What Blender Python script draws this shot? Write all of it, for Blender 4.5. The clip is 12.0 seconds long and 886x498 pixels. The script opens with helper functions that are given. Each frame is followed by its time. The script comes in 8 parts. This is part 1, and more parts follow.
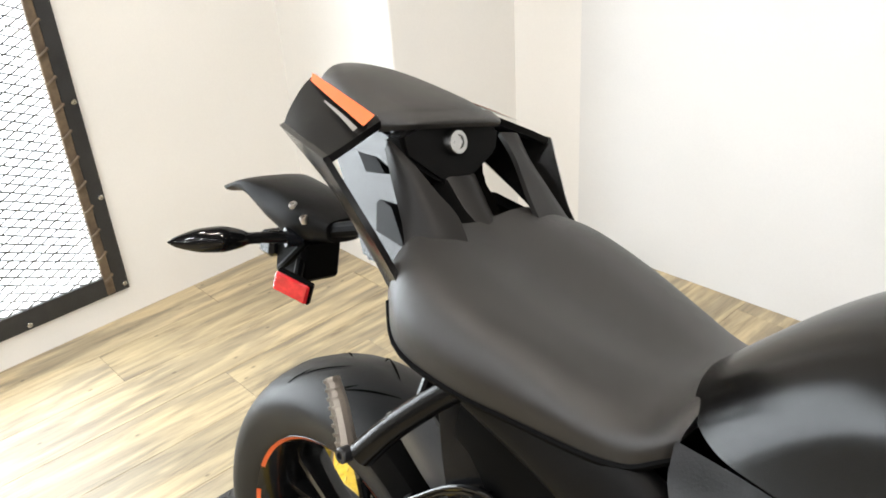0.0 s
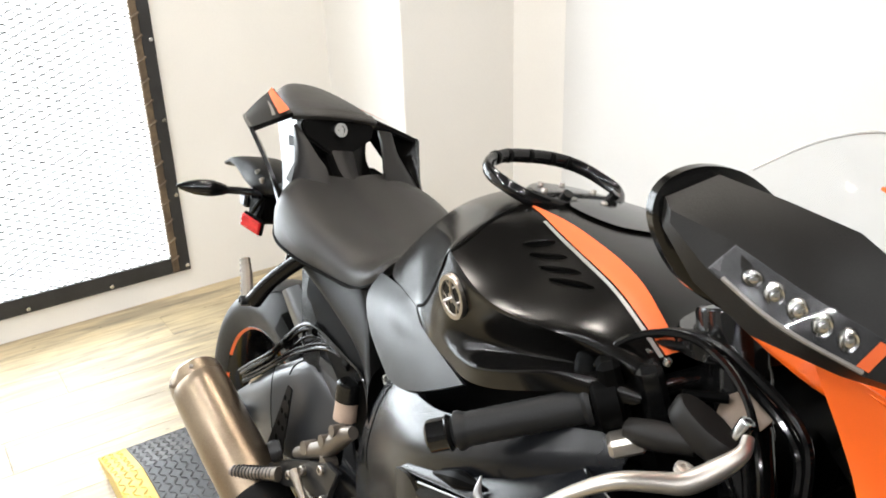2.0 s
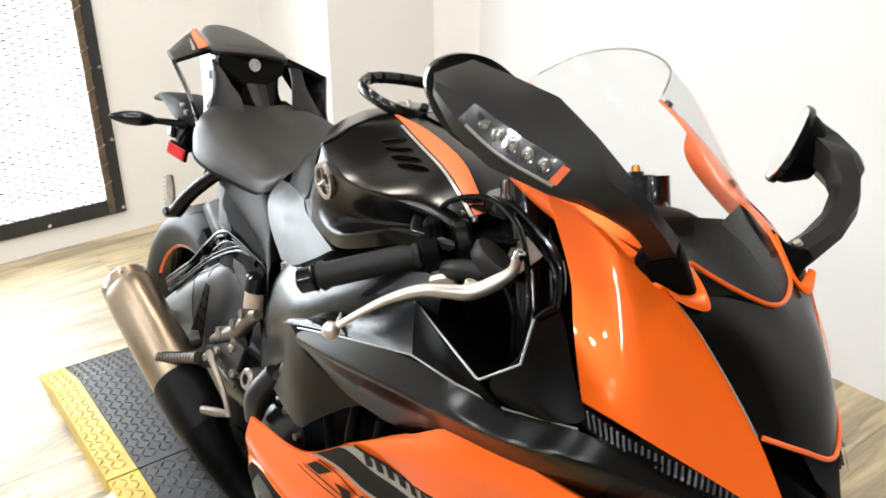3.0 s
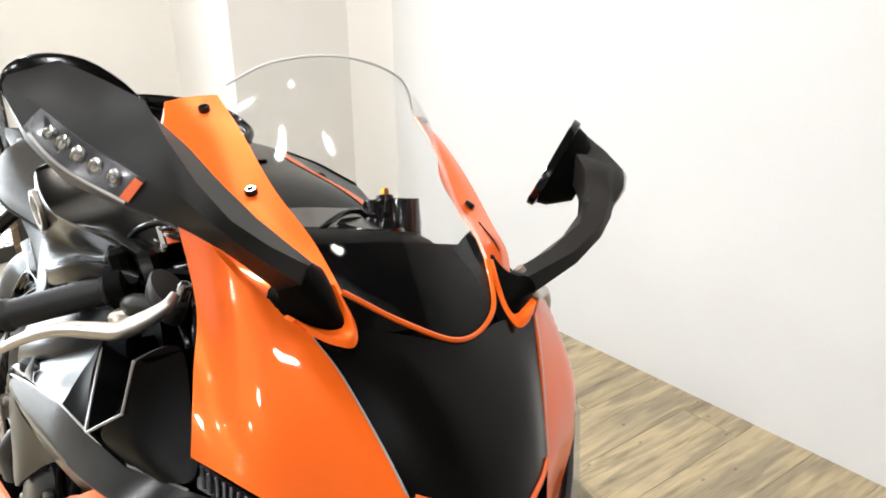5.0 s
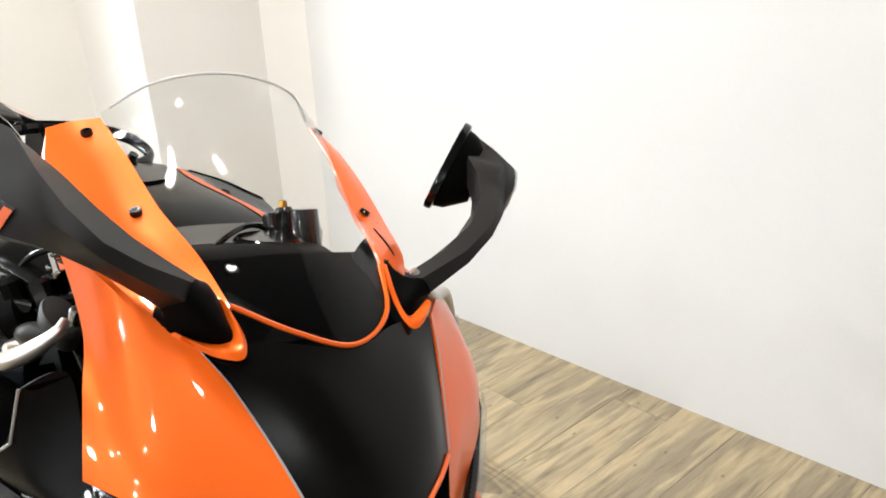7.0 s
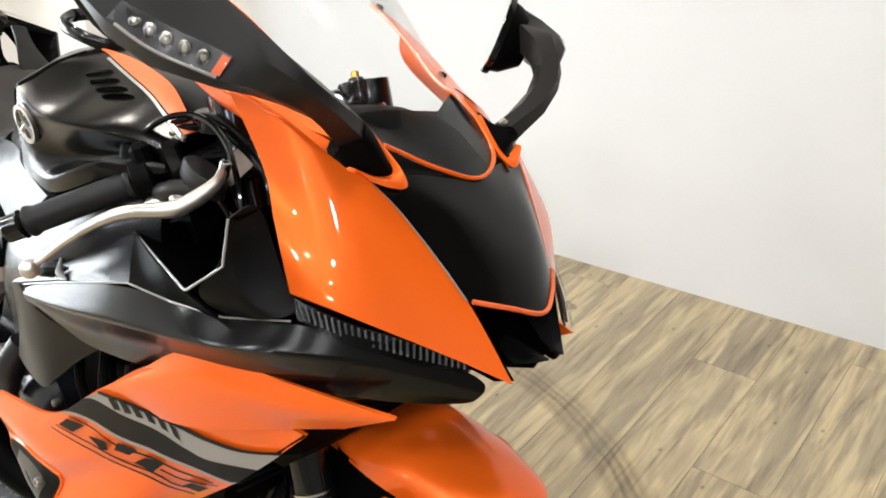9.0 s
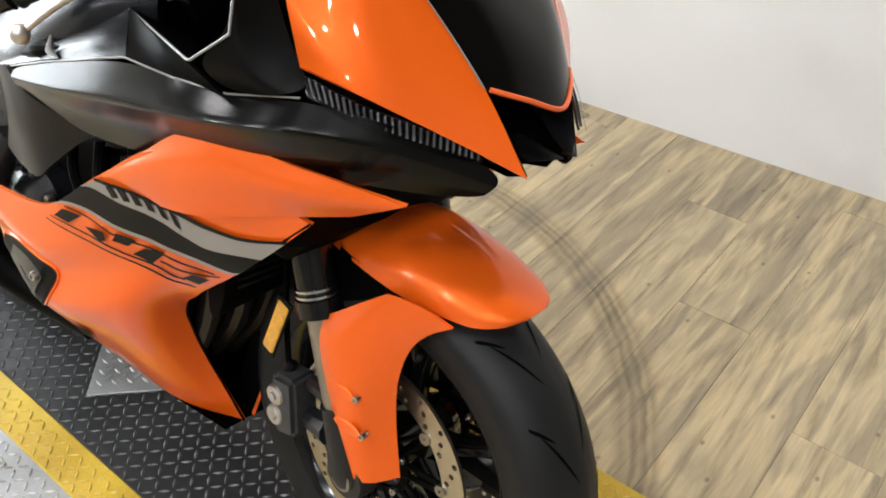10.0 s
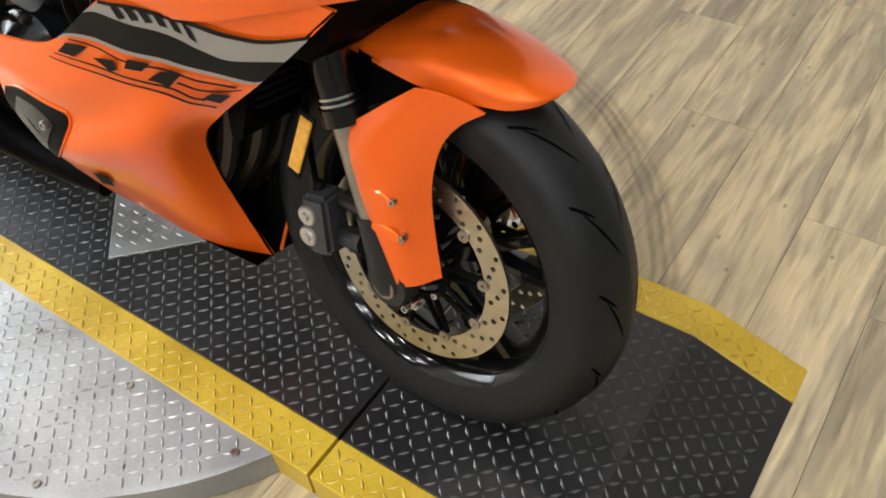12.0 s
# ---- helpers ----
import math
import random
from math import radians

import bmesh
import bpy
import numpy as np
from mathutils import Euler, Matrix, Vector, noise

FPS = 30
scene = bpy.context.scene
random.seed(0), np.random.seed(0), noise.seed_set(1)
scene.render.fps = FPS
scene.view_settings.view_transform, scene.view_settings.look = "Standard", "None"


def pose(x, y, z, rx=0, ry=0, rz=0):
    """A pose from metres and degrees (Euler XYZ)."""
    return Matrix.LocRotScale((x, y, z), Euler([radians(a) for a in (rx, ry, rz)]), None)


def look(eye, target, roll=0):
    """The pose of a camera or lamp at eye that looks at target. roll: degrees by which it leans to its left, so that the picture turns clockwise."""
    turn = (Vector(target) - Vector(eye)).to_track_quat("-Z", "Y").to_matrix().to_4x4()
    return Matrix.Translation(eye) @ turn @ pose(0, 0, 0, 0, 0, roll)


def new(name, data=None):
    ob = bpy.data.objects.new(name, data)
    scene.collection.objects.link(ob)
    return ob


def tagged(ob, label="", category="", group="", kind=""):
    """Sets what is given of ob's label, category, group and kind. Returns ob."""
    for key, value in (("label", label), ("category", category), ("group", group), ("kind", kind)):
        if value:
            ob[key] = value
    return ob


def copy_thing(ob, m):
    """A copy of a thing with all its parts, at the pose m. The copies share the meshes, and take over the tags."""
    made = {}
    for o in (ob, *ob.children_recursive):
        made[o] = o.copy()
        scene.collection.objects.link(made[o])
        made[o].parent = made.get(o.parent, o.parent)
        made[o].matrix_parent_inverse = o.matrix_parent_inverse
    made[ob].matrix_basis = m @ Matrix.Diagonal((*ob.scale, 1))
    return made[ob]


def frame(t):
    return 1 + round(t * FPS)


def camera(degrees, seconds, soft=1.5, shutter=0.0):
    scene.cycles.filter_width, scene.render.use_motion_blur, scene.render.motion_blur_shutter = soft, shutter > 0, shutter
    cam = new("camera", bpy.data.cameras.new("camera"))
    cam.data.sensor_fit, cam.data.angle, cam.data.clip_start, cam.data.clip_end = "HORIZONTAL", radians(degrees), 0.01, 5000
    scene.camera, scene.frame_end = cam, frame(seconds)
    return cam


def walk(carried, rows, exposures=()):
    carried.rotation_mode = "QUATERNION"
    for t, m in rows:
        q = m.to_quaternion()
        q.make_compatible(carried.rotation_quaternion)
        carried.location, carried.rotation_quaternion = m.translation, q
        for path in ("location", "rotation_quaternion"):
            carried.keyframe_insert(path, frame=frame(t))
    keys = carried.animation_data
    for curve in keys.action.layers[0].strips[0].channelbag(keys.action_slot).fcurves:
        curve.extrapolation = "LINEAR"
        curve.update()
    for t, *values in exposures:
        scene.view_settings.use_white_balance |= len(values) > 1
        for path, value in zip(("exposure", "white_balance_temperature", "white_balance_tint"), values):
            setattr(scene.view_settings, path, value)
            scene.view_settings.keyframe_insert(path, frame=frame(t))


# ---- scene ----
cam = camera(55.97, 12.0, soft=1.8)
ROWS = [
    (0, 0.7957, -0.3687, 1.3246, 61.71, 3.50, 46.79),
    (0.5, 0.9893, -0.4891, 1.3633, 63.98, 1.23, 49.02),
    (1, 1.1693, -0.5041, 1.3874, 66.10, 0.02, 52.73),
    (1.5, 1.3733, -0.4366, 1.3945, 66.08, -0.36, 54.95),
    (2, 1.5290, -0.4589, 1.3824, 67.06, 1.66, 55.58),
    (2.5, 1.6996, -0.5420, 1.3908, 65.73, -0.72, 52.57),
    (3, 1.8119, -0.5286, 1.3836, 64.91, -0.08, 52.46),
    (3.2, 1.8350, -0.4871, 1.3801, 65.73, 0.27, 53.00),
    (4.8, 1.9353, -0.2349, 1.3249, 66.82, 0.60, 51.66),
    (5, 1.9438, -0.1965, 1.3207, 67.90, 0.80, 52.30),
    (5.5, 1.9650, -0.1283, 1.3133, 67.97, -0.49, 51.41),
    (6, 1.9742, -0.1032, 1.3157, 68.97, 0.71, 50.55),
    (6.5, 1.9908, -0.1101, 1.3203, 69.36, 1.24, 49.01),
    (6.7, 1.9924, -0.1261, 1.3206, 68.92, 2.10, 48.54),
    (8.3, 1.9702, -0.4059, 1.3515, 65.19, 2.46, 41.40),
    (8.5, 1.9530, -0.4300, 1.3355, 64.42, 2.60, 41.06),
    (9, 1.9283, -0.4510, 1.3180, 62.07, 2.51, 38.83),
    (9.5, 1.9166, -0.4695, 1.2845, 57.75, 0.17, 40.39),
    (10, 1.9102, -0.4789, 1.2462, 52.16, -0.06, 39.17),
    (10.5, 1.8944, -0.4883, 1.2116, 47.74, -0.39, 38.18),
    (11, 1.8887, -0.5196, 1.1749, 44.18, 0.33, 36.25),
    (11.5, 1.8906, -0.5448, 1.1621, 43.07, 0.24, 35.52),
    (12, 1.8977, -0.5684, 1.1727, 43.45, 3.72, 34.06),
]
EXPOSURES = [(0.0, 0.0), (9.0, 0.0), (9.5, -0.08), (10.2, -0.18), (12.0, -0.22)]
walk(cam, [(t, pose(x, y, z, rx, ry, rz)) for t, x, y, z, rx, ry, rz in ROWS], EXPOSURES)

from mathutils.bvhtree import BVHTree

LEAN = -13.93          # the motorcycle leans on its side stand
FLOOR = -0.065         # floor below the top of the ramp
bike_pose = pose(0, 0, 0, LEAN, 0, 0)

# ---- world and lamps ----
world = bpy.data.worlds.new("world")
scene.world = world
world.use_nodes = True
wn = world.node_tree
sky = wn.nodes.new("ShaderNodeTexSky")
sky.sky_type, sky.sun_disc, sky.sun_elevation, sky.sun_rotation = "NISHITA", False, radians(40), radians(250)
wn.links.new(sky.outputs[0], wn.nodes["Background"].inputs[0])
wn.nodes["Background"].inputs[1].default_value = 0.12


def area_lamp(name, size, power, colour, m):
    data = bpy.data.lights.new(name, "AREA")
    data.shape, data.size, data.size_y, data.energy, data.color = "RECTANGLE", size[0], size[1], power, colour
    ob = new(name, data)
    ob.matrix_world = m
    return ob


# ---- shape helpers ----
def link_mesh(name, bm, material, parent=None, label="", smooth=True, sharp=35):
    bmesh.ops.recalc_face_normals(bm, faces=bm.faces)
    me = bpy.data.meshes.new(name)
    bm.to_mesh(me)
    bm.free()
    if smooth and len(me.polygons):
        me.polygons.foreach_set("use_smooth", [True] * len(me.polygons))
        me.set_sharp_from_angle(angle=radians(sharp))
    if material is not None:
        me.materials.append(material)
    ob = new(name, me)
    ob.parent = parent
    if label:
        ob["label"] = label
    return ob


SPLIT = {"bobbin", "disc_bolt", "pinch_bolt", "piston_cap", "mudguard_bolt", "bolt_recess", "cap_screw", "ring_mount", "tail_hook", "carrier_bolt", "subframe_bolt", "cover_bolt", "coolant_hose", "exhaust_header", "radiator_fin", "rivet", "rear_brake_hose", "hose_clip", "caliper_fitting", "hole", "reflector_rib", "knurl", "grip_rib", "tread_groove", "weld_bead", "spoke", "carrier_arm", "linkage"}


def islands(bm):
    """The separate pieces of a bmesh, each as one of its own."""
    left, out = set(bm.verts), []
    while left:
        seed = next(iter(left))
        found, todo = {seed}, [seed]
        while todo:
            for e in todo.pop().link_edges:
                for w in e.verts:
                    if w not in found:
                        found.add(w)
                        todo.append(w)
        left -= found
        one, twin = bmesh.new(), {}
        for v in sorted(found, key=lambda q: q.index):
            twin[v] = one.verts.new(v.co)
        for f in {f for v in found for f in v.link_faces}:
            one.faces.new([twin[v] for v in f.verts])
        out.append((min(v.index for v in found), one))
    return [b for _, b in sorted(out, key=lambda q: q[0])]


def part(name, bm, material, parent, label="", **k):
    while parent is not None and parent.parent is not None and parent.parent.parent is not None:
        parent = parent.parent
    if name in SPLIT:
        bm.verts.index_update()
        ones = [link_mesh(name, b, material, parent, label, **k) for b in islands(bm)]
        bm.free()
        return ones[0]
    return link_mesh(name, bm, material, parent, label, **k)


def spline(points, n, closed=False):
    """Catmull-Rom curve through points, n samples."""
    p = [Vector(q) for q in points]
    if len(p) == 2:
        return [p[0].lerp(p[1], i / (n - 1)) for i in range(n)]
    out, m = [], len(p)
    spans = m if closed else m - 1
    for i in range(n):
        u = i / (n if closed else n - 1) * spans
        k = min(int(u), spans - 1)
        f = u - k
        if closed:
            a, b, c, e = p[(k - 1) % m], p[k % m], p[(k + 1) % m], p[(k + 2) % m]
        else:
            b, c = p[k], p[k + 1]
            a = p[k - 1] if k else b * 2 - c
            e = p[k + 2] if k + 2 < m else c * 2 - b
        out.append(0.5 * (2 * b + (c - a) * f + (2 * a - 5 * b + 4 * c - e) * f * f + (3 * b - a - 3 * c + e) * f ** 3))
    return out


def grid(rows, bm=None, wrap=False, caps=False):
    """Quads over rows of points; wrap closes each row into a ring."""
    bm = bm or bmesh.new()
    v = [[bm.verts.new(q) for q in r] for r in rows]
    n = len(v[0])
    for a, b in zip(v, v[1:]):
        for j in range(n if wrap else n - 1):
            bm.faces.new((a[j], a[(j + 1) % n], b[(j + 1) % n], b[j]))
    if caps:
        bm.faces.new(v[0][::-1])
        bm.faces.new(v[-1])
    return bm


def surface(ctrl, nu=12, nv=12):
    rows = [spline(r, nv) for r in ctrl]
    cols = [spline([r[j] for r in rows], nu) for j in range(nv)]
    return [[cols[j][i] for j in range(nv)] for i in range(nu)]


def flip(points):
    return [(x, -y, z) for x, y, z in points]


def panel(name, ctrl, material, parent, thick=0.004, nu=12, nv=12, label="", mirror=False, sharp=40, steer=False):
    """A curved panel through rows of control points, with thickness."""
    if mirror:
        ctrl = [flip(r) for r in ctrl]
    bm = grid(surface(ctrl, nu, nv))
    bmesh.ops.recalc_face_normals(bm, faces=bm.faces)
    mid = sum((v.co for v in bm.verts), Vector()) / len(bm.verts)
    f = max(bm.faces, key=lambda q: q.calc_area())
    bmesh.ops.solidify(bm, geom=bm.faces[:], thickness=thick)
    if steer:
        bm.transform(STEER)
    return part(name, bm, material, parent, label, sharp=sharp)


def baked(ob, levels=3):
    """Replaces the mesh by its subdivided surface."""
    m = ob.modifiers.new("subdivision", "SUBSURF")
    m.levels = m.render_levels = levels
    bpy.context.view_layer.update()
    me = bpy.data.meshes.new_from_object(ob.evaluated_get(bpy.context.evaluated_depsgraph_get()))
    ob.modifiers.clear()
    ob.data = me
    return ob


def folded(name, rows, creases, material, parent, label="", thick=0.004, levels=3):
    """A panel with folds: rows of points, the rows in creases (row: sharpness) kept crisp."""
    bm = grid(rows)
    bm.verts.ensure_lookup_table()
    cr, n = bm.edges.layers.float.new("crease_edge"), len(rows[0])
    for i, w in creases.items():
        for j in range(n - 1):
            bm.edges.get((bm.verts[i * n + j], bm.verts[i * n + j + 1]))[cr] = w
    ob = baked(part(name, bm, material, parent, label, sharp=80), levels)
    bm = bmesh.new()
    bm.from_mesh(ob.data)
    bmesh.ops.recalc_face_normals(bm, faces=bm.faces)
    bmesh.ops.solidify(bm, geom=bm.faces[:], thickness=thick)
    bm.to_mesh(ob.data)
    bm.free()
    ob.data.polygons.foreach_set("use_smooth", [True] * len(ob.data.polygons))
    ob.data.set_sharp_from_angle(angle=radians(50))
    return ob


def loft(sections, n=24, along=0, bm=None, caps=True, closed=True):
    """Closed rings through few points each, lofted; along > 0 smooths between the sections."""
    rings = [spline(s, n, closed) for s in sections]
    if along:
        cols = [spline([r[j] for r in rings], along) for j in range(n)]
        rings = [[cols[j][i] for j in range(n)] for i in range(along)]
    return grid(rings, bm, wrap=closed, caps=caps)


def tube(path, radius, n=10, samples=0, bm=None, caps=True):
    """A round bar along a path; radius: one number, or one for each point."""
    pts = [Vector(q) for q in path]
    rad = list(radius) if isinstance(radius, (list, tuple)) else [radius] * len(pts)
    if samples:
        k = len(pts)
        rad = [float(np.interp(i / (samples - 1) * (k - 1), range(k), rad)) for i in range(samples)]
        pts = spline(pts, samples)
    rings, side = [], None
    for i, q in enumerate(pts):
        d = (pts[min(i + 1, len(pts) - 1)] - pts[max(i - 1, 0)]).normalized()
        if side is None:
            side = d.orthogonal().normalized()
        side = (side - d * side.dot(d)).normalized()
        other = d.cross(side)
        rings.append([q + rad[i] * (math.cos(a) * side + math.sin(a) * other) for a in (2 * math.pi * j / n for j in range(n))])
    return grid(rings, bm, wrap=True, caps=caps)


def box(x0, x1, y0, y1, z0, z1, bevel=0.0, bm=None, segments=1):
    own = bmesh.new()
    bmesh.ops.create_cube(own, size=1, matrix=Matrix.LocRotScale(((x0 + x1) / 2, (y0 + y1) / 2, (z0 + z1) / 2), None, (abs(x1 - x0), abs(y1 - y0), abs(z1 - z0))))
    if bevel:
        bmesh.ops.bevel(own, geom=own.edges[:], offset=bevel, segments=segments, affect="EDGES")
    return merge(bm, own)


def merge(bm, own, m=None):
    if m is not None:
        own.transform(m)
    if bm is None:
        return own
    me = bpy.data.meshes.new("tmp")
    own.to_mesh(me)
    own.free()
    bm.from_mesh(me)
    bpy.data.meshes.remove(me)
    return bm


def lathe(profile, n=32, axis="y", centre=(0, 0, 0), closed=False, caps=False):
    """Turns (radius, along) pairs round an axis through centre."""
    c = Vector(centre)
    rows = []
    for i in range(n):
        a = 2 * math.pi * i / n
        ring = []
        for r, h in profile:
            s, t = r * math.cos(a), r * math.sin(a)
            ring.append(c + Vector({"y": (s, h, t), "x": (h, s, t), "z": (s, t, h)}[axis]))
        rows.append(ring)
    bm = bmesh.new()
    v = [[bm.verts.new(q) for q in r] for r in rows]
    m = len(profile)
    for i in range(n):
        a, b = v[i], v[(i + 1) % n]
        for j in range(m if closed else m - 1):
            bm.faces.new((a[j], a[(j + 1) % m], b[(j + 1) % m], b[j]))
    if caps:
        bm.faces.new([r[0] for r in v])
        bm.faces.new([r[-1] for r in v][::-1])
    return bm


def bolt(centre, axis, r=0.006, h=0.006, bm=None):
    """A socket-head bolt with a hollow in its head."""
    own = lathe([(0.0001, 0.4 * h), (0.45 * r, 0.4 * h), (0.5 * r, h), (0.85 * r, h), (r, 0.75 * h), (r, -h)], 12, "z")
    q = Vector(axis).to_track_quat("Z", "Y").to_matrix().to_4x4()
    return merge(bm, own, Matrix.Translation(centre) @ q)


def prism(outline, depth, m, bm=None, bevel=0.0):
    """A flat outline (x, y) given depth along z, laid by the matrix m."""
    own = bmesh.new()
    f = own.faces.new([own.verts.new((x, y, 0)) for x, y in outline])
    r = bmesh.ops.extrude_face_region(own, geom=[f])
    bmesh.ops.translate(own, verts=[e for e in r["geom"] if isinstance(e, bmesh.types.BMVert)], vec=(0, 0, depth))
    if bevel:
        bmesh.ops.bevel(own, geom=own.edges[:], offset=bevel, segments=2, affect="EDGES")
    return merge(bm, own, m)


# ---- materials ----
def material(name, colour, rough=0.5, metal=0.0, vary=0.15, scale=6.0, bump=0.1, fine=120.0, coat=0.0, spread=0.1, tint=None, object_random=0.0, spec=0.5):
    """A surface with coarse and fine variation of colour, roughness and relief."""
    mt = bpy.data.materials.new(name)
    mt.use_nodes = True
    nt = mt.node_tree
    b = nt.nodes["Principled BSDF"]
    tc = nt.nodes.new("ShaderNodeTexCoord")
    n1, n2 = nt.nodes.new("ShaderNodeTexNoise"), nt.nodes.new("ShaderNodeTexNoise")
    n1.inputs["Scale"].default_value, n1.inputs["Detail"].default_value = scale, 6
    n2.inputs["Scale"].default_value, n2.inputs["Detail"].default_value = fine, 4
    for n in (n1, n2):
        nt.links.new(tc.outputs["Object"], n.inputs["Vector"])
    add = nt.nodes.new("ShaderNodeMath")
    add.operation = "MULTIPLY_ADD"
    nt.links.new(n2.outputs[0], add.inputs[0])
    add.inputs[1].default_value = 0.4
    nt.links.new(n1.outputs[0], add.inputs[2])
    ramp = nt.nodes.new("ShaderNodeMix")
    ramp.data_type = "RGBA"
    c = Vector(colour)
    d = Vector(tint) if tint else c * (1 - vary)
    ramp.inputs["A"].default_value = (*d, 1)
    ramp.inputs["B"].default_value = (*[min(1, k) for k in c * (1 + vary * 0.5)], 1)
    fac = nt.nodes.new("ShaderNodeMapRange")
    fac.inputs["From Min"].default_value, fac.inputs["From Max"].default_value = 0.45, 0.95
    nt.links.new(add.outputs[0], fac.inputs["Value"])
    nt.links.new(fac.outputs[0], ramp.inputs["Factor"])
    last = ramp.outputs["Result"]
    if object_random:
        oi, hsv = nt.nodes.new("ShaderNodeObjectInfo"), nt.nodes.new("ShaderNodeHueSaturation")
        mr = nt.nodes.new("ShaderNodeMapRange")
        mr.inputs["To Min"].default_value, mr.inputs["To Max"].default_value = 1 - object_random, 1 + object_random
        nt.links.new(oi.outputs["Random"], mr.inputs["Value"])
        nt.links.new(mr.outputs[0], hsv.inputs["Value"])
        nt.links.new(last, hsv.inputs["Color"])
        last = hsv.outputs[0]
    nt.links.new(last, b.inputs["Base Color"])
    rr = nt.nodes.new("ShaderNodeMapRange")
    rr.inputs["To Min"].default_value, rr.inputs["To Max"].default_value = max(0.02, rough - spread), min(1, rough + spread)
    nt.links.new(n1.outputs[0], rr.inputs["Value"])
    nt.links.new(rr.outputs[0], b.inputs["Roughness"])
    b.inputs["Metallic"].default_value = metal
    b.inputs["Specular IOR Level"].default_value = spec
    if coat:
        b.inputs["Coat Weight"].default_value, b.inputs["Coat Roughness"].default_value = coat, 0.03
    if bump:
        bp = nt.nodes.new("ShaderNodeBump")
        bp.inputs["Strength"].default_value, bp.inputs["Distance"].default_value = bump, 0.001
        nt.links.new(n2.outputs[0], bp.inputs["Height"])
        nt.links.new(bp.outputs[0], b.inputs["Normal"])
    return mt


def glass(name, colour=(1, 1, 1), rough=0.0, alpha=0.12):
    """A thin clear sheet: mostly see-through, with a real gloss."""
    mt = bpy.data.materials.new(name)
    mt.use_nodes = True
    nt = mt.node_tree
    nt.nodes.remove(nt.nodes["Principled BSDF"])
    tr, gl, mx = nt.nodes.new("ShaderNodeBsdfTransparent"), nt.nodes.new("ShaderNodeBsdfGlossy"), nt.nodes.new("ShaderNodeMixShader")
    lw, pw = nt.nodes.new("ShaderNodeLayerWeight"), nt.nodes.new("ShaderNodeMath")
    pw.operation = "POWER"
    nt.links.new(lw.outputs["Facing"], pw.inputs[0])
    pw.inputs[1].default_value = 3.5
    fr = nt.nodes.new("ShaderNodeMath")
    fr.operation = "MULTIPLY_ADD"
    nt.links.new(pw.outputs[0], fr.inputs[0])
    fr.inputs[1].default_value, fr.inputs[2].default_value = 0.35, 0.012
    tr.inputs[0].default_value = (*colour, 1)
    gl.inputs["Roughness"].default_value = rough + 0.02
    nt.links.new(fr.outputs[0], mx.inputs[0])
    nt.links.new(tr.outputs[0], mx.inputs[1])
    nt.links.new(gl.outputs[0], mx.inputs[2])
    nt.links.new(mx.outputs[0], nt.nodes["Material Output"].inputs[0])
    return mt


def glow(name, colour, strength):
    mt = bpy.data.materials.new(name)
    mt.use_nodes = True
    b = mt.node_tree.nodes["Principled BSDF"]
    b.inputs["Base Color"].default_value = (*colour, 1)
    b.inputs["Emission Color"].default_value = (*colour, 1)
    b.inputs["Emission Strength"].default_value = strength
    return mt


M = {}
M["orange"] = material("orange_pearl", (0.84, 0.124, 0.007), 0.36, 0.30, 0.08, 3, 0.02, 900, coat=0.65, spread=0.04, spec=0.2)
M["orange_matt"] = material("orange_decal", (0.75, 0.13, 0.03), 0.4, 0.0, 0.1, 8, 0.03, 400)
M["satin"] = material("satin_black_paint", (0.0022, 0.0020, 0.0018), 0.21, 0.0, 0.25, 4, 0.0, 500, spread=0.03, spec=0.22)
M["matt"] = material("matt_black_plastic", (0.0045, 0.0043, 0.0042), 0.40, 0.0, 0.3, 9, 0.2, 700, spread=0.08, spec=0.07)
# deeper than plain black plastic: shade of recesses is put into this colour
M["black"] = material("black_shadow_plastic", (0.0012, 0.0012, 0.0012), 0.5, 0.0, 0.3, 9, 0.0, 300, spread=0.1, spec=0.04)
M["gloss_black"] = material("gloss_black_enamel", (0.004, 0.004, 0.004), 0.12, 0.0, 0.3, 5, 0.04, 300, spread=0.04, spec=0.4)
M["vinyl"] = material("grey_black_seat_vinyl", (0.0135, 0.0120, 0.0108), 0.40, 0.0, 0.2, 12, 0.4, 1400, spread=0.05, spec=0.46)
M["carbon"] = material("textured_black_panel", (0.008, 0.008, 0.0085), 0.36, 0.0, 0.4, 40, 0.25, 420, spread=0.08, spec=0.22)
M["rubber"] = material("tyre_rubber", (0.011, 0.0112, 0.0116), 0.46, 0.0, 0.25, 14, 0.35, 500, spread=0.1, spec=0.19)
# near-black colour standing for the shade inside tread grooves and drilled holes
M["groove"] = material("groove_shade", (0.0015, 0.0015, 0.0015), 0.8, 0.0, 0.2, 14, 0.0, 500, spec=0.02)
M["steel"] = material("brushed_steel", (0.38, 0.35, 0.315), 0.34, 1.0, 0.25, 14, 0.15, 400)
M["alu"] = material("cast_aluminium", (0.34, 0.32, 0.295), 0.42, 0.9, 0.25, 20, 0.3, 500)
M["lever"] = material("champagne_lever_alloy", (0.56, 0.525, 0.48), 0.36, 0.9, 0.12, 16, 0.1, 500)
M["chrome"] = material("bright_zinc", (0.58, 0.58, 0.57), 0.22, 1.0, 0.15, 20, 0.05, 400)
M["titanium"] = material("bronze_titanium_sleeve", (0.27, 0.215, 0.155), 0.34, 0.95, 0.2, 9, 0.12, 300, tint=(0.19, 0.14, 0.095))
M["grey_metal"] = material("dark_grey_engine_paint", (0.011, 0.011, 0.012), 0.34, 0.0, 0.25, 12, 0.15, 500, spec=0.35)
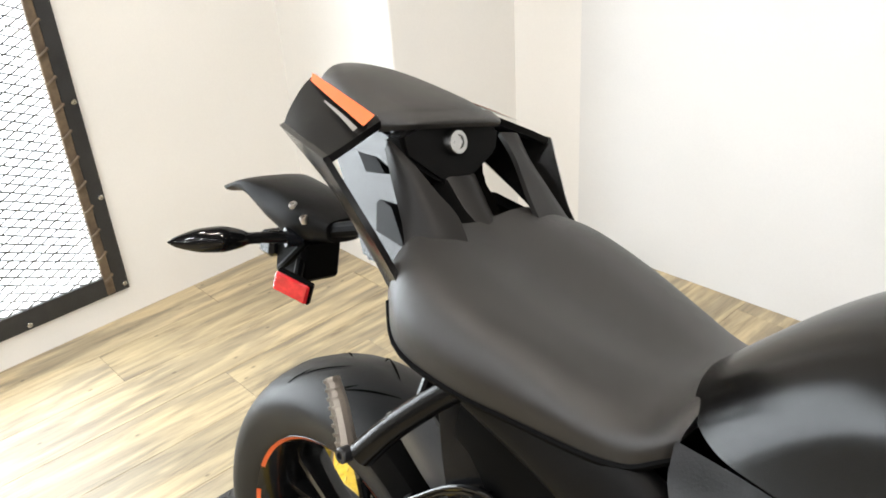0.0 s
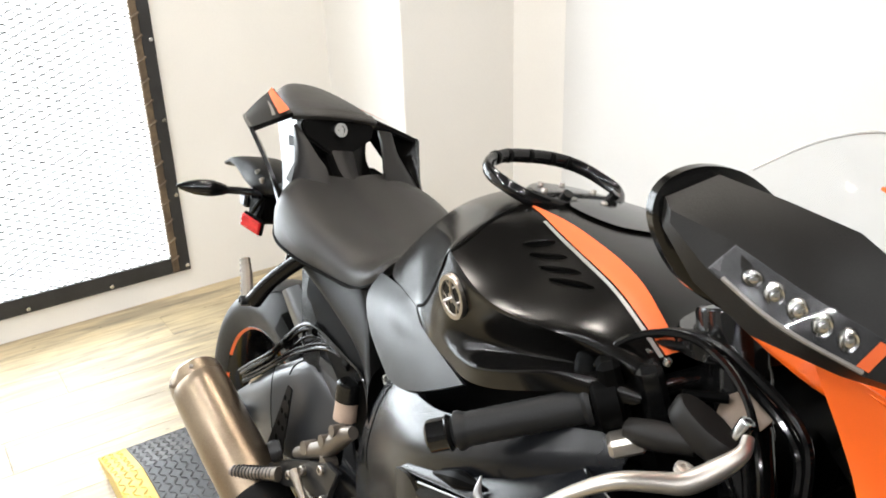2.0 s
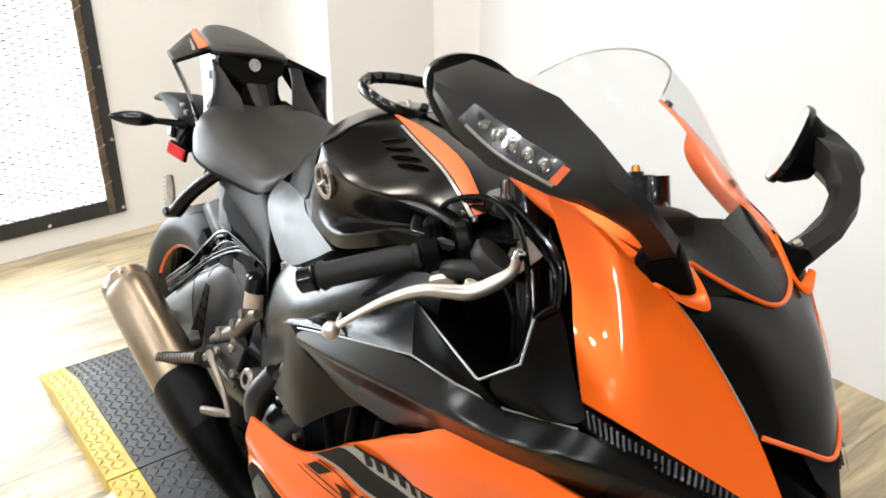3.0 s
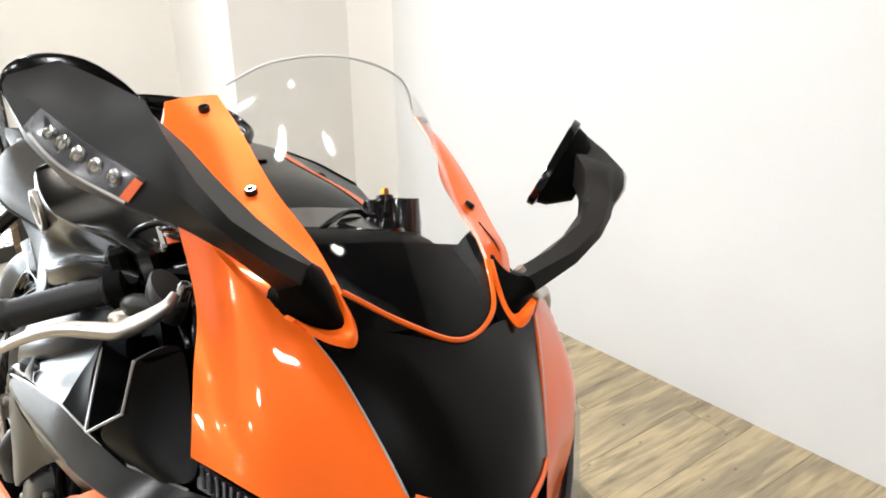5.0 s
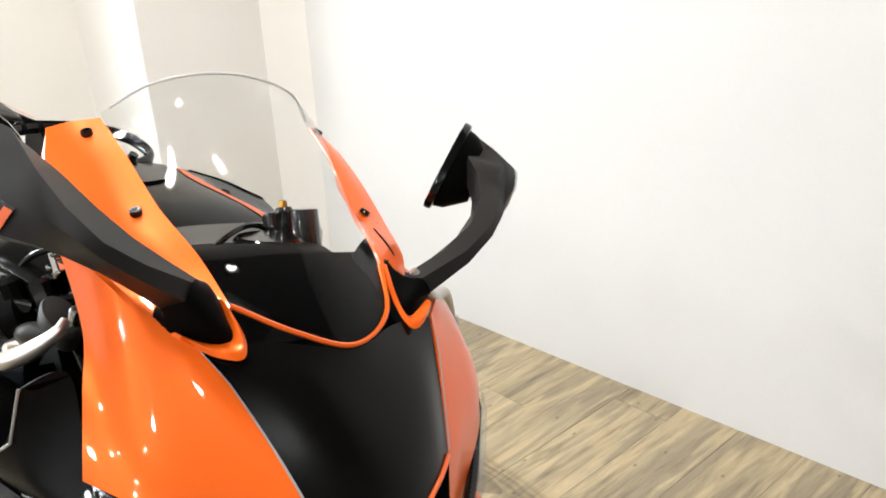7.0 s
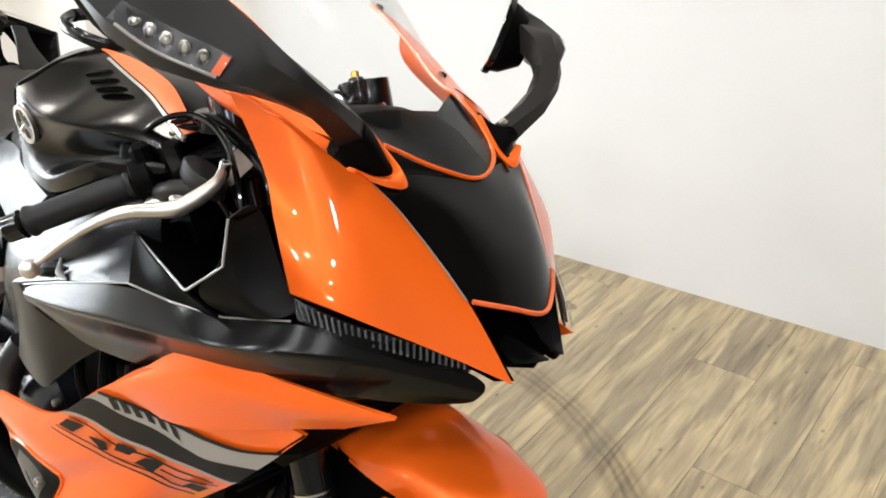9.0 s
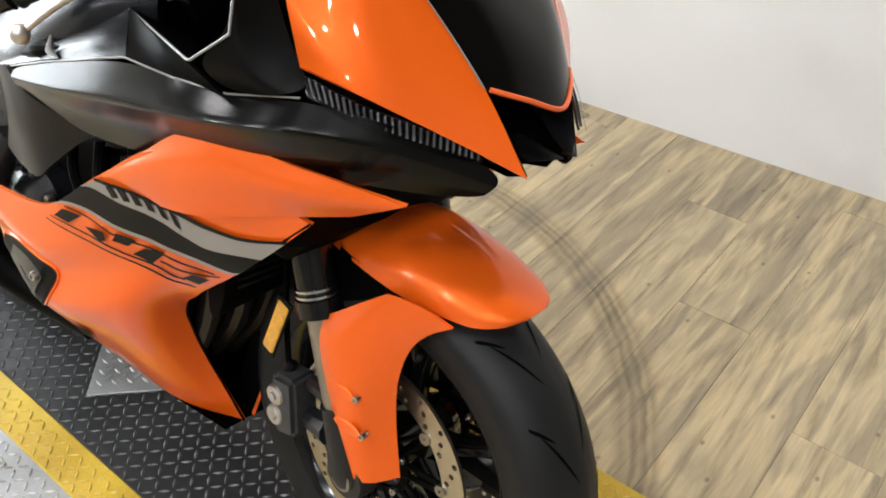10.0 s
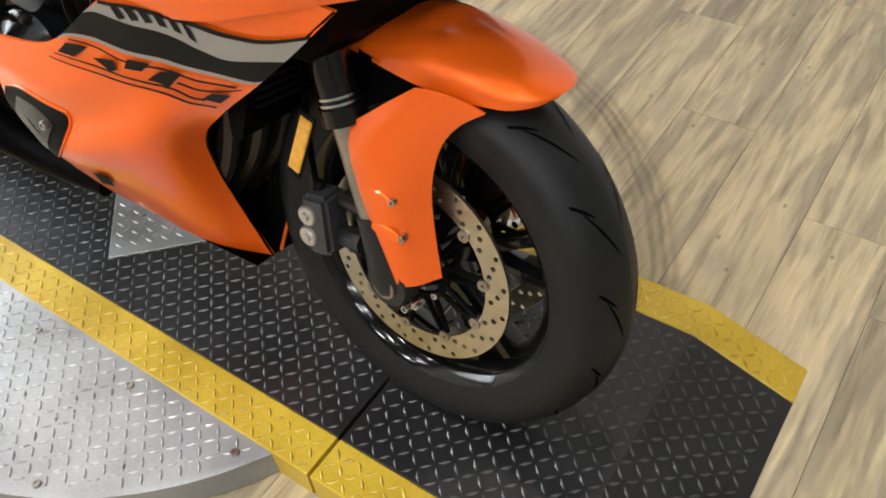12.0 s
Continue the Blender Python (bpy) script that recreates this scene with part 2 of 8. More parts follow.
M["frame"] = material("dark_grey_frame_paint", (0.006, 0.0065, 0.008), 0.26, 0.0, 0.2, 7, 0.02, 900, spread=0.04, spec=0.3)
M["cover"] = material("grey_satin_alloy", (0.060, 0.061, 0.064), 0.34, 0.5, 0.2, 9, 0.1, 500, spread=0.05, spec=0.4)
M["silver_line"] = material("silver_edge_tape", (0.32, 0.32, 0.315), 0.34, 0.5, 0.1, 8, 0.05, 300)
M["silver_band"] = material("silver_band_decal", (0.27, 0.255, 0.245), 0.35, 0.4, 0.1, 6, 0.04, 500)
M["dark_band"] = material("dark_band_decal", (0.006, 0.0058, 0.0058), 0.35, 0.0, 0.2, 6, 0.05, 500, spec=0.1)
M["red"] = material("red_reflector", (0.62, 0.02, 0.025), 0.2, 0.0, 0.3, 90, 0.6, 260, coat=0.6)
M["amber"] = material("amber_reflector", (0.75, 0.36, 0.02), 0.2, 0.0, 0.3, 60, 0.5, 300, coat=0.6)
M["brass"] = material("steel_disc_band", (0.52, 0.47, 0.37), 0.32, 1.0, 0.2, 30, 0.2, 400)
M["gold"] = material("gold_bolt", (0.55, 0.30, 0.06), 0.3, 1.0, 0.1, 30, 0.05, 300)
M["mirror"] = material("mirror_glass", (0.9, 0.9, 0.9), 0.02, 1.0, 0.0, 4, 0.0, 300, spread=0.0)
M["screen"] = glass("clear_windscreen", (0.97, 0.975, 0.975))
M["screen_rim"] = material("polished_acrylic_edge", (0.62, 0.62, 0.615), 0.25, 0.0, 0.1, 30, 0.05, 300)
M["lens"] = glass("clear_lens", (0.85, 0.85, 0.85))
M["reservoir"] = material("milky_reservoir", (0.42, 0.31, 0.24), 0.4, 0.0, 0.15, 20, 0.1, 300)
M["wall"] = material("cream_wall_paint", (0.79, 0.775, 0.745), 0.7, 0.0, 0.05, 1.2, 0.25, 160)
M["wall_white"] = material("white_wall_paint", (0.68, 0.68, 0.677), 0.7, 0.0, 0.05, 1.2, 0.25, 160)
# for the unseen ceiling, dark so that black paint reflects little
M["ceiling"] = material("dark_unseen_ceiling", (0.022, 0.022, 0.022), 0.8, 0.0, 0.05, 2, 0.3, 120)
M["mat_black"] = material("black_checker_plate", (0.010, 0.010, 0.0105), 0.40, 0.0, 0.35, 7, 0.2, 300, spread=0.12, spec=0.5)
M["mat_yellow"] = material("yellow_checker_paint", (0.54, 0.375, 0.028), 0.40, 0.0, 0.25, 5, 0.25, 200, spread=0.14, tint=(0.33, 0.20, 0.012))
M["plate"] = material("bare_checker_plate", (0.30, 0.30, 0.30), 0.42, 0.5, 0.25, 5, 0.15, 200, spread=0.14, tint=(0.19, 0.188, 0.185))
M["win_frame"] = material("dark_steel_angle", (0.045, 0.045, 0.046), 0.5, 0.5, 0.3, 10, 0.2, 200)
M["rust"] = material("brown_weld_strip", (0.17, 0.125, 0.08), 0.6, 0.3, 0.45, 9, 0.4, 60, tint=(0.07, 0.05, 0.035))
M["mesh"] = material("expanded_metal", (0.12, 0.118, 0.115), 0.5, 0.6, 0.3, 30, 0.1, 200)
# tone of the unseen walls, set by the fill they throw on the flank
M["far_wall"] = material("bounce_wall_grey", (0.25, 0.245, 0.235), 0.8, 0.0, 0.1, 1.2, 0.2, 120)
M["light"] = glow("lamp_lens", (1.0, 0.985, 0.96), 60)
M["daylight"] = glow("bright_day", (0.93, 0.97, 1.0), 2.6)
# paler than its plate: light glints on the lugs, and wear, in the colour
M["lug_black"] = material("worn_glinting_black_lug", (0.075, 0.075, 0.077), 0.34, 0.3, 0.4, 20, 0.2, 300, spread=0.14, spec=0.6)
M["lug_yellow"] = material("worn_yellow_lug", (0.62, 0.44, 0.06), 0.30, 0.0, 0.35, 12, 0.25, 200, spread=0.14, tint=(0.30, 0.20, 0.03))
M["lug_plate"] = material("bright_plate_lug", (0.50, 0.50, 0.50), 0.30, 0.7, 0.25, 12, 0.15, 200, spread=0.12)
M["reservoir_front"] = material("smoked_reservoir", (0.20, 0.15, 0.11), 0.4, 0.0, 0.2, 20, 0.1, 300)
M["header"] = material("heat_stained_pipe", (0.05, 0.042, 0.036), 0.4, 0.8, 0.3, 12, 0.2, 300)
M["pedal"] = material("dull_champagne_alloy", (0.19, 0.165, 0.14), 0.42, 0.8, 0.25, 16, 0.2, 500)
M["rib"] = material("dark_reflector", (0.06, 0.06, 0.063), 0.25, 0.3, 0.3, 40, 0.1, 400)
M["shell"] = material("matt_mirror_shell", (0.013, 0.012, 0.0112), 0.42, 0.0, 0.2, 9, 0.15, 700, spread=0.06, spec=0.16)
M["tailpiece"] = material("satin_black_tailpiece", (0.0030, 0.0026, 0.0022), 0.30, 0.0, 0.2, 6, 0.02, 500, spread=0.04, spec=0.12)
M["caliper"] = material("grey_caliper_casting", (0.045, 0.045, 0.047), 0.42, 0.3, 0.25, 20, 0.3, 500, spec=0.3)

# ---- room ----
TURN_X, TURN_Y = 0.645, 0.13     # the turntable's centre


def wood_material():
    mt = bpy.data.materials.new("wood_look_vinyl")
    mt.use_nodes = True
    nt = mt.node_tree
    b = nt.nodes["Principled BSDF"]
    tc, oi = nt.nodes.new("ShaderNodeTexCoord"), nt.nodes.new("ShaderNodeObjectInfo")
    shift = nt.nodes.new("ShaderNodeVectorMath")
    shift.operation = "MULTIPLY_ADD"
    comb = nt.nodes.new("ShaderNodeCombineXYZ")
    for i in range(3):
        nt.links.new(oi.outputs["Random"], comb.inputs[i])
    nt.links.new(comb.outputs[0], shift.inputs[0])
    shift.inputs[1].default_value = (37, 53, 11)
    nt.links.new(tc.outputs["Object"], shift.inputs[2])
    stretch = nt.nodes.new("ShaderNodeMapping")
    stretch.inputs["Scale"].default_value = (14.0, 1.0, 1.0)
    nt.links.new(shift.outputs[0], stretch.inputs["Vector"])
    grain, patch, knots = (nt.nodes.new("ShaderNodeTexNoise") for _ in range(3))
    grain.inputs["Scale"].default_value, grain.inputs["Detail"].default_value, grain.inputs["Distortion"].default_value = 3.2, 10, 0.5
    grain.inputs["Roughness"].default_value = 0.68
    nt.links.new(stretch.outputs[0], grain.inputs["Vector"])
    s2 = nt.nodes.new("ShaderNodeMapping")
    s2.inputs["Scale"].default_value = (8.0, 1.3, 1.0)
    nt.links.new(shift.outputs[0], s2.inputs["Vector"])
    patch.inputs["Scale"].default_value, patch.inputs["Detail"].default_value, patch.inputs["Distortion"].default_value = 2.6, 4, 1.6
    nt.links.new(s2.outputs[0], patch.inputs["Vector"])
    vor = nt.nodes.new("ShaderNodeTexVoronoi")
    vor.voronoi_dimensions = "2D"
    vor.inputs["Scale"].default_value = 3.6
    s3 = nt.nodes.new("ShaderNodeMapping")
    s3.inputs["Scale"].default_value = (1.6, 1.0, 1.0)
    nt.links.new(shift.outputs[0], s3.inputs["Vector"])
    nt.links.new(s3.outputs[0], vor.inputs["Vector"])
    kn = nt.nodes.new("ShaderNodeMapRange")
    kn.inputs["From Min"].default_value, kn.inputs["From Max"].default_value = 0.010, 0.034
    kn.inputs["To Min"].default_value, kn.inputs["To Max"].default_value = 0.5, 1.0
    nt.links.new(vor.outputs["Distance"], kn.inputs["Value"])
    r1 = nt.nodes.new("ShaderNodeValToRGB")
    e = r1.color_ramp.elements
    e[0].position, e[0].color = 0.33, (0.240, 0.194, 0.130, 1)
    e[1].position, e[1].color = 0.62, (0.465, 0.390, 0.262, 1)
    k = e.new(0.46)
    k.color = (0.385, 0.320, 0.214, 1)
    nt.links.new(grain.outputs[0], r1.inputs[0])
    grey = nt.nodes.new("ShaderNodeMix")
    grey.data_type, grey.blend_type = "RGBA", "MULTIPLY"
    r2 = nt.nodes.new("ShaderNodeValToRGB")
    e = r2.color_ramp.elements
    e[0].position, e[0].color = 0.36, (0.80, 0.80, 0.82, 1)
    e[1].position, e[1].color = 0.64, (1.08, 1.065, 1.02, 1)
    nt.links.new(patch.outputs[0], r2.inputs[0])
    grey.inputs["Factor"].default_value = 1
    nt.links.new(r1.outputs[0], grey.inputs["A"])
    nt.links.new(r2.outputs[0], grey.inputs["B"])
    mul = nt.nodes.new("ShaderNodeMix")
    mul.data_type, mul.blend_type = "RGBA", "MULTIPLY"
    mul.inputs["Factor"].default_value = 1
    nt.links.new(grey.outputs["Result"], mul.inputs["A"])
    nt.links.new(kn.outputs[0], mul.inputs["B"])
    # round black tyre scuffs about the turntable
    gp, sub, ln = nt.nodes.new("ShaderNodeNewGeometry"), nt.nodes.new("ShaderNodeVectorMath"), nt.nodes.new("ShaderNodeVectorMath")
    sub.operation, ln.operation = "SUBTRACT", "LENGTH"
    sub.inputs[1].default_value = (TURN_X, TURN_Y, FLOOR)
    nt.links.new(gp.outputs["Position"], sub.inputs[0])
    nt.links.new(sub.outputs[0], ln.inputs[0])
    scuff = nt.nodes.new("ShaderNodeValToRGB")
    e = scuff.color_ramp.elements
    e[0].position, e[0].color = 0.40, (1, 1, 1, 1)
    e[1].position, e[1].color = 0.96, (1, 1, 1, 1)
    for pos, v in ((0.50, 0.55), (0.56, 0.72), (0.60, 0.30), (0.65, 0.62), (0.70, 0.36), (0.74, 0.80), (0.78, 0.60), (0.84, 0.93)):
        e.new(pos).color = (v, v * 0.97, v * 0.93, 1)
    rng, wob = nt.nodes.new("ShaderNodeMapRange"), nt.nodes.new("ShaderNodeTexNoise")
    rng.inputs["From Min"].default_value, rng.inputs["From Max"].default_value = 0.86, 1.10
    wob.inputs["Scale"].default_value = 14
    nt.links.new(gp.outputs["Position"], wob.inputs["Vector"])
    wa = nt.nodes.new("ShaderNodeMath")
    wa.operation = "MULTIPLY_ADD"
    nt.links.new(wob.outputs[0], wa.inputs[0])
    wa.inputs[1].default_value = 0.02
    nt.links.new(ln.outputs["Value"], wa.inputs[2])
    nt.links.new(wa.outputs[0], rng.inputs["Value"])
    nt.links.new(rng.outputs[0], scuff.inputs[0])
    mul2 = nt.nodes.new("ShaderNodeMix")
    mul2.data_type, mul2.blend_type = "RGBA", "MULTIPLY"
    fade = nt.nodes.new("ShaderNodeMapRange")
    fade.inputs["From Min"].default_value, fade.inputs["From Max"].default_value = 0.35, 0.65
    fade.inputs["To Min"].default_value, fade.inputs["To Max"].default_value = 0.5, 1.0
    nt.links.new(patch.outputs[0], fade.inputs["Value"])
    nt.links.new(fade.outputs[0], mul2.inputs["Factor"])
    nt.links.new(mul.outputs["Result"], mul2.inputs["A"])
    nt.links.new(scuff.outputs[0], mul2.inputs["B"])
    mul = mul2
    # lighter and darker strips along the grain, with fairly crisp edges
    s4, strips, r4 = nt.nodes.new("ShaderNodeMapping"), nt.nodes.new("ShaderNodeTexNoise"), nt.nodes.new("ShaderNodeValToRGB")
    s4.inputs["Scale"].default_value = (7.0, 0.75, 1.0)
    nt.links.new(shift.outputs[0], s4.inputs["Vector"])
    strips.inputs["Scale"].default_value, strips.inputs["Detail"].default_value, strips.inputs["Distortion"].default_value = 2.2, 8, 0.7
    nt.links.new(s4.outputs[0], strips.inputs["Vector"])
    e = r4.color_ramp.elements
    e[0].position, e[0].color = 0.45, (0.74, 0.73, 0.725, 1)
    e[1].position, e[1].color = 0.52, (1.12, 1.085, 1.0, 1)
    nt.links.new(strips.outputs[0], r4.inputs[0])
    mul3 = nt.nodes.new("ShaderNodeMix")
    mul3.data_type, mul3.blend_type = "RGBA", "MULTIPLY"
    mul3.inputs["Factor"].default_value = 0.85
    nt.links.new(mul.outputs["Result"], mul3.inputs["A"])
    nt.links.new(r4.outputs[0], mul3.inputs["B"])
    mul = mul3
    hs, mr = nt.nodes.new("ShaderNodeHueSaturation"), nt.nodes.new("ShaderNodeMapRange")
    mr.inputs["To Min"].default_value, mr.inputs["To Max"].default_value = 0.9, 1.1
    nt.links.new(oi.outputs["Random"], mr.inputs["Value"])
    nt.links.new(mr.outputs[0], hs.inputs["Value"])
    nt.links.new(mul.outputs["Result"], hs.inputs["Color"])
    nt.links.new(hs.outputs[0], b.inputs["Base Color"])
    rg = nt.nodes.new("ShaderNodeMapRange")
    rg.inputs["To Min"].default_value, rg.inputs["To Max"].default_value = 0.32, 0.5
    nt.links.new(grain.outputs[0], rg.inputs["Value"])
    nt.links.new(rg.outputs[0], b.inputs["Roughness"])
    bp = nt.nodes.new("ShaderNodeBump")
    bp.inputs["Strength"].default_value, bp.inputs["Distance"].default_value = 0.25, 0.001
    nt.links.new(grain.outputs[0], bp.inputs["Height"])
    nt.links.new(bp.outputs[0], b.inputs["Normal"])
    return mt


M["wood"] = wood_material()
M["joint"] = material("dark_floor_joint", (0.20, 0.155, 0.10), 0.8)
X0, X1, Y0, CEIL = -1.590, 5.6, -5.0, 2.9        # room's bounds
JOG_X, JOG_Y = -1.037, 1.103


def wall_y(x):
    """The long wall runs a little askew."""
    return 1.715 + 0.033 * x


def setting(ob, label):
    return tagged(ob, label, kind="structure")


floor = setting(link_mesh("floor", box(X0 - 0.3, X1 + 0.2, Y0 - 0.2, 2.4, FLOOR - 0.1, FLOOR - 0.0025), M["joint"], smooth=False), "pale wood-look plank floor with tyre marks")

# left wall with the window opening
WIN_Y0, WIN_Y1, WIN_Z0, WIN_Z1 = -1.35, 0.346, 0.085, 1.95
bm = bmesh.new()
T = 0.22
box(X0 - T, X0, Y0, WIN_Y0, FLOOR, CEIL, bm=bm)
box(X0 - T, X0, WIN_Y1, 1.95, FLOOR, CEIL, bm=bm)
box(X0 - T, X0, WIN_Y0, WIN_Y1, FLOOR, WIN_Z0, bm=bm)
box(X0 - T, X0, WIN_Y0, WIN_Y1, WIN_Z1, CEIL, bm=bm)
# the window wall runs a little askew, like the long one
ASKEW = Matrix.Translation((X0, 0, 0)) @ Matrix.Rotation(math.atan(0.03), 4, "Z") @ Matrix.Translation((-X0, 0, 0))
bm.transform(ASKEW)
setting(link_mesh("wall_west", bm, M["wall"], smooth=False), "cream painted wall with a caged window")
pier = [(X0 - 0.08, JOG_Y), (JOG_X - 0.004, JOG_Y), (JOG_X, JOG_Y + 0.004), (JOG_X + 0.003, 1.61), (-0.82, 1.69), (-0.82, 1.95), (X0 - 0.08, 1.95)]
setting(link_mesh("wall_pier", prism(pier, CEIL - FLOOR, Matrix.Translation((0, 0, FLOOR))), M["wall"], smooth=False), "cream painted boxed-out corner pier")
own = box(-1.6, 7.8, 0, 0.2, 0, CEIL - FLOOR)
own.transform(Matrix.Translation((0, wall_y(0), FLOOR)) @ Matrix.Rotation(math.atan(0.033), 4, "Z"))
setting(link_mesh("wall_north", own, M["wall_white"], smooth=False), "plain white painted wall")
# east and south walls stand out of view to bounce light
setting(link_mesh("wall_east", box(X1, X1 + 0.2, Y0, 2.4, FLOOR, CEIL), M["far_wall"], smooth=False), "unseen grey wall that sets the bounced light")
setting(link_mesh("wall_south", box(X0 - 0.2, X1 + 0.2, Y0 - 0.2, Y0, FLOOR, CEIL), M["far_wall"], smooth=False), "unseen grey wall that sets the bounced light")
# out of view; its dark tone is chosen for the reflections
setting(link_mesh("ceiling", box(X0 - 0.3, X1 + 0.3, Y0 - 0.3, 2.3, CEIL, CEIL + 0.15), M["ceiling"], smooth=False), "unseen ceiling, made dark to deepen reflections")
setting(link_mesh("backdrop", box(X0 - 1.3, X0 - 1.28, -2.6, 1.8, -0.6, 3.0), M["daylight"], smooth=False), "overexposed daylight outside the window")

# window: steel angle frame, welded strip, expanded metal
win = setting(new("window_1"), "steel-framed window caged with expanded metal mesh")
FX = X0 + 0.001
FR = 0.075
win.matrix_world = ASKEW
y0, y1, z0, z1 = WIN_Y0 - 0.055, 0.401, 0.032, WIN_Z1 + 0.05
part("window_frame", box(FX, FX + 0.014, y1 - FR + 0.03, y1, z0, z1, 0.002), M["win_frame"], win, "dark steel angle frame")
part("window_frame", box(FX, FX + 0.014, y0, y0 + FR, z0, z1, 0.002), M["win_frame"], win)
part("window_frame", box(FX, FX + 0.0142, y0 + FR, y1 - FR + 0.03, z0, z0 + 0.065, 0.002), M["win_frame"], win)
part("window_frame", box(FX, FX + 0.0142, y0 + FR, y1 - FR + 0.03, z1 - 0.065, z1, 0.002), M["win_frame"], win)
part("weld_strip", box(FX, FX + 0.017, y1 - FR + 0.002, y1 - FR + 0.0295, z0 + 0.004, z1 - 0.004, 0.003), M["rust"], win, "rusty brown welded edge strip")
bm = bmesh.new()
for i in range(24):
    zc = z0 + 0.05 + i * 0.078
    tube([(FX + 0.017, y1 - FR + 0.004, zc), (FX + 0.024, y1 - FR + 0.018, zc + 0.012), (FX + 0.018, y1 - FR + 0.032, zc + 0.02)], 0.0045, 6, 6, bm)
part("weld_bead", bm, M["rust"], win)
for k, (yy, zz) in enumerate([(0.390, 0.055 + 0.295 * i) for i in range(7)] + [(0.390 - 0.297 * i, 0.049) for i in range(1, 6)]):
    part("bolt", bolt((FX + 0.015, yy - 0.003, zz), (1, 0, 0), 0.008, 0.005), M["chrome"], win, "round zinc bolt head" if not k else "")
# expanded metal: zigzag strands joined into diamonds
SY, SZ = 0.030, 0.0135
bm = bmesh.new()
ny, nz = int((0.331 - WIN_Y0) / SY), int((WIN_Z1 - 0.09) / SZ)
verts, faces = [], []


def strand(p, q, w=0.0023, d=0.0026):
    a, b = Vector(p), Vector(q)
    t = (b - a).normalized()
    s = Vector((1, 0, 0)).cross(t) * w
    o = Vector((d, 0, 0))
    i = len(verts)
    verts.extend([a - s, a + s, b + s, b - s, a - s + o, a + s + o, b + s + o, b - s + o])
    faces.extend([(i, i + 1, i + 2, i + 3), (i + 7, i + 6, i + 5, i + 4), (i, i + 3, i + 7, i + 4), (i + 1, i + 5, i + 6, i + 2)])


for j in range(nz):
    for i in range(ny):
        ya, za = 0.339 - i * SY, 0.095 + j * SZ
        up = SZ if (i + j) % 2 == 0 else 0
        strand((FX + 0.004, ya, za + (SZ - up)), (FX + 0.004 + 0.004, ya - SY, za + up))
me = bpy.data.meshes.new("expanded_metal")
me.from_pydata([tuple(v) for v in verts], [], faces)
me.materials.append(M["mesh"])
cage = new("mesh_grille", me)
cage.parent = win
tagged(cage, "expanded metal grille", kind="stuff")

# lamps: daylight at the window, ceiling tubes
area_lamp("window_daylight", (1.6, 1.8), 130, (0.88, 0.95, 1.0), look((X0 - 0.3, -0.5, 1.0), (1.0, 0.1, 0.2)))
LAMPS = [(x, y) for y in (-0.9, -2.3, -3.7) for x in (-0.6, 0.9, 2.4, 3.9)]


def ceiling_lamp(x, y):
    lamp = tagged(new("ceiling_light"), "round white downlight on the ceiling", "ceiling light", "ceiling lights")
    lamp.location = (x, y, CEIL)
    part("housing", lathe([(0.088, -0.001), (0.11, -0.001), (0.112, -0.006), (0.104, -0.018), (0.088, -0.014)], 32, "z", closed=True), M["wall_white"], lamp)
    part("diffuser", lathe([(0.0005, -0.012), (0.087, -0.010)], 32, "z"), M["light"], lamp)
    return lamp


first = ceiling_lamp(*LAMPS[0])
for x, y in LAMPS[1:]:
    copy_thing(first, pose(x, y, CEIL))
for x, y in LAMPS:
    lp = area_lamp("downlight", (0.17, 0.17), 28 if y < -1 else 13, (0.97, 0.985, 1.0), pose(x, y, CEIL - 0.03))
    lp.data.shape = "DISK"
WARM = [(-0.5, 0.5), (0.5, 0.5), (1.5, 0.5)]
for x, y in WARM:
    copy_thing(first, pose(x, y, CEIL))
    lp = area_lamp("warm_downlight", (0.17, 0.17), 14, (1.0, 0.91, 0.80), pose(x, y, CEIL - 0.03))
    lp.data.shape = "DISK"

# ---- ramp and turntable ----


def lugs(bm_verts, bm_faces, x0, x1, y0, y1, height, keep=lambda x, y: True, pitch=0.0215, ang=0.0):
    """Raised lens-shaped lugs of checker plate, turned this way and that by turns."""
    nx, ny = int((x1 - x0) / pitch), int((y1 - y0) / pitch)
    for i in range(nx):
        for j in range(ny):
            x, y = x0 + (i + 0.5) * pitch, y0 + (j + 0.5) * pitch
            if not keep(x, y):
                continue
            a = radians(45 if (i + j) % 2 else -45) + ang
            c, s = math.cos(a), math.sin(a)
            k = len(bm_verts)
            for u, v, w in ((-0.0115, 0, -0.0005), (0, -0.0034, -0.0005), (0.0115, 0, -0.0005), (0, 0.0034, -0.0005), (-0.0070, 0, 0.0026), (0.0070, 0, 0.0026)):
                px_, py_ = x + u * c - v * s, y + u * s + v * c
                bm_verts.append((px_, py_, height(px_, py_) + w))
            bm_faces.extend([(k + 3, k + 2, k + 5), (k + 2, k + 1, k + 5), (k + 1, k, k + 4), (k, k + 3, k + 4), (k + 3, k + 5, k + 4), (k + 1, k + 4, k + 5)])


def lug_mesh(name, mat, parent, pieces, height, keep=lambda x, y: True, ang=0.0):
    vs, fs = [], []
    for p in pieces:
        lugs(vs, fs, *p, height, keep, ang=ang)
    me = bpy.data.meshes.new(name)
    me.from_pydata(vs, [], fs)
    me.materials.append(mat)
    ob = new(name, me)
    ob.parent = parent
    tagged(ob, kind="stuff")
    return ob


RAMP = [(-0.66, FLOOR + 0.004), (-0.455, 0.0), (1.70, 0.0), (1.885, FLOOR + 0.004)]
RY0, RY1, BAND = -0.200, 0.440, 0.078


def ramp_z(x, y=0):
    return float(np.interp(x, [r[0] for r in RAMP], [r[1] for r in RAMP]))


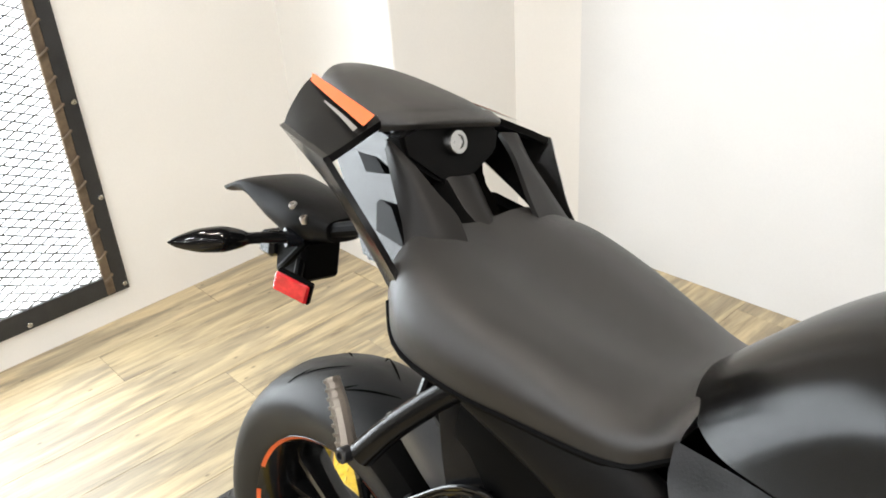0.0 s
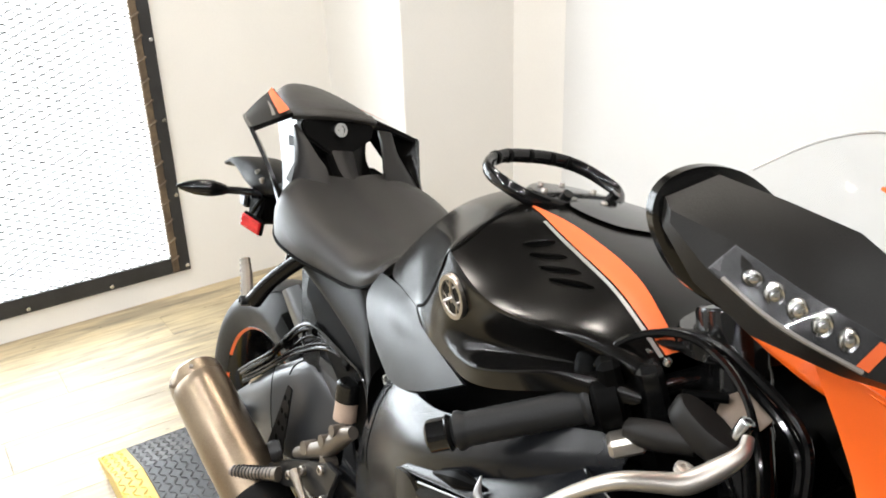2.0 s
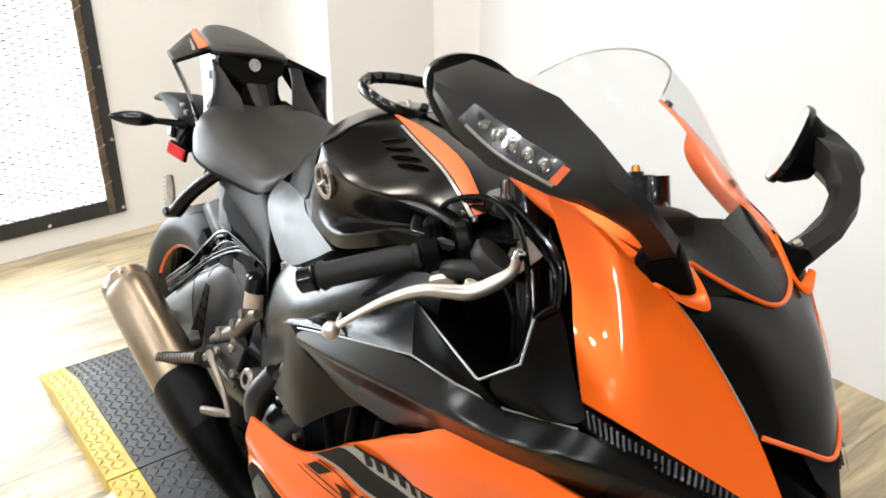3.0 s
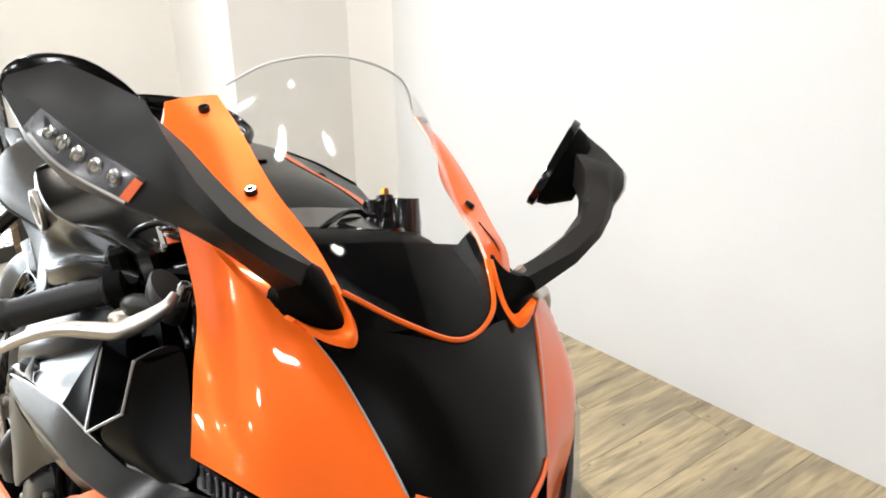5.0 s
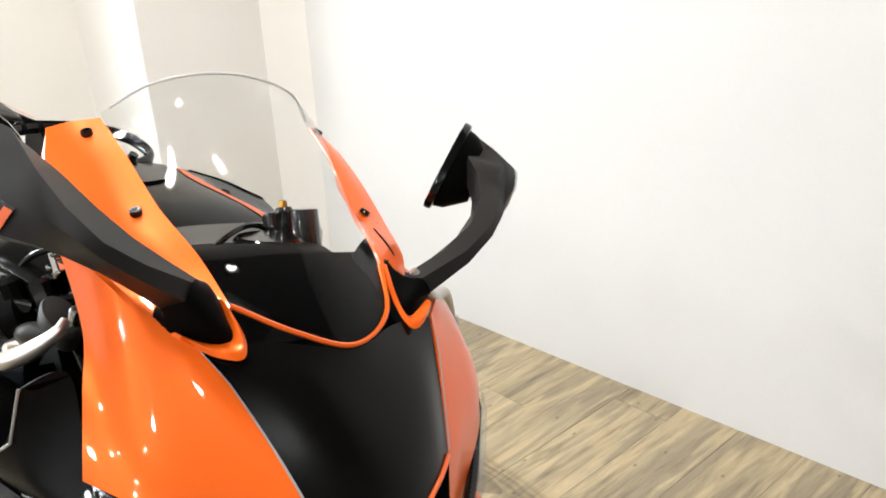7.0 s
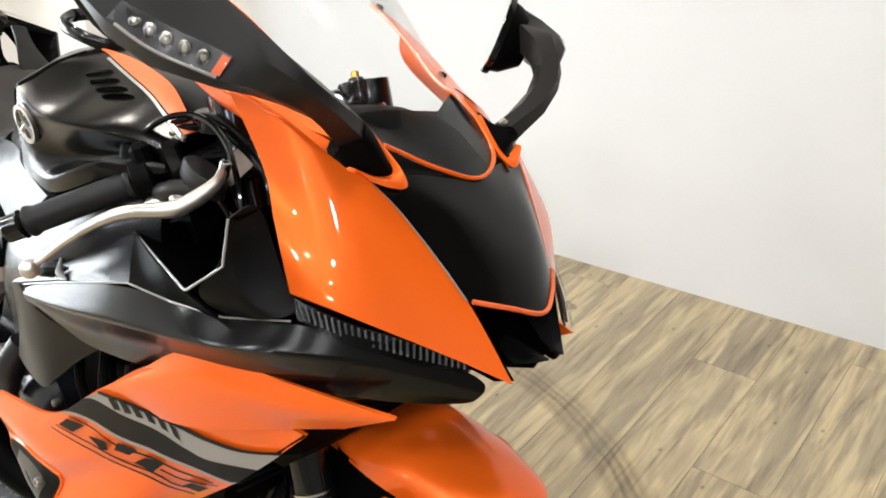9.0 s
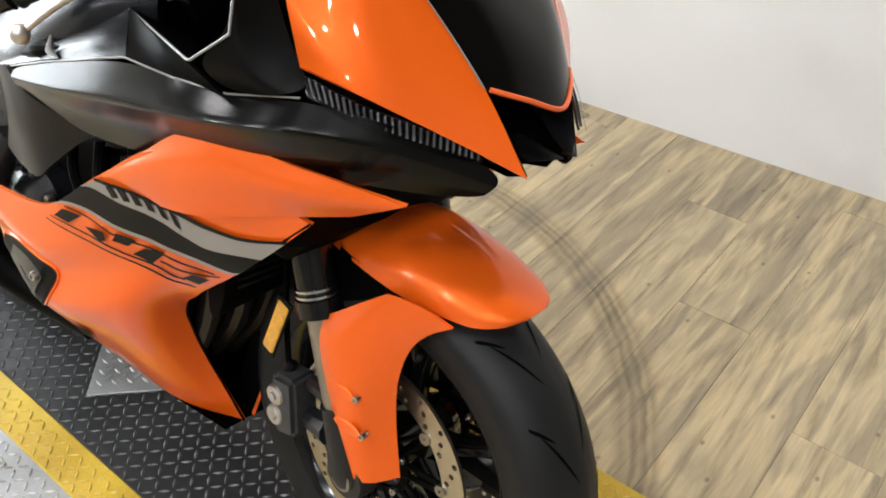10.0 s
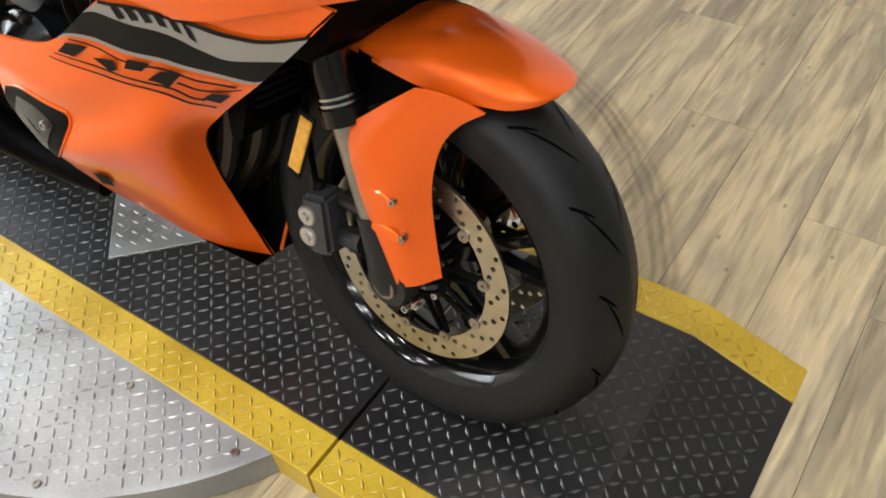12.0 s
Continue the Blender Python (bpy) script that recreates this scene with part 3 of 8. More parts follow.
def slab(xs, ya, yb, top):
    """A bent slab whose top follows the ramp and whose sides go down to the floor."""
    bm = bmesh.new()
    rows = []
    for x in xs:
        z = ramp_z(x) + top
        low = max(FLOOR + 0.0005, z - 0.07)
        rows.append([(x, ya, low), (x, ya, z - 0.002), (x, ya + 0.002, z), (x, yb - 0.002, z), (x, yb, z - 0.002), (x, yb, low)])
    return grid(rows, bm, wrap=True, caps=True)


ramp = tagged(new("display_ramp"), "black checker-plate ramp with yellow painted edges on the turntable", "ramp")
GAP = 0.0035
SPANS = [(-0.66, 0.036 - GAP), (0.036 + GAP, 1.302 - GAP), (1.302 + GAP, 1.885)]
for a, b in SPANS:
    xs = [a] + [r[0] for r in RAMP if a < r[0] < b] + [b]
    deck = part("deck", slab(xs, RY0 + BAND, RY1 - BAND, 0), M["mat_black"], ramp, "worn black checker plate", smooth=False)
    lug_mesh("lug", M["lug_black"], deck, [(a + 0.004, b - 0.004, RY0 + BAND, RY1 - BAND)], ramp_z)
    for ya, yb in ((RY0, RY0 + BAND - 0.0004), (RY1 - BAND + 0.0004, RY1)):
        edge = part("edge_band", slab(xs, ya, yb, 0.0006), M["mat_yellow"], ramp, "yellow painted edge", smooth=False)
        lug_mesh("lug", M["lug_yellow"], edge, [(a + 0.004, b - 0.004, ya, yb)], lambda x, y: ramp_z(x) + 0.0006)

table = tagged(new("turntable"), "round bare-metal checker-plate turntable under the ramp", "turntable")
disc = lathe([(0.001, 0.0), (0.655, 0.0), (0.665, -0.004), (0.668, -0.056), (0.001, -0.056)], 96, "z", (TURN_X, TURN_Y, -0.004))
disc = part("disc", disc, M["plate"], table, sharp=30)


def on_table(x, y):
    return math.hypot(x - TURN_X, y - TURN_Y) < 0.645 and not (RY0 - 0.012 < y < RY1 + 0.012)


lug_mesh("lug", M["lug_plate"], disc, [(-0.03, 1.32, -0.55, 0.81)], lambda x, y: -0.004, on_table)
for x, y in [(0.922, -0.234), (0.677, -0.242), (1.173, -0.232), (0.939, -0.443), (0.42, -0.236), (0.5, -0.44), (0.17, -0.24)]:
    part("bolt", bolt((x, y, -0.003), (0, 0, 1), 0.0075, 0.004), M["steel"], table)
pad = tagged(new("checker_plate_patch"), "square bare checker-plate patch laid on the ramp", "metal plate")
own = box(-0.15, 0.15, -0.15, 0.15, 0.0005, 0.0045, 0.001)
S45 = Matrix.Translation((0.652, 0.161, 0)) @ Matrix.Rotation(radians(45), 4, "Z")
own.transform(S45)
sheet = part("sheet", own, M["plate"], pad, smooth=False)
lug_mesh("lug", M["lug_plate"], sheet, [(0.44, 0.87, -0.05, 0.37)], lambda x, y: 0.0045, lambda x, y: abs(x - 0.652) + abs(y - 0.161) < 0.19, ang=radians(45))

# ---- motorcycle ----
bike = tagged(new("motorcycle"), "orange and matt black sports motorcycle leaning on its side stand", "motorcycle")
bike.matrix_world = bike_pose
FA = (1.375, 0.0, 0.302)      # front axle
RA = (0.0, 0.0, 0.318)        # rear axle
RAKE = 0.348                  # run of the fork for each metre of rise
ROLL_F = Matrix.Translation((0, 0, 1.007)) @ Matrix.Rotation(radians(2.45), 4, "X") @ Matrix.Translation((0, 0, -1))   # the front end hangs a little over
HANG = Matrix.Translation((0.02, 0, 1.014)) @ Matrix.Rotation(radians(4.6), 4, "X") @ Matrix.Translation((0, 0, -1))     # so does the rear wheel
STEER = ROLL_F @ Matrix.Translation((1.46, 0, 0)) @ Matrix.Rotation(radians(-3.6), 4, Vector((-RAKE, 0, 1)).normalized()) @ Matrix.Translation((-1.46, 0, 0))


def bpart(name, bm, mat, parent=None, label="", steer=False, **k):
    if steer:
        bm.transform(STEER)
    return part(name, bm, M[mat], parent or bike, label, **k)


def both(fn):
    """Runs fn for the right side (-1) and the left side (1)."""
    return [fn(s) for s in (-1, 1)]


def side(points, s):
    """Points given for the right side, laid on side s."""
    return points if s < 0 else flip(points)


class Skin:
    """A smooth surface through control rows, to be sampled at u (across rows) and v (along them), both 0 to 1."""

    def __init__(self, ctrl, n=41):
        self.g, self.n = surface(ctrl, n, n), n

    def at(self, u, v):
        a, b = min(max(u, 0), 1) * (self.n - 1), min(max(v, 0), 1) * (self.n - 1)
        i, j = min(int(a), self.n - 2), min(int(b), self.n - 2)
        f, h = a - i, b - j
        g = self.g
        return (g[i][j] * (1 - f) + g[i + 1][j] * f) * (1 - h) + (g[i][j + 1] * (1 - f) + g[i + 1][j + 1] * f) * h

    def normal(self, u, v):
        d = 0.02
        n = (self.at(min(u + d, 1), v) - self.at(max(u - d, 0), v)).cross(self.at(u, min(v + d, 1)) - self.at(u, max(v - d, 0)))
        return n.normalized()

    def lift(self, u, v, h, out):
        n = self.normal(u, v)
        return self.at(u, v) + n * (h if n.dot(Vector(out)) > 0 else -h)

    def patch(self, edge_a, edge_b, h, out, nu=14, nv=3):
        """A thin patch between two paths of (u, v)."""
        a, b = spline([(*p, 0) for p in edge_a], nu), spline([(*p, 0) for p in edge_b], nu)
        rows = []
        for p, q in zip(a, b):
            rows.append([self.lift(*p.lerp(q, k / (nv - 1)).xy, h, out) for k in range(nv)])
        return grid(rows)

    def line(self, path, r, out, h=0.0, n=24):
        return tube([self.lift(p.x, p.y, h, out) for p in spline([(*q, 0) for q in path], n)], r, 6)


# -- wheels --
def ring_band(r0, r1, y, t, bm=None, n=64):
    return merge(bm, lathe([(r0, y - t / 2), (r1, y - t / 2), (r1, y + t / 2), (r0, y + t / 2)], n, "y", closed=True))


def drilled_ring(r_in, r_out, holes, thick, hole_r):
    """A flat ring with real round holes."""
    bm = bmesh.new()
    loops = [(0, 0, r_out, 72), (0, 0, r_in, 60)] + [(x, z, hole_r, 8) for x, z in holes]
    for cx, cz, r, n in loops:
        vs = [bm.verts.new((cx + r * math.cos(2 * math.pi * i / n), 0, cz + r * math.sin(2 * math.pi * i / n))) for i in range(n)]
        for i in range(n):
            bm.edges.new((vs[i], vs[(i + 1) % n]))
    bmesh.ops.triangle_fill(bm, edges=bm.edges[:], use_beauty=True, use_dissolve=False)
    for f in [f for f in bm.faces if any(math.hypot(f.calc_center_median().x - x, f.calc_center_median().z - z) < hole_r * 0.8 for x, z in holes) or math.hypot(f.calc_center_median().x, f.calc_center_median().z) < r_in * 0.97]:
        bm.faces.remove(f)
    r = bmesh.ops.extrude_face_region(bm, geom=bm.faces[:])
    bmesh.ops.translate(bm, verts=[e for e in r["geom"] if isinstance(e, bmesh.types.BMVert)], vec=(0, thick, 0))
    return bm


def wheel(name, centre, tyre_r, width, discs, tape, front):
    place = Matrix.Translation(centre)
    place = (STEER if front else HANG) @ place

    def put(nm, bm, mat, parent, label="", **k):
        bm.transform(place)
        return part(nm, bm, M[mat], parent, label, **k)

    w, h = width / 2, tyre_r - 0.2159
    hub = put(name, lathe([(0.012, -0.075), (0.034, -0.075), (0.044, -0.05), (0.036, -0.02), (0.036, 0.02), (0.044, 0.05), (0.034, 0.075), (0.012, 0.075)], 32, "y", closed=True), "gloss_black", bike, "black cast wheel")
    prof = [(0.212, -w * 0.80), (0.222, -w * 0.88), (0.2159 + h * 0.40, -w * 0.995), (0.2159 + h * 0.62, -w * 0.96), (0.2159 + h * 0.80, -w * 0.76), (0.2159 + h * 0.93, -w * 0.44), (tyre_r, 0)]
    prof = [(p.x, p.y) for p in spline([(a, b, 0) for a, b in prof], 16)]
    prof = prof + [(r, -y) for r, y in prof[-2::-1]]
    tyre = put("tyre", lathe(prof, 96, "y"), "rubber", hub, "worn black rubber tyre")
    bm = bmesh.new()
    # slanting tread grooves on both shoulders: strips laid on, groove shade in their colour
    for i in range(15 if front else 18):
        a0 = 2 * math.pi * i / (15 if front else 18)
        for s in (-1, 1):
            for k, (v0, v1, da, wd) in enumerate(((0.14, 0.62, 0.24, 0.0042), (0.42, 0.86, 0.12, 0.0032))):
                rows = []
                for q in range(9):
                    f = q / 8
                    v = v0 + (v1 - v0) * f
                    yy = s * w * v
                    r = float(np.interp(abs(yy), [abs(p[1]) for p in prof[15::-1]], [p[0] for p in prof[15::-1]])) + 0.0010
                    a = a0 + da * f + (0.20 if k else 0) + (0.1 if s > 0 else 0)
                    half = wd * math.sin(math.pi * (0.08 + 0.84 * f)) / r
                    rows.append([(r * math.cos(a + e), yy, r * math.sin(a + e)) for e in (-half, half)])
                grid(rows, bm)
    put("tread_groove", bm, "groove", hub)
    put("rim", lathe([(0.205, -w * 0.62), (0.219, -w * 0.74), (0.222, -w * 0.83), (0.217, -w * 0.86), (0.211, -w * 0.80), (0.196, -w * 0.55), (0.188, 0), (0.196, w * 0.55), (0.211, w * 0.80), (0.217, w * 0.86), (0.222, w * 0.83), (0.219, w * 0.74), (0.205, w * 0.62), (0.200, 0)], 96, "y", closed=True), "gloss_black", hub)
    for i in range(5):
        a = 2 * math.pi * i / 5 + 0.35
        own = bmesh.new()
        for e in (-0.13, 0.13):
            secs = []
            for r, ang, hw, hy in ((0.034, a + e * 0.7, 0.011, 0.026), (0.10, a + e * 0.8, 0.0085, 0.020), (0.196, a + e * 1.35, 0.011, 0.024)):
                c = Vector((r * math.cos(ang), 0, r * math.sin(ang)))
                t = Vector((-math.sin(ang), 0, math.cos(ang)))
                secs.append([c + t * hw * p + Vector((0, hy * q, 0)) for p, q in ((-1, -0.6), (-0.6, -1), (0.6, -1), (1, -0.6), (1, 0.6), (0.6, 1), (-0.6, 1), (-1, 0.6))])
            cols = [spline([s[j] for s in secs], 8) for j in range(8)]
            grid([[cols[j][k] for j in range(8)] for k in range(8)], own, wrap=True, caps=True)
        put("spoke", own, "gloss_black", hub)
    if tape:
        for s in (-1, 1):
            for a0, a1 in ((-0.6, 0.5), (0.66, 1.3), (1.55, 2.75), (3.0, 4.1), (4.3, 5.5)):
                rows = []
                for q in range(21):
                    a = a0 + (a1 - a0) * q / 20
                    rows.append([(r * math.cos(a), s * (yy + 0.0008), r * math.sin(a)) for r, yy in ((0.2115, w * 0.805), (0.2165, w * 0.862))])
                put("rim_tape", grid(rows), "orange_matt", hub, "orange rim tape")
    for y, ro, ri in discs:
        holes = []
        for r, n, off in ((ri + (ro - ri) * 0.24, 20, 0.0), (ri + (ro - ri) * 0.52, 20, 0.10), (ri + (ro - ri) * 0.80, 20, 0.20)):
            holes += [(r * math.cos(2 * math.pi * k / n + off), r * math.sin(2 * math.pi * k / n + off)) for k in range(n)]
        band = drilled_ring(ri, ro, holes, 0.005, 0.0042)
        bmesh.ops.translate(band, verts=band.verts, vec=(0, y - 0.0025, 0))
        d = put("brake_disc", band, "brass", hub, "drilled gold-grey steel brake disc", sharp=25)
        own = bmesh.new()
        for k in range(10):
            a = 2 * math.pi * k / 10 + 0.2
            for e in (-0.09, 0.09):
                p0 = Vector((0.052 * math.cos(a + e * 2), y, 0.052 * math.sin(a + e * 2)))
                p1 = Vector(((ri - 0.006) * math.cos(a + e * 0.5), y, (ri - 0.006) * math.sin(a + e * 0.5)))
                tube([p0, p0.lerp(p1, 0.5), p1], 0.0042, 6, 0, own)
        put("carrier_arm", own, "black", d)
        put("carrier", ring_band(0.048, 0.060, y, 0.006, None, 40), "black", d)
        own = bmesh.new()
        for k in range(10):
            a = 2 * math.pi * k / 10 + 0.2
            merge(own, lathe([(0.002, -0.006), (0.0088, -0.006), (0.0088, 0.006), (0.002, 0.006)], 12, "y", ((ri - 0.002) * math.cos(a), y, (ri - 0.002) * math.sin(a)), closed=True))
        put("bobbin", own, "steel", d)
        own = bmesh.new()
        for k in range(5):
            a = 2 * math.pi * k / 5 + 0.5
            bolt((0.054 * math.cos(a), y + (0.003 if y > 0 else -0.003), 0.054 * math.sin(a)), (0, y, 0), 0.006, 0.006, own)
        put("disc_bolt", own, "chrome", d)
    return hub


front_wheel = wheel("front_wheel", FA, 0.303, 0.132, [(-0.062, 0.160, 0.122), (0.062, 0.160, 0.122)], False, True)
rear_wheel = wheel("rear_wheel", RA, 0.315, 0.180, [(-0.07, 0.110, 0.082)], True, False)

# -- fork, caliper, front mudguard --


def fork_at(z, y, dx=0.0):
    return (FA[0] - (z - FA[2]) * RAKE + dx, y, z)


def fork_leg(s):
    y = 0.112 * s
    leg = bpart("fork_leg", lathe([(0.0272, 0.0), (0.0272, 0.42), (0.026, 0.425), (0.0285, 0.428), (0.0285, 0.475), (0.0265, 0.48), (0.0265, 0.53)], 24, "z", caps=True), "gloss_black", steer=False, label="black upside-down fork leg")
    q = Matrix.Translation(fork_at(0.53, y)) @ Vector((-RAKE, 0, 1)).to_track_quat("Z", "Y").to_matrix().to_4x4()
    leg.data.transform(STEER @ q)
    bpart("fork_tube", tube([fork_at(0.36, y), fork_at(0.55, y)], 0.0205, 20), "steel", leg, "bright inner fork tube", steer=True)
    bpart("seal_ring", tube([fork_at(0.523, y), fork_at(0.545, y)], 0.0305, 20), "gloss_black", leg, steer=True)
    for z in (0.548, 0.556):
        bpart("fork_ring", tube([fork_at(z, y), fork_at(z + 0.003, y)], 0.0290, 20), "chrome", leg, steer=True)
    # foot with axle clamp
    own = tube([fork_at(0.40, y), fork_at(0.345, y), (FA[0] - 0.006, y, FA[2] + 0.01), (FA[0] + 0.004, y, FA[2] - 0.012)], [0.024, 0.027, 0.030, 0.024], 16)
    own = merge(own, lathe([(0.016, -0.016), (0.033, -0.016), (0.036, -0.010), (0.036, 0.012), (0.016, 0.012)], 24, "y", (FA[0], y, FA[2]), closed=True))
    tube([(FA[0] - 0.05, y - 0.004 * s, FA[2] + 0.035), (FA[0] - 0.115, y - 0.012 * s, FA[2] + 0.02)], [0.02, 0.014], 10, 0, own)
    tube([(FA[0] - 0.03, y - 0.004 * s, FA[2] + 0.10), (FA[0] - 0.10, y - 0.012 * s, FA[2] + 0.085)], [0.018, 0.012], 10, 0, own)
    bpart("fork_foot", own, "grey_metal", leg, "dark grey cast fork foot", steer=True)
    own = lathe([(0.0105, -0.022), (0.0185, -0.022), (0.0185, -0.012), (0.0105, -0.012)], 20, "y", (FA[0], y + (0.0 if s < 0 else 0.034), FA[2]), closed=True)
    bpart("axle_end", own, "steel", leg, "hollow steel axle end", steer=True)
    own = bmesh.new()
    bolt((FA[0] + 0.035, y + 0.012 * s, FA[2] - 0.022), (0, s, 0), 0.0062, 0.008, own)
    bolt((FA[0] + 0.052, y + 0.010 * s, FA[2] - 0.008), (0, s, 0), 0.0062, 0.008, own)
    bpart("pinch_bolt", own, "chrome", leg, steer=True)
    # caliper behind the leg
    cal = [[(1.215, y - 0.030 * s, 0.385), (1.262, y - 0.030 * s, 0.395), (1.275, y - 0.03 * s, 0.30), (1.24, y - 0.03 * s, 0.285), (1.212, y - 0.03 * s, 0.305)]]
    cal.append([(p[0] + (0.004 if k < 2 else 0), y + 0.018 * s, p[2]) for k, p in enumerate(cal[0])])
    own = grid([cal[0], cal[1]], None, wrap=True, caps=True)
    bmesh.ops.bevel(own, geom=own.edges[:], offset=0.007, segments=2, affect="EDGES")
    bpart("caliper", own, "caliper", leg, "dark grey radial brake caliper", steer=True)
    own = bmesh.new()
    for z in (0.355, 0.319):
        merge(own, lathe([(0.0005, 0.004), (0.006, 0.004), (0.007, 0.0), (0.0145, 0.0), (0.016, -0.003), (0.016, -0.02)], 20, "z"), Matrix.Translation((1.232, y + 0.022 * s, z)) @ Vector((0, s, 0)).to_track_quat("Z", "Y").to_matrix().to_4x4())
    bpart("piston_cap", own, "lever", leg, "round silver caliper cap", steer=True)
    # amber reflector on its bracket
    own = box(-0.011, 0.011, -0.003, 0.003, -0.048, 0.048, 0.002)
    own.transform(Matrix.Translation((1.222, y + 0.012 * s, 0.463)) @ pose(0, 0, 0, 0, 20, 0))
    bpart("reflector", own, "amber", leg, "amber side reflector", steer=True)
    own = box(-0.015, 0.015, -0.004, 0.002, -0.060, 0.055, 0.002)
    own.transform(Matrix.Translation((1.220, y + 0.008 * s, 0.463)) @ pose(0, 0, 0, 0, 20, 0))
    tube([(1.236, y - 0.01 * s, 0.40), (1.23, y, 0.375), (1.225, y, 0.37)], 0.008, 8, 6, own)
    bpart("reflector_bracket", own, "matt", leg, steer=True)
    # brake hose
    bpart("brake_hose", tube([(1.225, y - 0.01 * s, 0.39), (1.205, y - 0.02 * s, 0.46), (1.19, y - 0.03 * s, 0.56), (1.18, y - 0.04 * s, 0.66)], 0.0045, 8, 16), "black", leg, steer=True)


both(fork_leg)

RF = 0.350


def guard_arc(a, y, drop):
    r = RF - drop
    return (FA[0] + r * math.cos(radians(a)), y, FA[2] + r * math.sin(radians(a)))


guard_rows = []
for a, w, d in ((61, 0.018, 0.006), (62.5, 0.044, 0.018), (66, 0.063, 0.034), (71, 0.071, 0.047), (77, 0.078, 0.056), (88, 0.084, 0.060), (98, 0.086, 0.050), (108, 0.080, 0.034), (118, 0.070, 0.022)):
    top = 0.0
    guard_rows.append([guard_arc(a, -w, d), guard_arc(a, -w * 0.93, d * 0.52 + top), guard_arc(a, -w * 0.62, d * 0.16 + top), guard_arc(a, 0, top), guard_arc(a, w * 0.62, d * 0.16 + top), guard_arc(a, w * 0.93, d * 0.52 + top), guard_arc(a, w, d)])
guard = panel("front_mudguard", guard_rows, M["orange"], bike, 0.003, 28, 22, "glossy orange front mudguard", steer=True)
for s in (-1, 1):
    leg_rows = [
        side([(1.400, -0.104, 0.600), (1.425, -0.098, 0.602), (1.452, -0.088, 0.597), (1.482, -0.076, 0.584)], s),
        side([(1.348, -0.117, 0.558), (1.380, -0.115, 0.562), (1.410, -0.104, 0.562), (1.450, -0.082, 0.558)], s),
        side([(1.298, -0.125, 0.508), (1.345, -0.132, 0.514), (1.385, -0.118, 0.520), (1.428, -0.086, 0.522)], s),
        side([(1.322, -0.129, 0.450), (1.355, -0.135, 0.450), (1.388, -0.126, 0.455), (1.420, -0.090, 0.470)], s),
        side([(1.352, -0.129, 0.388), (1.374, -0.133, 0.388), (1.398, -0.124, 0.393), (1.425, -0.090, 0.410)], s),
        side([(1.386, -0.128, 0.318), (1.402, -0.127, 0.315), (1.420, -0.115, 0.318), (1.442, -0.090, 0.328)], s),
    ]
    leg = panel("side_leg", leg_rows, M["orange"], guard, 0.003, 22, 14, steer=True)
    own = bmesh.new()
    for z, x in ((0.448, 1.380), (0.398, 1.396)):
        bolt((x + 0.008, 0.128 * s, z), (0.2, s, 0.1), 0.0055, 0.006, own)
    bpart("mudguard_bolt", own, "chrome", guard, steer=True)
    own = bmesh.new()
    for z, x in ((0.448, 1.380), (0.398, 1.396)):
        lo = loft([[(x - 0.016 + 0.024 * math.cos(k * math.pi / 4), (0.1325 - h) * s, z + q * math.sin(k * math.pi / 4)) for k in range(8)] for h, q in ((0.0, 0.011), (-0.0022, 0.008))], 16)
        merge(own, lo)
    bpart("bolt_recess", own, "orange", guard, steer=True)
    bpart("shield", loft([side([(1.245, -0.05, 0.60), (1.30, -0.085, 0.61), (1.38, -0.082, 0.585), (1.30, -0.10, 0.535), (1.26, -0.09, 0.52)], s), side([(1.25, -0.045, 0.59), (1.30, -0.075, 0.60), (1.36, -0.072, 0.58), (1.30, -0.085, 0.53), (1.265, -0.075, 0.52)], s)], 20), "black", guard, steer=True)

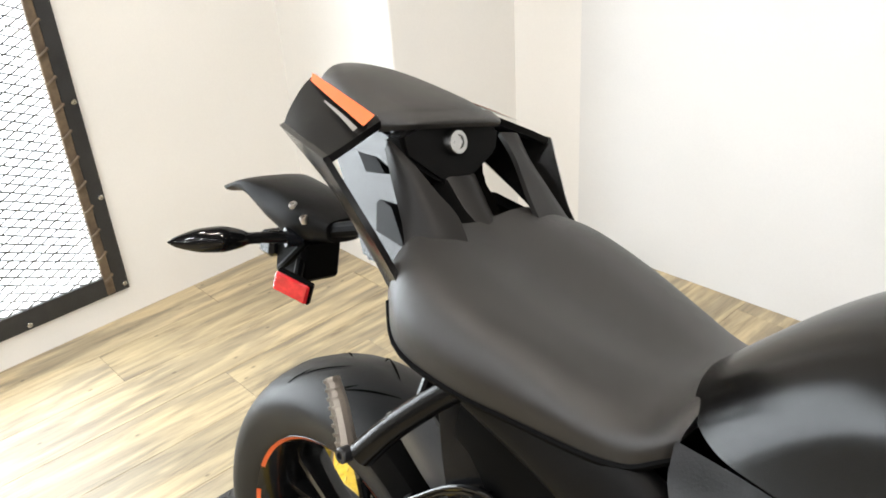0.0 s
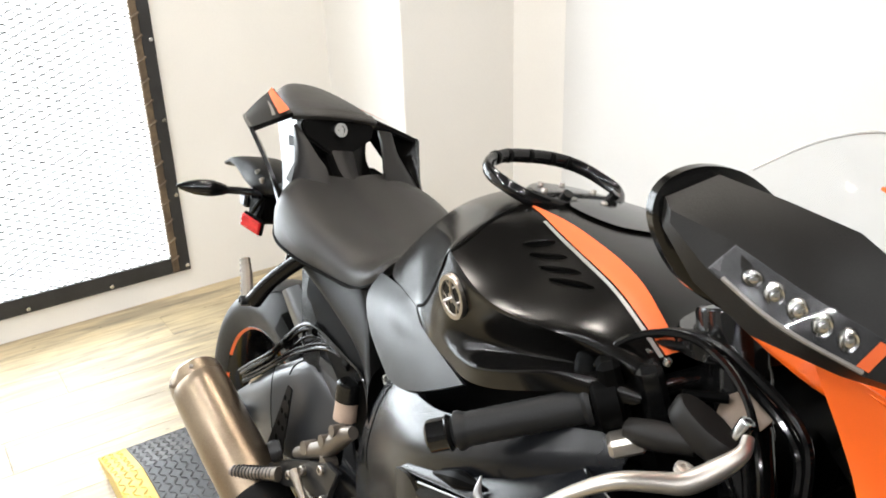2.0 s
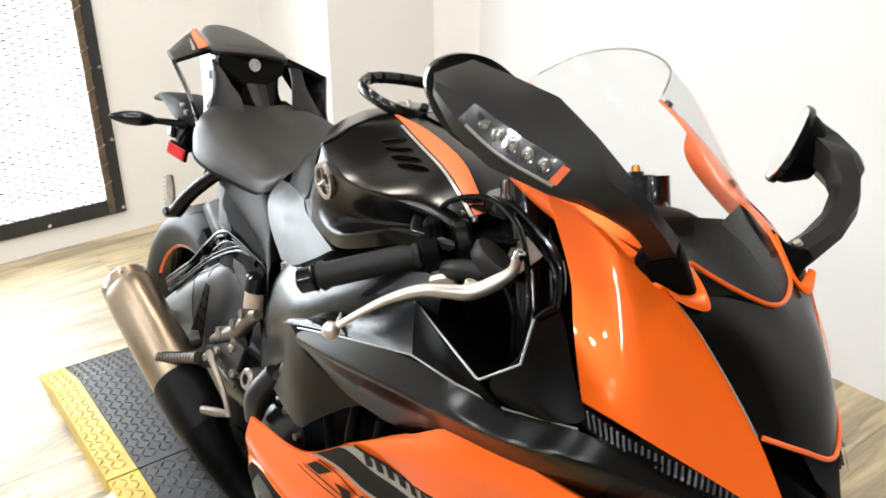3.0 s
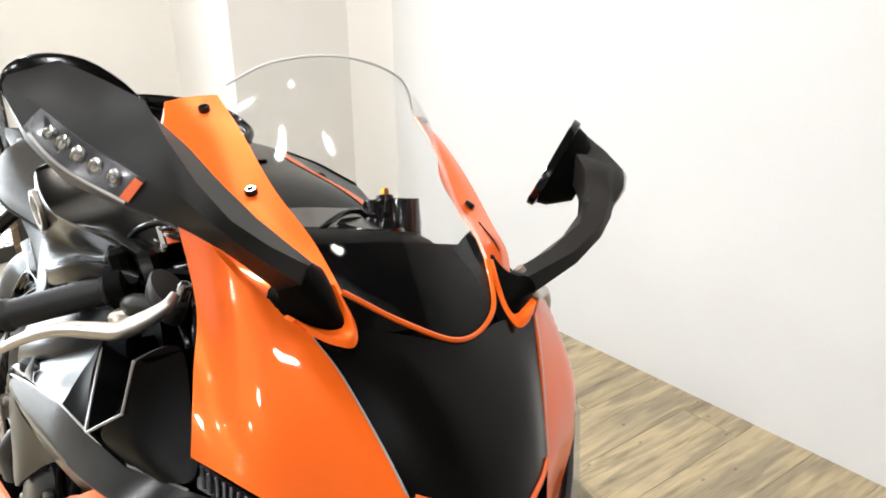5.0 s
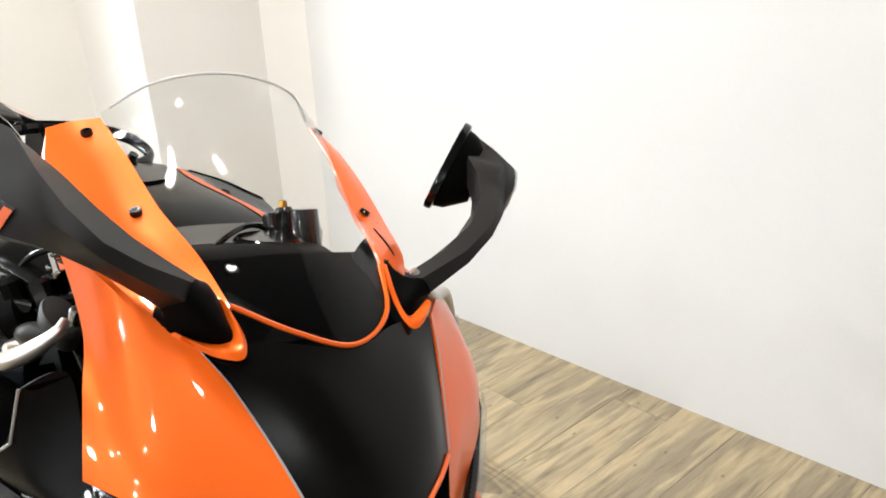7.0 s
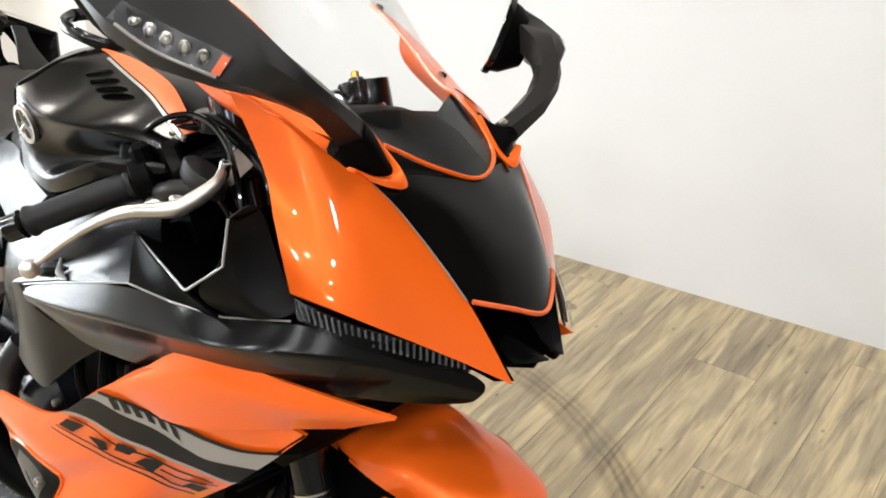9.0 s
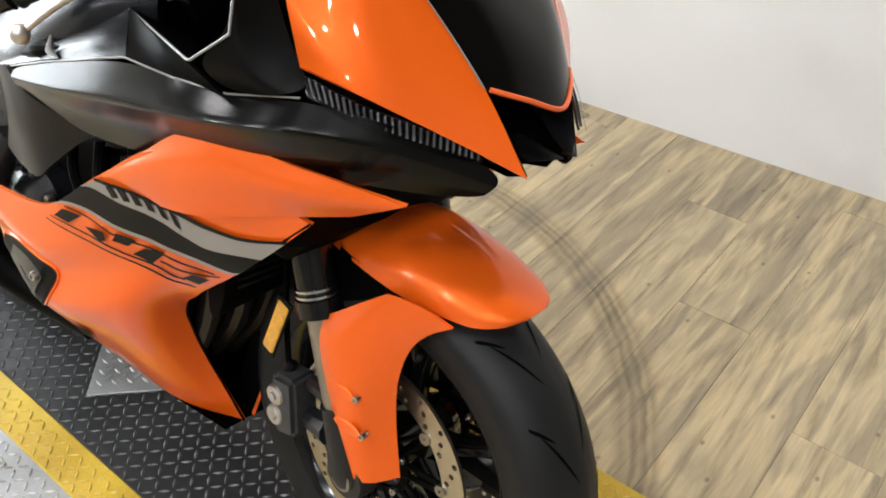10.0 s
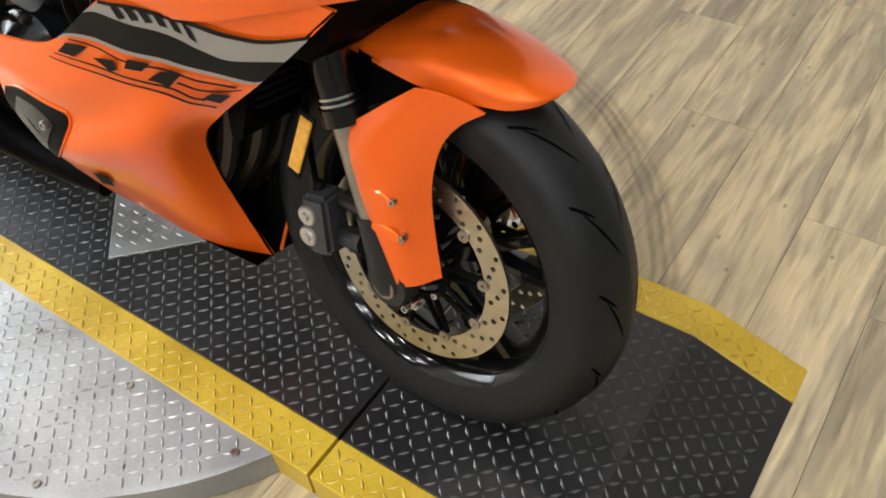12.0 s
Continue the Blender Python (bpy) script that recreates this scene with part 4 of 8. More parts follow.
# -- tank --
# cage of the right half: rows from the seat to the steering head, each from the middle line down the flank
CAGE = (
    ((0.500, 0, 0.895), (0.505, 0.04, 0.892), (0.520, 0.08, 0.884), (0.540, 0.105, 0.876), (0.575, 0.125, 0.872), (0.632, 0.145, 0.877), (0.670, 0.160, 0.880), (0.695, 0.170, 0.882), (0.716, 0.178, 0.884)),
    ((0.600, 0, 1.005), (0.610, 0.05, 0.998), (0.622, 0.09, 0.988), (0.640, 0.118, 0.972), (0.660, 0.136, 0.962), (0.690, 0.150, 0.930), (0.708, 0.166, 0.905), (0.716, 0.174, 0.892), (0.722, 0.180, 0.882)),
    ((0.690, 0, 1.045), (0.700, 0.06, 1.040), (0.712, 0.105, 1.030), (0.735, 0.145, 1.016), (0.772, 0.196, 0.994), (0.758, 0.192, 0.935), (0.748, 0.190, 0.900), (0.748, 0.190, 0.886), (0.754, 0.194, 0.874)),
    ((0.770, 0, 1.055), (0.785, 0.07, 1.051), (0.800, 0.115, 1.047), (0.804, 0.145, 1.042), (0.838, 0.240, 1.002), (0.816, 0.228, 0.958), (0.796, 0.217, 0.915), (0.790, 0.207, 0.889), (0.795, 0.207, 0.872)),
    ((0.850, 0, 1.050), (0.850, 0.085, 1.044), (0.850, 0.114, 1.036), (0.872, 0.160, 1.014), (0.866, 0.244, 0.992), (0.852, 0.243, 0.955), (0.845, 0.226, 0.910), (0.850, 0.225, 0.892), (0.855, 0.222, 0.872)),
    ((0.920, 0, 1.044), (0.920, 0.103, 1.036), (0.934, 0.132, 1.022), (0.925, 0.178, 0.996), (0.912, 0.243, 0.970), (0.905, 0.226, 0.944), (0.900, 0.194, 0.908), (0.909, 0.238, 0.890), (0.905, 0.232, 0.868)),
    ((0.990, 0, 1.034), (0.990, 0.119, 1.029), (0.999, 0.147, 1.013), (0.985, 0.196, 0.991), (0.965, 0.237, 0.970), (0.960, 0.212, 0.945), (0.968, 0.182, 0.920), (0.981, 0.242, 0.922), (0.985, 0.234, 0.900)),
    ((1.050, 0, 1.014), (1.052, 0.136, 1.008), (1.043, 0.157, 0.998), (1.035, 0.195, 0.985), (1.025, 0.217, 0.972), (1.020, 0.198, 0.955), (1.030, 0.180, 0.938), (1.050, 0.224, 0.955), (1.055, 0.220, 0.935)),
    ((1.105, 0, 0.980), (1.092, 0.146, 0.984), (1.086, 0.160, 0.974), (1.085, 0.180, 0.968), (1.080, 0.190, 0.960), (1.080, 0.185, 0.950), (1.085, 0.180, 0.940), (1.095, 0.195, 0.950), (1.100, 0.190, 0.930)),
)
bm = bmesh.new()
cr = bm.edges.layers.float.new("crease_edge")
net = {}
for s in (-1, 1):
    for i, r in enumerate(CAGE):
        for j, (x, y, z) in enumerate(r):
            net[s, i, j] = net[-1, i, 0] if s > 0 and j == 0 else bm.verts.new((x, s * y, z))
    for i in range(8):
        for j in range(8):
            q = (net[s, i, j], net[s, i + 1, j], net[s, i + 1, j + 1], net[s, i, j + 1])
            bm.faces.new(q if s > 0 else q[::-1])
    for (i, j), (k, l), w in ([((i, 4), (i + 1, 4), 0.75) for i in range(3, 7)] + [((3, j), (3, j + 1), 0.7) for j in range(3, 8)] + [((i, 7), (i + 1, 7), 0.7) for i in range(4, 7)]
                              + [((i, 2), (i + 1, 2), 0.35) for i in range(3, 7)] + [((i, 4), (i + 1, 4), 0.35) for i in range(0, 3)] + [((i, 3), (i + 1, 3), 0.35) for i in range(3, 6)]):
        bm.edges.get((net[s, i, j], net[s, k, l]))[cr] = w
tank = part("fuel_tank", bm, M["satin"], bike, "satin black fuel tank with orange stripes", sharp=80)
smooth_tank = baked(tank).data
hull = BVHTree.FromPolygons([v.co.copy() for v in smooth_tank.vertices], [tuple(f.vertices) for f in smooth_tank.polygons])


def drape(p, h, up=(0, 0, 1)):
    """The point of the tank nearest to p, lifted by h."""
    q, n, _, _ = hull.find_nearest(Vector(p))
    return q + n * (h if n.dot(Vector(up)) > 0 else -h)


def draped(edge_a, edge_b, h, up, nu=20, nv=4):
    a, b = spline(edge_a, nu), spline(edge_b, nu)
    return grid([[drape(p.lerp(q, k / (nv - 1)), h, up) for k in range(nv)] for p, q in zip(a, b)])


for s in (-1, 1):
    up = (0, s * 0.5, 1)
    OUT = side([(0.812, -0.106, 1.045), (0.850, -0.112, 1.036), (0.934, -0.130, 1.020), (0.999, -0.146, 1.011), (1.043, -0.156, 0.998), (1.086, -0.160, 0.976)], s)
    INN = side([(0.811, -0.101, 1.048), (0.870, -0.094, 1.040), (0.936, -0.104, 1.034), (1.004, -0.120, 1.024), (1.052, -0.136, 1.008), (1.092, -0.146, 0.984)], s)
    part("tank_stripe", draped(OUT, INN, 0.0012, up), M["orange_matt"], tank, "orange stripe")
    far_ = [(x, y + s * 0.0075, z) for x, y, z in OUT]
    near_ = [(x, y + s * 0.0025, z) for x, y, z in OUT]
    part("stripe_edge", draped(far_[1:], near_[1:], 0.0013, up, 20, 3), M["silver_line"], tank, "silver pinstripe")
    # four slanting louvres, each with a black strip painting the shade of its slot
    for a, b in (((0.871, -0.160, 1.013), (0.889, -0.130, 1.017)), ((0.890, -0.165, 1.008), (0.921, -0.140, 1.010)), ((0.914, -0.170, 1.001), (0.955, -0.150, 1.005)), ((0.939, -0.175, 0.993), (0.985, -0.160, 1.002))):
        a, b = Vector(side([a], s)[0]), Vector(side([b], s)[0])
        line = [drape(a.lerp(b, f), 0.0008, up) for f in (0, 0.2, 0.4, 0.6, 0.8, 1.0)]
        fore = Vector((0.010, 0, 0))
        w = [0.5, 0.9, 1.0, 1.0, 0.85, 0.3]
        own = grid([[drape(p - fore * 0.5 * k, 0.0012, up), drape(p + fore * 0.7 * k, 0.0012, up)] for p, k in zip(line, w)])
        part("louvre_slot", own, M["black"], tank)
        own = grid([[drape(p - fore * 0.9 * k, 0.0004, up), drape(p - fore * 0.5 * k, 0.0030 * k + 0.0006, up), drape(p - fore * 0.05 * k, 0.0050 * k + 0.0006, up), drape(p + fore * 0.05 * k, 0.0046 * k, up)] for p, k in zip(line, w)])
        part("louvre", own, M["satin"], tank)
    seam_a = side([(0.806, -0.125, 1.042), (0.812, -0.150, 1.034), (0.824, -0.185, 1.018), (0.836, -0.215, 1.006), (0.842, -0.236, 1.000)], s)
    seam_b = side([(0.842, -0.236, 1.000), (0.820, -0.226, 0.965), (0.780, -0.205, 0.925), (0.745, -0.190, 0.900), (0.718, -0.180, 0.887)], s)
    for path in (seam_a, seam_b):
        part("seam", tube([drape(p, 0.0002, up) for p in spline(path, 20)], 0.0022, 6), M["black"], tank)
    # round badge kept plain: a ring with a relief of spokes
    c, n, _, _ = hull.find_nearest(Vector(side([(0.858, -0.240, 0.952)], s)[0]))
    n = (n if n.y * s > 0 else -n)
    q = Matrix.Translation(c + n * 0.0022) @ n.to_track_quat("Z", "Y").to_matrix().to_4x4() @ Matrix.Diagonal((0.80, 0.98, 1, 1))
    own = lathe([(0.0205, 0.0), (0.0215, 0.002), (0.0268, 0.002), (0.028, -0.004)], 36, "z")
    for k in range(3):
        a = radians(90 + 120 * k)
        tube([(-0.006 * math.cos(a), -0.006 * math.sin(a), 0.0), (0.021 * math.cos(a), 0.021 * math.sin(a), 0.0)], 0.0026, 6, 0, own)
        for e in (35, -35):
            b = a + radians(e)
            tube([(0.011 * math.cos(a), 0.011 * math.sin(a), 0.0), (0.021 * math.cos(b), 0.021 * math.sin(b), 0.0)], 0.0013, 6, 0, own)
    own.transform(q)
    part("badge", own, M["steel"], tank, "round silver badge with spokes")
    own = lathe([(0.0005, 0.0), (0.024, 0.0), (0.024, -0.006)], 30, "z")
    own.transform(q)
    part("badge_back", own, M["dark_band"], tank)
# gloss tongue in front of the filler
TONGUE = [[(0.80, -0.060, 1.06), (0.81, 0.0, 1.06), (0.80, 0.060, 1.06)], [(0.86, -0.060, 1.05), (0.865, 0.0, 1.055), (0.86, 0.060, 1.05)], [(0.90, -0.046, 1.045), (0.905, 0.0, 1.05), (0.90, 0.046, 1.045)], [(0.917, -0.022, 1.044), (0.925, 0.0, 1.046), (0.917, 0.022, 1.044)]]
part("cap_tongue", grid([[drape(p, 0.004) for p in r] for r in surface(TONGUE, 14, 12)]), M["gloss_black"], tank, "gloss black tongue before the filler cap")
# filler cap and its oval grab ring
own = loft([[(0.775 + a * 0.070 * f, b * 0.062 * f, 1.038 + h) for a, b in ((1, 0), (0.7, 0.7), (0, 1), (-0.7, 0.7), (-1, 0), (-0.7, -0.7), (0, -1), (0.7, -0.7))] for f, h in ((1.0, 0.0), (1.0, 0.008), (0.93, 0.013), (0.4, 0.015))], 32)
part("filler_cap", own, M["gloss_black"], tank, "black filler cap")
own = bmesh.new()
for k in range(7):
    bolt((0.775 + 0.052 * math.cos(k * 0.9), 0.046 * math.sin(k * 0.9), 1.052), (0, 0, 1), 0.0045, 0.004, own)
part("cap_screw", own, M["steel"], tank)
RC, RX, RY = Vector((0.757, -0.022, 1.064)), 0.060, 0.098
ring_path = []
for k in range(40):
    a = 2 * math.pi * k / 40
    c, s_ = math.cos(a), math.sin(a)
    ring_path.append(RC + Vector((RX * abs(c) ** 0.75 * (1 if c > 0 else -1), RY * abs(s_) ** 0.8 * (1 if s_ > 0 else -1), -0.020 * c)))
rings = []
for k, p in enumerate(ring_path):
    d = (ring_path[(k + 1) % 40] - ring_path[k - 1]).normalized()
    out = d.cross(Vector((0, 0, 1))).normalized()
    rings.append([p + out * (0.0070 * math.cos(t)) + Vector((0, 0, 0.0095 * math.sin(t))) for t in (2 * math.pi * j / 12 for j in range(12))])
own = grid(rings + rings[:1], None, wrap=True)
bmesh.ops.remove_doubles(own, verts=own.verts, dist=1e-5)
handle = part("grab_ring", own, M["gloss_black"], tank, "black oval grab ring with ribbed grip")
own = bmesh.new()
for k in (16, 18, 20, 22, 24):
    p = ring_path[k]
    d = (ring_path[(k + 1) % 40] - ring_path[k - 1]).normalized()
    tube([p - d * 0.0022, p + d * 0.0022], 0.0098, 12, 0, own)
part("grip_rib", own, M["matt"], handle)
part("ring_mount", merge(tube([(0.802, 0.03, 1.045), (0.812, 0.035, 1.064)], 0.007, 10), tube([(0.802, -0.05, 1.045), (0.814, -0.052, 1.062)], 0.007, 10)), M["gloss_black"], handle)

# -- rider's seat --
SEAT = [
    [(0.188, 0.926), (0.06, 0.932), (0.105, 0.922), (0.128, 0.896), (0.128, 0.862)],
    [(0.24, 0.910), (0.075, 0.919), (0.136, 0.911), (0.160, 0.878), (0.156, 0.828)],
    [(0.32, 0.887), (0.078, 0.896), (0.140, 0.890), (0.163, 0.860), (0.156, 0.818)],
    [(0.40, 0.873), (0.068, 0.879), (0.124, 0.872), (0.147, 0.850), (0.142, 0.816)],
    [(0.465, 0.868), (0.054, 0.869), (0.102, 0.861), (0.132, 0.846), (0.134, 0.818)],
    [(0.502, 0.880), (0.052, 0.878), (0.097, 0.868), (0.128, 0.851), (0.130, 0.826)],
    [(0.524, 0.898), (0.050, 0.894), (0.094, 0.882), (0.122, 0.863), (0.124, 0.840)],
    [(0.534, 0.902), (0.048, 0.898), (0.088, 0.885), (0.114, 0.866), (0.116, 0.846)],
]
rows = [[(r[0][0], -y, z) for y, z in r[:0:-1]] + [(r[0][0], 0, r[0][1] + 0.003)] + [(r[0][0], y * 1.10, z + 0.006) for y, z in r[1:]] for r in SEAT]
seat = panel("seat", rows, M["vinyl"], bike, 0.02, 40, 48, "grey-black vinyl rider's seat", sharp=60)
for s in (-1, 1):
    sk = Skin([[(r[0][0], 0, r[0][1])] + [(r[0][0], s * y, z) for y, z in r[1:]] for r in SEAT])
    part("seat_piping", sk.line([(0.02, 0.985), (0.3, 0.985), (0.6, 0.985), (0.98, 0.985)], 0.0035, (0, s, 0)), M["black"], seat)

# -- tail --
def tail_ring(x, h, top, deep, front=0.0):
    return [(x, 0, top), (x, h * 0.62, top - 0.005), (x - front, h, top - 0.020), (x - front * 1.2, h * 0.96, top - deep), (x, 0, top - deep - 0.004), (x - front * 1.2, -h * 0.96, top - deep), (x - front, -h, top - 0.020), (x, -h * 0.62, top - 0.005)]


pseat = bpart("passenger_seat", loft([tail_ring(0.132, 0.070, 1.036, 0.012, 0.016), tail_ring(0.112, 0.085, 1.043, 0.024, 0.012), tail_ring(0.06, 0.082, 1.052, 0.032), tail_ring(-0.02, 0.064, 1.062, 0.034), tail_ring(-0.075, 0.044, 1.060, 0.030), tail_ring(-0.098, 0.020, 1.050, 0.016)], 32, 24), "vinyl", label="black pillion seat pad", sharp=50)
own = prism([(-0.080, 0.012), (-0.050, 0.021), (0.050, 0.021), (0.080, 0.012), (0.074, -0.014), (0.026, -0.044), (0, -0.050), (-0.026, -0.044), (-0.074, -0.014)], 0.03, Matrix(((0, -0.28, 0.96, 0.122), (1, 0, 0, 0), (0, 0.96, 0.28, 0.996), (0, 0, 0, 1))), bevel=0.004)
TAIL = Vector((-0.012, 0.012, 0.004))     # the tail sits a little aside
pseat.location = TAIL
panel("seat_lip", [[(0.092, -0.088, 1.030), (0.120, -0.066, 1.036), (0.130, 0, 1.038), (0.120, 0.066, 1.034), (0.092, 0.088, 1.028)], [(0.106, -0.091, 1.021), (0.138, -0.068, 1.028), (0.148, 0, 1.030), (0.138, 0.068, 1.026), (0.106, 0.091, 1.018)], [(0.102, -0.091, 1.010), (0.136, -0.068, 1.019), (0.147, 0, 1.022), (0.136, 0.068, 1.017), (0.102, 0.091, 1.007)]], M["vinyl"], pseat, 0.004, 12, 32, "raised front lip of the pad")
lock = bpart("lock_panel", own, "matt", label="faceted black panel with the seat lock")
lock.location = TAIL + Vector((-0.011, -0.008, -0.001))
bpart("lock_cylinder", merge(lathe([(0.0005, 0.006), (0.008, 0.006), (0.0085, 0.008), (0.0135, 0.008), (0.015, 0.005), (0.015, -0.01)], 24, "z"), box(-0.006, 0.006, -0.0011, 0.0011, 0.006, 0.0078), Matrix()), "chrome", lock, "chrome key lock").data.transform(Matrix.Translation((0.152, 0, 1.004)) @ Vector((0.96, 0, 0.28)).to_track_quat("Z", "Y").to_matrix().to_4x4())
secs = [[(0.118, -0.074, 1.006), (0.118, 0.074, 1.006), (-0.07, 0.045, 1.03), (-0.07, -0.045, 1.03)],
        [(0.118, -0.072, 0.985), (0.118, 0.072, 0.985), (-0.06, 0.045, 0.985), (-0.06, -0.045, 0.985)],
        [(0.128, -0.070, 0.95), (0.128, 0.070, 0.95), (-0.03, 0.05, 0.95), (-0.03, -0.05, 0.95)],
        [(0.165, -0.080, 0.91), (0.165, 0.080, 0.91), (0.02, 0.06, 0.90), (0.02, -0.06, 0.90)],
        [(0.20, -0.10, 0.87), (0.20, 0.10, 0.87), (0.08, 0.08, 0.85), (0.08, -0.08, 0.85)]]
own = grid(secs, None, wrap=True, caps=True)
bmesh.ops.bevel(own, geom=own.edges[:], offset=0.006, segments=2, affect="EDGES")
tail = bpart("tail_cowl", own, "satin", label="black plastic tail body")
tail.location = TAIL
own = grid([[(0.150, -0.024, 0.965), (0.158, -0.009, 0.967), (0.158, 0.009, 0.967), (0.150, 0.024, 0.965), (0.12, 0.024, 0.955), (0.12, -0.024, 0.955)], [(0.182, -0.020, 0.935), (0.190, -0.006, 0.937), (0.190, 0.006, 0.937), (0.182, 0.020, 0.935), (0.13, 0.02, 0.92), (0.13, -0.02, 0.92)], [(0.218, -0.012, 0.912), (0.222, -0.004, 0.913), (0.222, 0.004, 0.913), (0.218, 0.012, 0.912), (0.17, 0.012, 0.89), (0.17, -0.012, 0.89)]], None, wrap=True, caps=True)
bpart("tail_spine", own, "shell", tail)
for s in (-1, 1):
    panel("tail_buttress", [[(x, y * (1 if s < 0 else w), z) for x, y, z in side(r, s)] for w, r in ((1.35, [(0.117, -0.092, 0.995), (0.142, -0.097, 0.960), (0.178, -0.110, 0.927), (0.207, -0.124, 0.894), (0.232, -0.132, 0.860)]), (1.2, [(0.128, -0.097, 1.005), (0.158, -0.095, 0.977), (0.190, -0.097, 0.949), (0.219, -0.099, 0.920), (0.250, -0.104, 0.884)]), (1, [(0.122, -0.090, 1.006), (0.157, -0.082, 0.986), (0.187, -0.072, 0.962), (0.216, -0.062, 0.939), (0.250, -0.066, 0.900)]))], M["shell"], tail, 0.006, 8, 20, "dark grey side of the tail body", sharp=40)
    wing_rows = [
        side([(-0.082, -0.050, 1.044), (-0.072, -0.074, 1.030), (-0.050, -0.105, 1.010), (-0.028, -0.128, 0.996)], s),
        side([(0.010, -0.074, 1.036), (0.022, -0.100, 1.024), (0.040, -0.132, 1.010), (0.052, -0.158, 0.998)], s),
        side([(0.106, -0.092, 1.024), (0.114, -0.118, 1.016), (0.124, -0.150, 1.006), (0.130, -0.178, 0.996)], s),
    ]
    wing = panel("tail_wing", wing_rows, M["matt"], bike, 0.009, 14, 14, "black flying tail panel with orange flash")
    wing.location = TAIL
    wk = Skin(wing_rows)
    bpart("orange_flash", wk.patch([(0.03, 0.05), (0.5, 0.04), (0.96, 0.05)], [(0.10, 0.20), (0.5, 0.26), (0.99, 0.36)], 0.0055, (0, 0, 1), 10), "orange_matt", wing, "orange tail flash")
    bpart("silver_flash", wk.patch([(0.45, 0.34), (0.7, 0.37), (0.97, 0.44)], [(0.45, 0.37), (0.7, 0.43), (0.97, 0.52)], 0.0055, (0, 0, 1), 8), "silver_band", wing)
    blade = [
        side([(-0.028, -0.128, 0.996), (0.05, -0.156, 0.998), (0.132, -0.180, 0.997)], s),
        side([(0.075, -0.128, 0.950), (0.12, -0.148, 0.952), (0.168, -0.166, 0.955)], s),
        side([(0.150, -0.136, 0.912), (0.178, -0.144, 0.913), (0.206, -0.154, 0.914)], s),
        side([(0.225, -0.144, 0.865), (0.245, -0.148, 0.866), (0.262, -0.152, 0.868)], s),
        side([(0.262, -0.140, 0.820), (0.275, -0.142, 0.822), (0.285, -0.144, 0.824)], s),
    ]
    panel("tail_blade", blade, M["satin"], wing, 0.007, 18, 8, "slim black tail strut")
    own = bmesh.new()
    for pts in ([(0.017, -0.053, 0.974), (0.057, -0.059, 0.978), (0.104, -0.076, 0.961), (0.062, -0.070, 0.953)], [(0.075, -0.061, 0.925), (0.132, -0.087, 0.931), (0.200, -0.123, 0.909), (0.122, -0.097, 0.901)]):
        pts = side(pts, s)
        grid([pts, [(x, y + 0.03 * (1 if s < 0 else -1), z) for x, y, z in pts]], own, wrap=True, caps=True)
    bpart("tail_hook", own, "black", tail)

# plate carrier, indicators, reflector
own = loft([[(-0.05, -0.030, 0.842), (-0.05, 0.030, 0.842), (-0.05, 0.026, 0.815), (-0.05, -0.026, 0.815)], [(-0.11, -0.044, 0.852), (-0.11, 0.044, 0.852), (-0.12, 0.036, 0.800), (-0.12, -0.036, 0.800)], [(-0.175, -0.046, 0.858), (-0.175, 0.046, 0.858), (-0.175, 0.04, 0.81), (-0.175, -0.04, 0.81)], [(-0.235, -0.050, 0.856), (-0.235, 0.050, 0.856), (-0.235, 0.042, 0.835), (-0.235, -0.042, 0.835)], [(-0.285, -0.046, 0.836), (-0.285, 0.046, 0.836), (-0.283, 0.04, 0.825), (-0.283, -0.04, 0.825)]], 24, 20)
carrier = bpart("plate_carrier", own, "matt", label="black plastic number-plate carrier")
carrier.location = (-0.006, 0.006, 0.014)
own = bmesh.new()
box(-0.17, -0.10, -0.034, 0.034, 0.735, 0.80, 0.006, own)
tube([(-0.10, -0.03, 0.80), (-0.13, -0.035, 0.765), (-0.16, -0.03, 0.74)], 0.006, 8, 8, own)
tube([(0.03, -0.02, 0.86), (-0.08, -0.02, 0.82)], 0.011, 10, 0, own)
tube([(0.03, 0.02, 0.86), (-0.08, 0.02, 0.82)], 0.011, 10, 0, own)
bpart("lamp_bracket", own, "black", carrier)
bpart("plate_lamp", box(-0.20, -0.165, -0.045, 0.0, 0.755, 0.79, 0.006), "frame", carrier)
own = bmesh.new()
for x, z in ((-0.115, 0.853), (-0.088, 0.842)):
    bolt((x, -0.045, z - 0.004), (0, -0.5, 1), 0.006, 0.005, own)
bpart("carrier_bolt", own, "steel", carrier)
own = box(-0.027, 0.027, -0.003, 0.003, -0.016, 0.016, 0.003)
own.transform(Matrix.Translation((-0.085, -0.062, 0.742)) @ pose(0, 0, 0, 10, 14, 28))
bpart("rear_reflector", own, "red", carrier, "red rectangular reflector")
own = box(-0.028, 0.028, -0.003, 0.006, -0.018, 0.018, 0.002)
own.transform(Matrix.Translation((-0.087, -0.056, 0.742)) @ pose(0, 0, 0, 10, 14, 28))
tube([(-0.09, -0.05, 0.745), (-0.11, -0.03, 0.77)], 0.007, 8, 0, own)
bpart("reflector_holder", own, "black", carrier)
